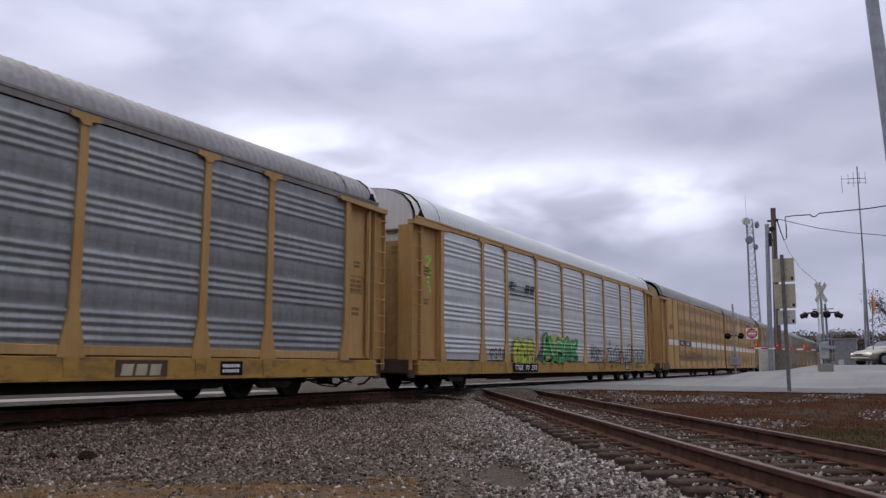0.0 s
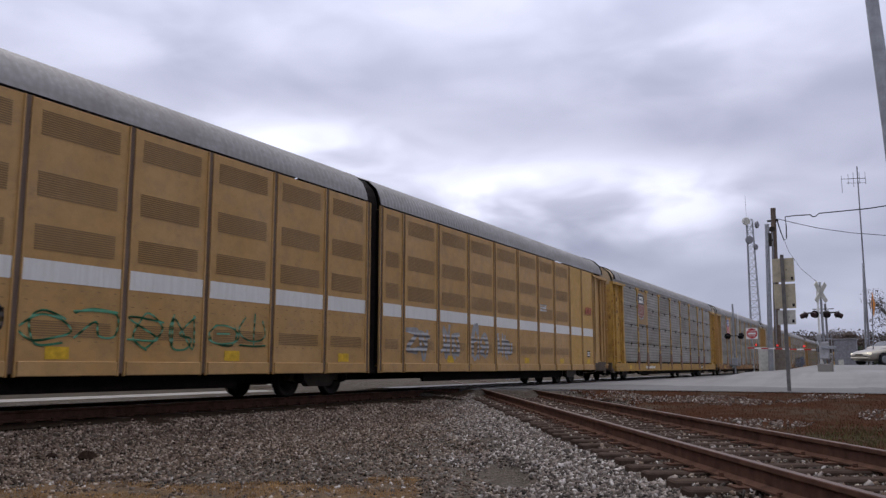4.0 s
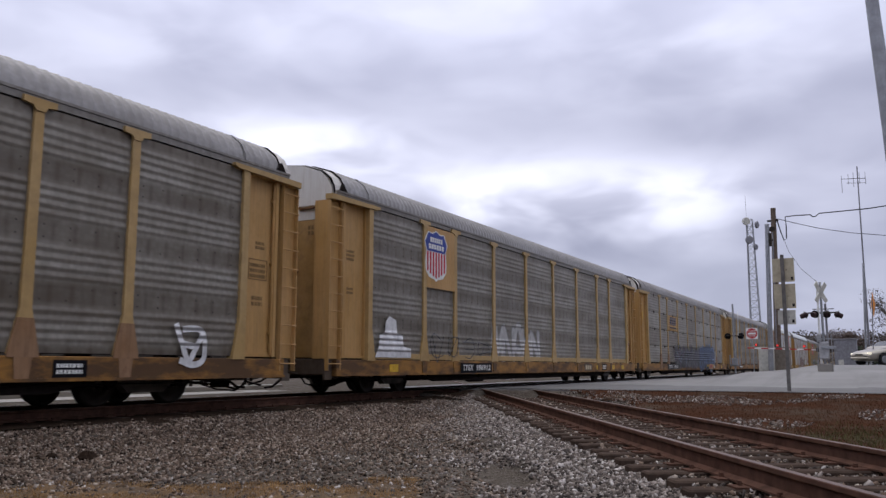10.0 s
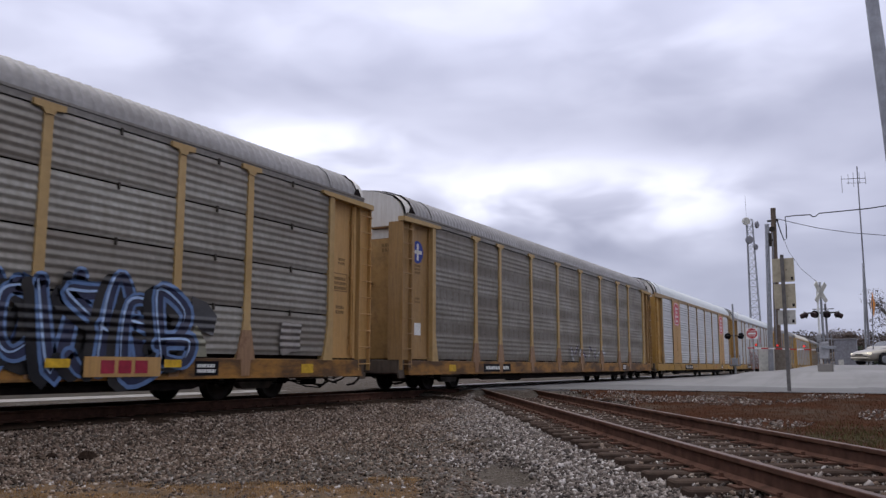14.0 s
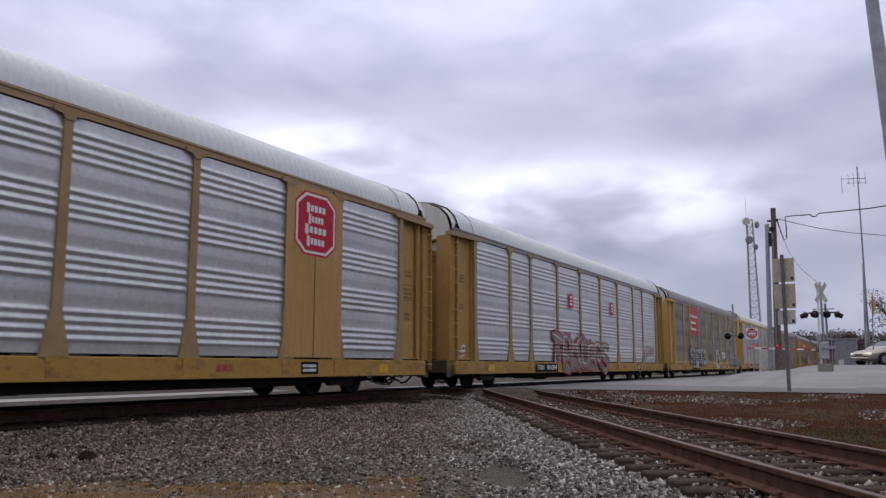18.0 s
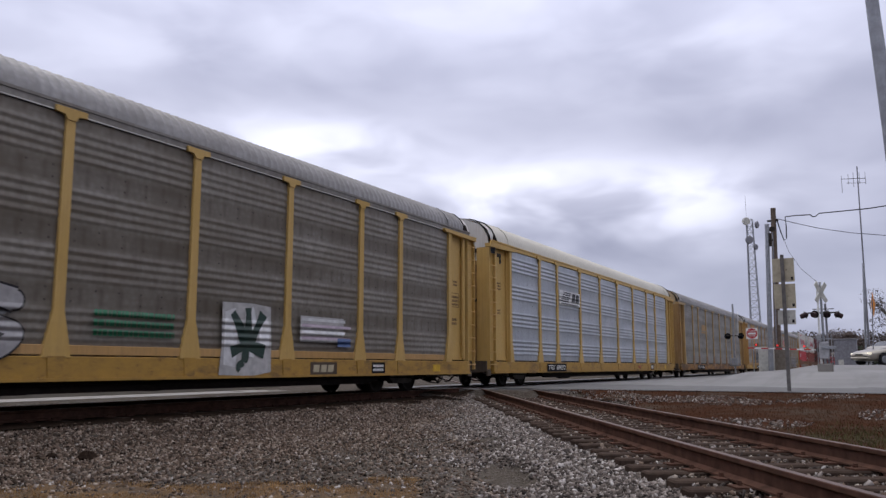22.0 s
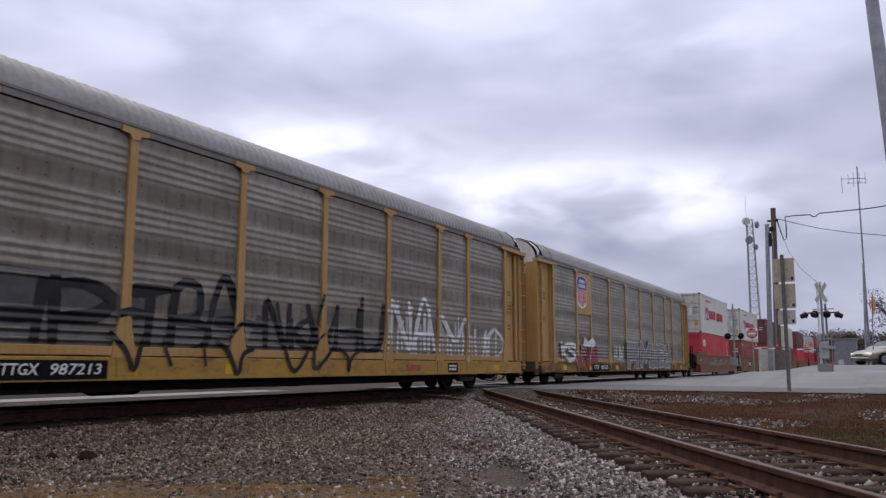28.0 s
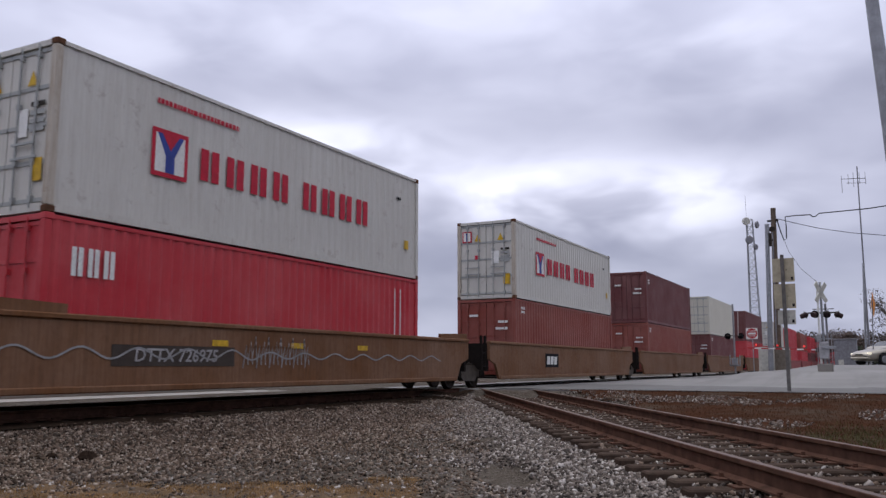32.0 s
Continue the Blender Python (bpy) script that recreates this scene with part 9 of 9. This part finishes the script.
c = RACKS["O"]
thrown(c, "ks", 2.6, 4.4, 1.0, 1.65, 0.20, P_WHITE, P_GHOST, "white sprayed letters", 0.03, None, None, True, 92)
thrown(c, "vna", 4.3, 7.4, 0.80, 1.62, 0.34, P_RED, P_TEAL, "red painted letters with white tops", 0.05, None, P_WHITE, False, 91)
outline_plate(c, "graffiti", [(5.4, 1.6), (6.9, 1.55), (7.2, 1.75), (6.8, 2.0), (6.1, 1.8), (5.6, 2.0)], FACE - 0.04, P_WHITE, "white painted crest")
scrawl(c, 7.4, 9.4, 1.05, 1.6, 7, 93, P_GHOST, 0.03)
thrown(c, "iuk", 10.0, 11.75, 1.05, 1.66, 0.19, P_PALE, P_WHITE, "small white painted letters", 0.025, None, None, True, 94)
outline_plate(c, "graffiti", [(12.28, 0.53), (12.66, 0.53), (12.66, 2.0), (12.5, 1.98), (12.28, 1.86)], FACE + 0.001, P_BLACK, "black side of block letters")
BLOCKS = (
    (12.60, 14.75, 0.50, (((0, 0), (0, 1)), ((1, 0), (1, 1)), ((0, 0.5), (1, 0.5)), ((0, 1), (1, 0.97)))),
    (15.15, 17.45, 0.46, (((0, 0), (0, 1)), ((0, 1), (0.5, 0.35)), ((0.5, 0.35), (1, 1)), ((1, 0), (1, 1)))),
    (17.75, 19.05, 0.36, (((0, 0), (0, 1)), ((0, 0.05), (1, 0.05)), ((1, 0), (1, 1)), ((0.5, 0.05), (0.5, 0.6)))),
    (19.35, 20.55, 0.33, (((0, 0), (0, 1)), ((0, 1), (1, 0.98)), ((0, 0.5), (1, 0.5)), ((0, 0.03), (1, 0.03)))),
    (20.85, 22.10, 0.30, (((0, 0), (0, 1)), ((0, 0.5), (1, 0.5)), ((1, 0), (1, 1)), ((0, 0.03), (1, 0.03)))),
)


def bar_plate(p, q, w, y):
    """A straight painted bar with square ends."""
    dx, dz = q[0] - p[0], q[1] - p[1]
    m = math.hypot(dx, dz)
    ux, uz, h = dx / m * w / 2, dz / m * w / 2, w / 2
    nx, nz = -dz / m * h, dx / m * h
    return Shape().prism([(p[0] - ux - nx, p[1] - uz - nz), (q[0] + ux - nx, q[1] + uz - nz), (q[0] + ux + nx, q[1] + uz + nz), (p[0] - ux + nx, p[1] - uz + nz)][::-1], "y", y - 0.0006, y)


for i, (x0, x1, w, bars_of) in enumerate(BLOCKS):
    root = None
    for layer, (off, grow, mat) in enumerate(((-0.13, 0.10, P_BLACK), (0.0, 0.09, P_WHITE), (0.0, 0.0, P_TIN))):
        for k, (p0, p1) in enumerate(bars_of):
            ends = [(x0 + w / 2 + a * (x1 - x0 - w) + off, 0.62 + w / 2 + b * (1.34 - w) + 0.04 * (i % 2) + off * 0.2) for a, b in (p0, p1)]
            sh = bar_plate(*ends, w + grow, FACE - 0.003 - 0.004 * layer - 0.0008 * k)
            if root is None:
                root = part("graffiti", sh, mat, c, "block graffiti letter in grey with pale edges")
            else:
                part("stroke", sh, mat, root)
for z0, z1 in ((3.31, 3.54), (1.58, 1.78)):
    pn = patch(c, "notice", LEN - 1.24, LEN - 0.72, z0, z1, STICKER, -HALF + 0.094, "yellow notice with dark lines")
    bars(c, LEN - 0.98, (z0 + z1) / 2, 0.42, 0.14, 3, -HALF + 0.09, BLACK, 5)
patch(c, "notice", LEN - 1.24, LEN - 0.72, 2.94, 3.25, OCHRE_DARK, -HALF + 0.095, "brown notice")
scrawl(c, 22.36, 23.35, 1.2, 1.85, 3, 95, P_BLACK, 0.03)
scrawl(c, 24.25, 26.06, 1.25, 1.7, 4, 96, P_BLACK, 0.03)
yellow_tabs(c, (6.57, 10.72, 14.08))


# ---- marks on the containers and wells ----
def wall_blocks(c, x0, x1, z, h, n, mat, y=-1.222, name="mark_block"):
    """A shipping line's name as a row of plain shapes."""
    w = (x1 - x0) / n
    lo, hi = z - h / 2, z + h / 2
    for k in range(n):
        a, b = x0 + k * w, x0 + (k + 0.80) * w
        for e in (a, a + 0.5 * (b - a)):
            outline_plate(c, name, [(e, lo), (e + 0.36 * (b - a), lo), (e + 0.36 * (b - a), hi), (e, hi)], y, mat, "plain bar of a shipping mark")


for key, full in (("up0", True), ("up1", True), ("up5", False)):
    c = RACKS[key]
    y = -1.222
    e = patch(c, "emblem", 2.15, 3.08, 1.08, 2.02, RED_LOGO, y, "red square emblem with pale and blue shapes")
    patch(c, "emblem_field", 2.24, 2.99, 1.17, 1.93, LETTER, y - 0.004, "", e)
    outline_plate(c, "emblem_shape", [(2.50, 1.17), (2.73, 1.17), (2.73, 1.5), (2.95, 1.93), (2.72, 1.93), (2.61, 1.68), (2.50, 1.93), (2.28, 1.93), (2.50, 1.5)], y - 0.008, BLUE_LOGO, "", e)
    outline_plate(c, "emblem_notch", [(2.40, 1.93), (2.83, 1.93), (2.62, 1.62)], y - 0.012, RED_LOGO, "", e)
    wall_blocks(c, 3.45, 6.5, 1.55, 0.66, 4, RED_LOGO)
    wall_blocks(c, 6.85, 9.9, 1.52, 0.66, 4, RED_LOGO)
    bars(c, 3.4, 2.56, 2.3, 0.16, 1, y, RED_LOGO, 3)
    patch(c, "yellow_plate", 11.62, 11.85, 0.82, 1.08, STICKER, y)
    bars(c, 11.3, 2.25, 0.25, 0.12, 1, y, BLACK, 5)
    ex = 0.035
    part("notice", Shape().box(ex - 0.02, ex - 0.012, -1.0, -0.72, 0.55, 0.95), STICKER, c, "yellow notice on the door")
    part("notice", Shape().box(ex - 0.02, ex - 0.012, -0.55, -0.25, 1.35, 1.85), SIGN_WHITE, c, "white notice on the door")
    em = part("emblem", Shape().box(ex - 0.02, ex - 0.012, 0.60, 1.0, 2.22, 2.66), RED_LOGO, c, "small red emblem on the door")
    part("emblem_field", Shape().box(ex - 0.024, ex - 0.02, 0.65, 0.95, 2.27, 2.61), LETTER, em)
    part("emblem_shape", Shape().box(ex - 0.028, ex - 0.024, 0.76, 0.84, 2.27, 2.61), BLUE_LOGO, em)
    part("notice", Shape().box(ex - 0.02, ex - 0.012, 0.28, 0.46, 1.55, 1.70), RED_LOGO, c, "small red notice on the door")
    for k in range(4):
        part("stencil_mark", Shape().box(ex - 0.02, ex - 0.012, -0.98, -0.62, 1.42 + 0.15 * k, 1.50 + 0.15 * k), STEEL_DARK if k == 3 else FRAME_GREY, c)
    for yy in (-0.62, 0.35):
        part("warning_triangle", Shape().prism([(yy - 0.13, 2.25), (yy + 0.13, 2.25), (yy, 2.52)], "x", ex - 0.02, ex - 0.012), STICKER, c, "yellow warning triangle")
c = RACKS["low0"]
wall_blocks(c, 0.55, 1.55, 2.1, 0.5, 3, LETTER)
part("stripe_mark", Shape().box(11.1, 11.15, -1.226, -1.222, 0.9, 2.5).box(11.4, 11.45, -1.226, -1.222, 0.9, 2.5), LETTER, c, "thin white number column")
for key, cx in (("up2", 0.4), ("low2", 0.4), ("low1", 0.6), ("low3", 0.6)):
    bars(RACKS[key], cx + 0.15, 2.45, 0.4, 0.3, 2, -1.222, LETTER, 6)
    for y0, y1, z in ((-0.9, -0.4, 1.7), (-0.9, -0.5, 1.95), (0.3, 0.7, 2.2)):
        part("stencil_mark", Shape().box(-0.012, -0.004, y0, y1, z, z + 0.09), LETTER, RACKS[key], "pale stencilled line")

WELL_PATCH = spray("dark_number_patch", (0.045, 0.033, 0.026))
w0, w1 = WELLS[0], WELLS[1]
yw = -1.42 - 0.05
pt = patch(w0, "number_plate", 4.75, 7.85, 0.72, 1.10, WELL_PATCH, yw, "dark plate with painted number")
part("lettering", lettering("DTTX 726975", 0.34, 0.1, 1.05), P_SILVER, pt, "white painted characters", (6.3, yw - 0.009, 0.91))
s = Shape()
s.ribbon([(2.6 + 0.12 * i, 0.95 + 0.10 * math.sin(i * 0.62) * (1 if i < 50 else 0.7)) for i in range(120)], 0.035, yw - 0.012, 0.0015)
for i in range(16):
    a = 8.1 + 0.14 * i
    s.ribbon([(a, 0.68 + 0.1 * (i % 3)), (a + 0.1, 1.15 + 0.2 * ((i * 7) % 3) / 2), (a + 0.16, 0.75)], 0.03, yw - 0.013 - 0.0003 * (i % 5), 0.0015)
part("graffiti", s, P_GHOST, w0, "long wavering chalk line")
for x in (1.35, 7.2, 9.7, 12.4):
    patch(w0, "yellow_plate", x, x + 0.45, 1.12, 1.24, STICKER, yw - 0.001)
owner_blocks(w1, 6.6, 0.95, 1.2, 0.32, LETTER, 3, BLACK)
for ob in [o for o in w1.children if o.name.startswith(("mark_block", "mark_plate"))]:
    ob.location.y += HALF + 0.053 + yw - 0.004


def motions():
    """The whole train draws past, slowly gaining speed; the cloud drifts a little."""
    for ob, x0 in MOVING:
        z = ob.matrix_basis.translation.z
        walk(ob, [(float(t), pose(x0 - run(t), YC, z)) for t in range(0, 33, 4)])
    walk(CLOUD, [(float(t), pose(0, 0, 0, 0, 0, 0.8 - 1.6 * t / 32)) for t in range(0, 33, 8)])


motions()
